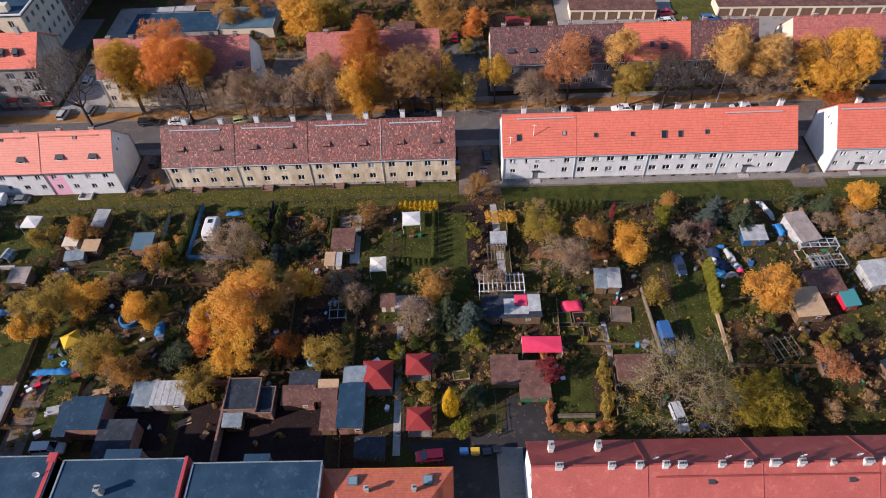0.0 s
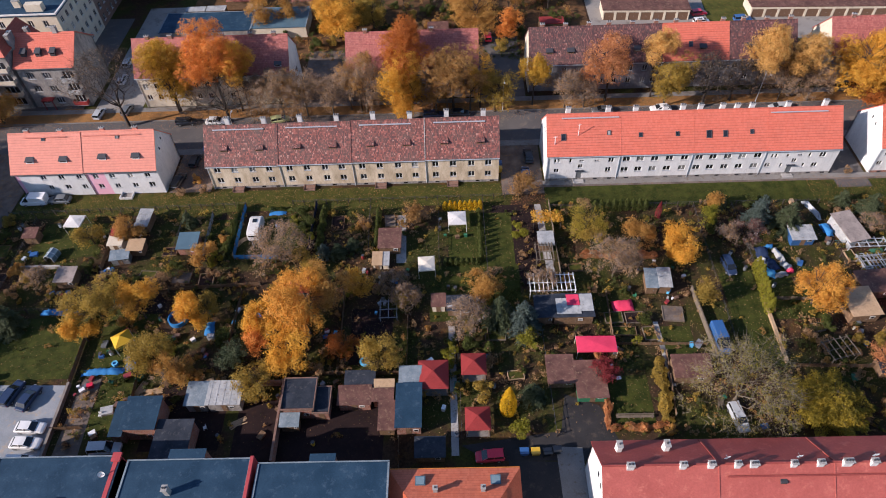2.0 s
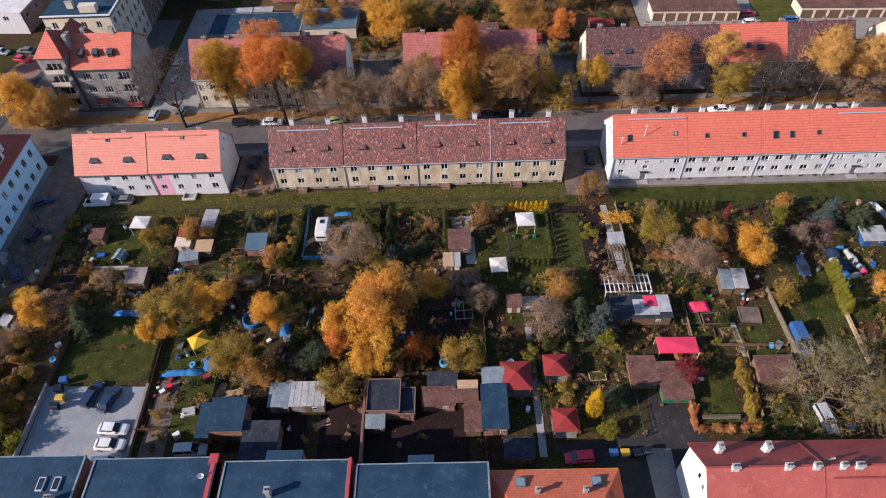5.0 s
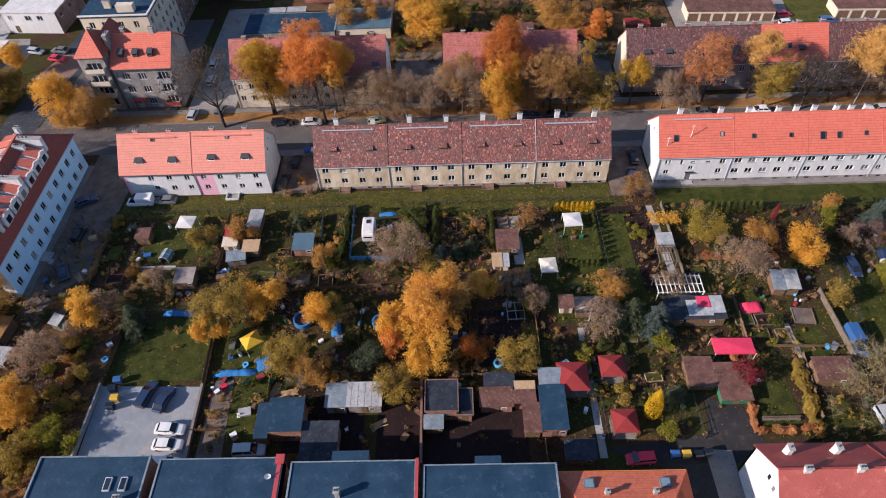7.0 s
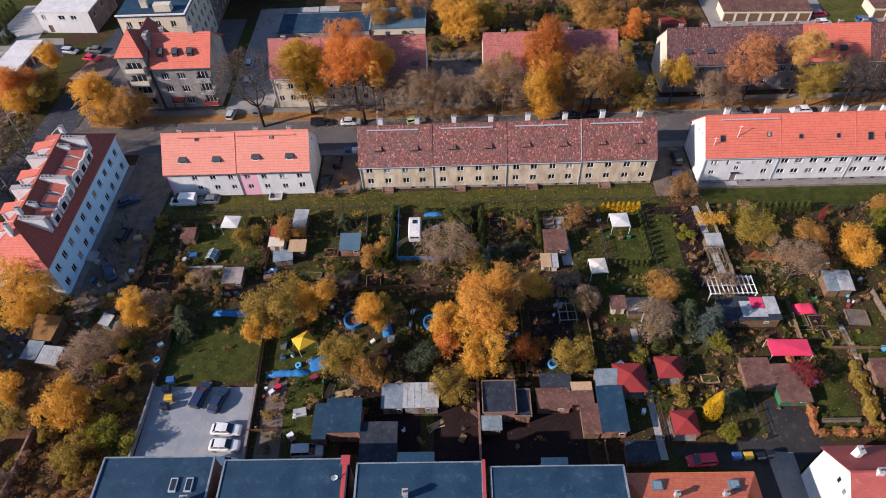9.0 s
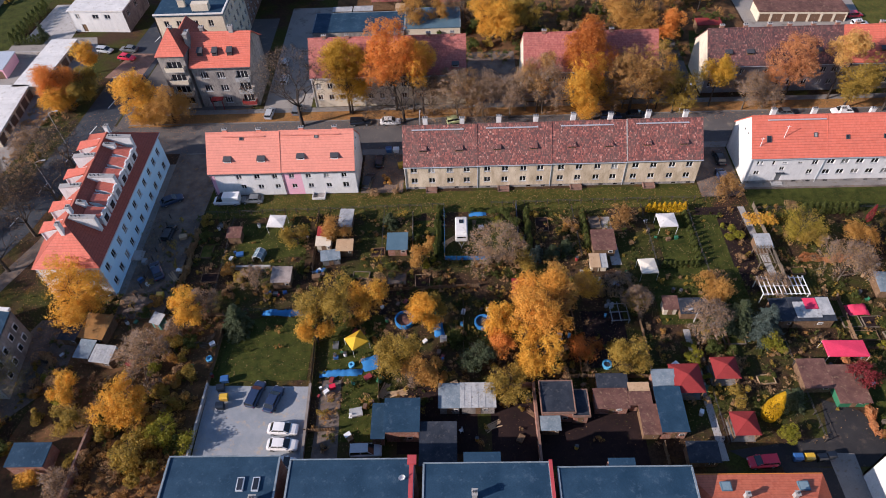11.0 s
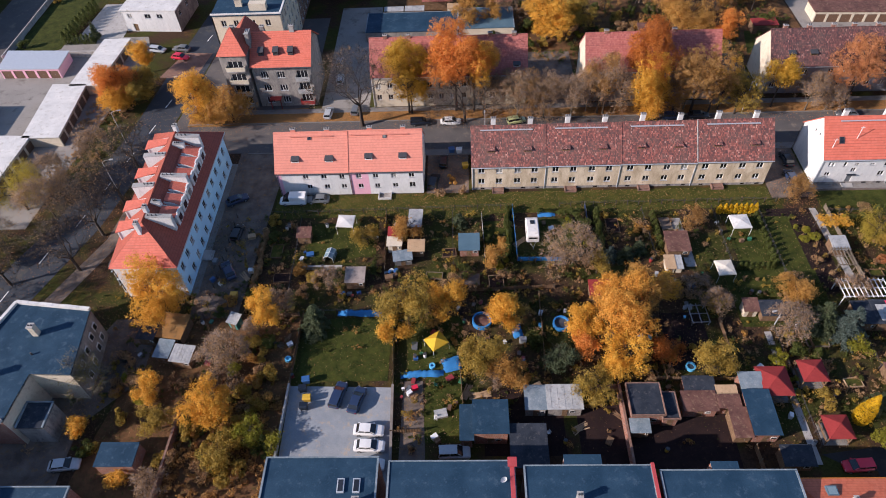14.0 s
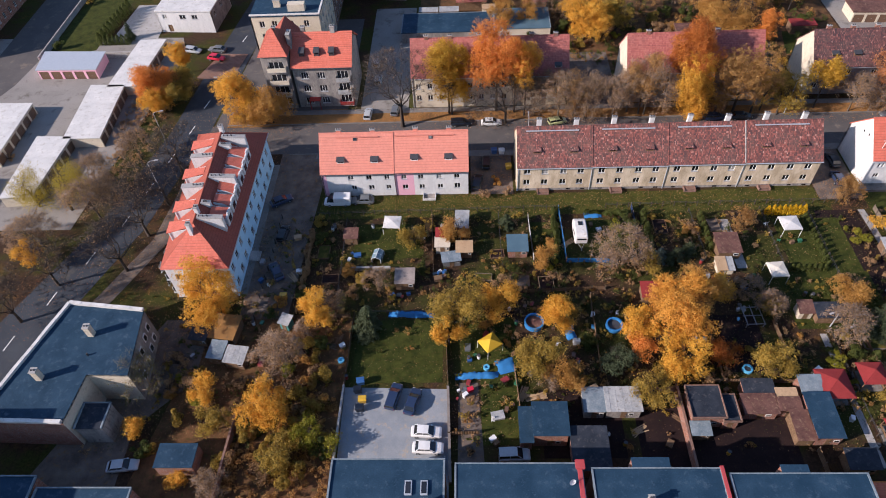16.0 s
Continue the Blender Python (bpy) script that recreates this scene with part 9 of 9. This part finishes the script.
# ---- fallen leaves and rough grass ----
def scatter(name, n, boxes, size, kind, label, tall=0.0):
    rng = np.random.default_rng(len(name) + n)
    area = np.array([(b[1] - b[0]) * (b[3] - b[2]) * b[4] for b in boxes])
    pick = rng.choice(len(boxes), n, p=area / area.sum())
    bb = np.array(boxes)[pick]
    u = rng.uniform(size=(n, 2))
    p = np.stack([bb[:, 0] + (bb[:, 1] - bb[:, 0]) * u[:, 0], bb[:, 2] + (bb[:, 3] - bb[:, 2]) * u[:, 1], bb[:, 5] + rng.uniform(0.01, 0.04 + tall, n)], 1)
    off_lot = ~((p[:, 0] > -87.6) & (p[:, 0] < -70.6) & (p[:, 1] < 52.8))
    on_lawn = (p[:, 0] > -86.5) & (p[:, 0] < -72) & (p[:, 1] > 53) & (p[:, 1] < 65.6) & (rng.uniform(size=n) > 0.5)
    bare = (p[:, 0] > -60) & (p[:, 0] < -20) & (p[:, 1] < 50) | (p[:, 0] > 4) & (p[:, 0] < 14) & (p[:, 1] < 50)
    p = p[off_lot & ~on_lawn & (~bare | (rng.uniform(size=n) < 0.15))]
    n = len(p)
    d = np.tile([0, 0, 1.6 if not tall else 0.5], (n, 1)).astype(float)
    v, f = leaf_cards(rng, p, d, size)
    tagged(part(name, np_mesh(name, v, f), "leaf_" + kind), label, "leaves" if not tall else "grass", kind="stuff")


scatter("fallen_leaves", 60000, [(-122, 110, 119.8, 124.2, 1.6, 0.1), (-95, -58, 90, 96, 0.6, 0.02), (-58, 0, 90, 96, 0.12, 0.02), (-70, -56, 94, 110, 0.8, 0.03), (-125, 90, 116.5, 119.5, 0.5, 0.02), (0, 9, 90, 100, 0.8, 0.03), (-150, -106, 62, 125, 0.25, 0.02), (60, 75, 88, 96, 0.8, 0.05)], 0.065, "copper", "scattered orange fallen leaves on the ground")
scatter("garden_leaves", 16000, [(-125, 90, 41.5, 89.5, 1.0, 0.0)], 0.07, "thin", "scattered brown fallen leaves in the gardens")
scatter("rough_grass", 90000, [(-125, 90, 42, 89.5, 1.0, 0.0), (-97, 0, 89.6, 96, 2.0, 0.0), (9, 110, 88.8, 93.2, 2.0, 0.0), (-86.5, -72, 53.5, 66, 1.0, 0.02)], 0.1, "grass", "rough tufts of green grass", 0.16)
scatter("dry_grass", 24000, [(-125, 90, 42, 89.5, 1.0, 0.0), (-97, 0, 89.6, 96, 2.0, 0.0)], 0.12, "thin", "dry brown grass and weeds", 0.2)
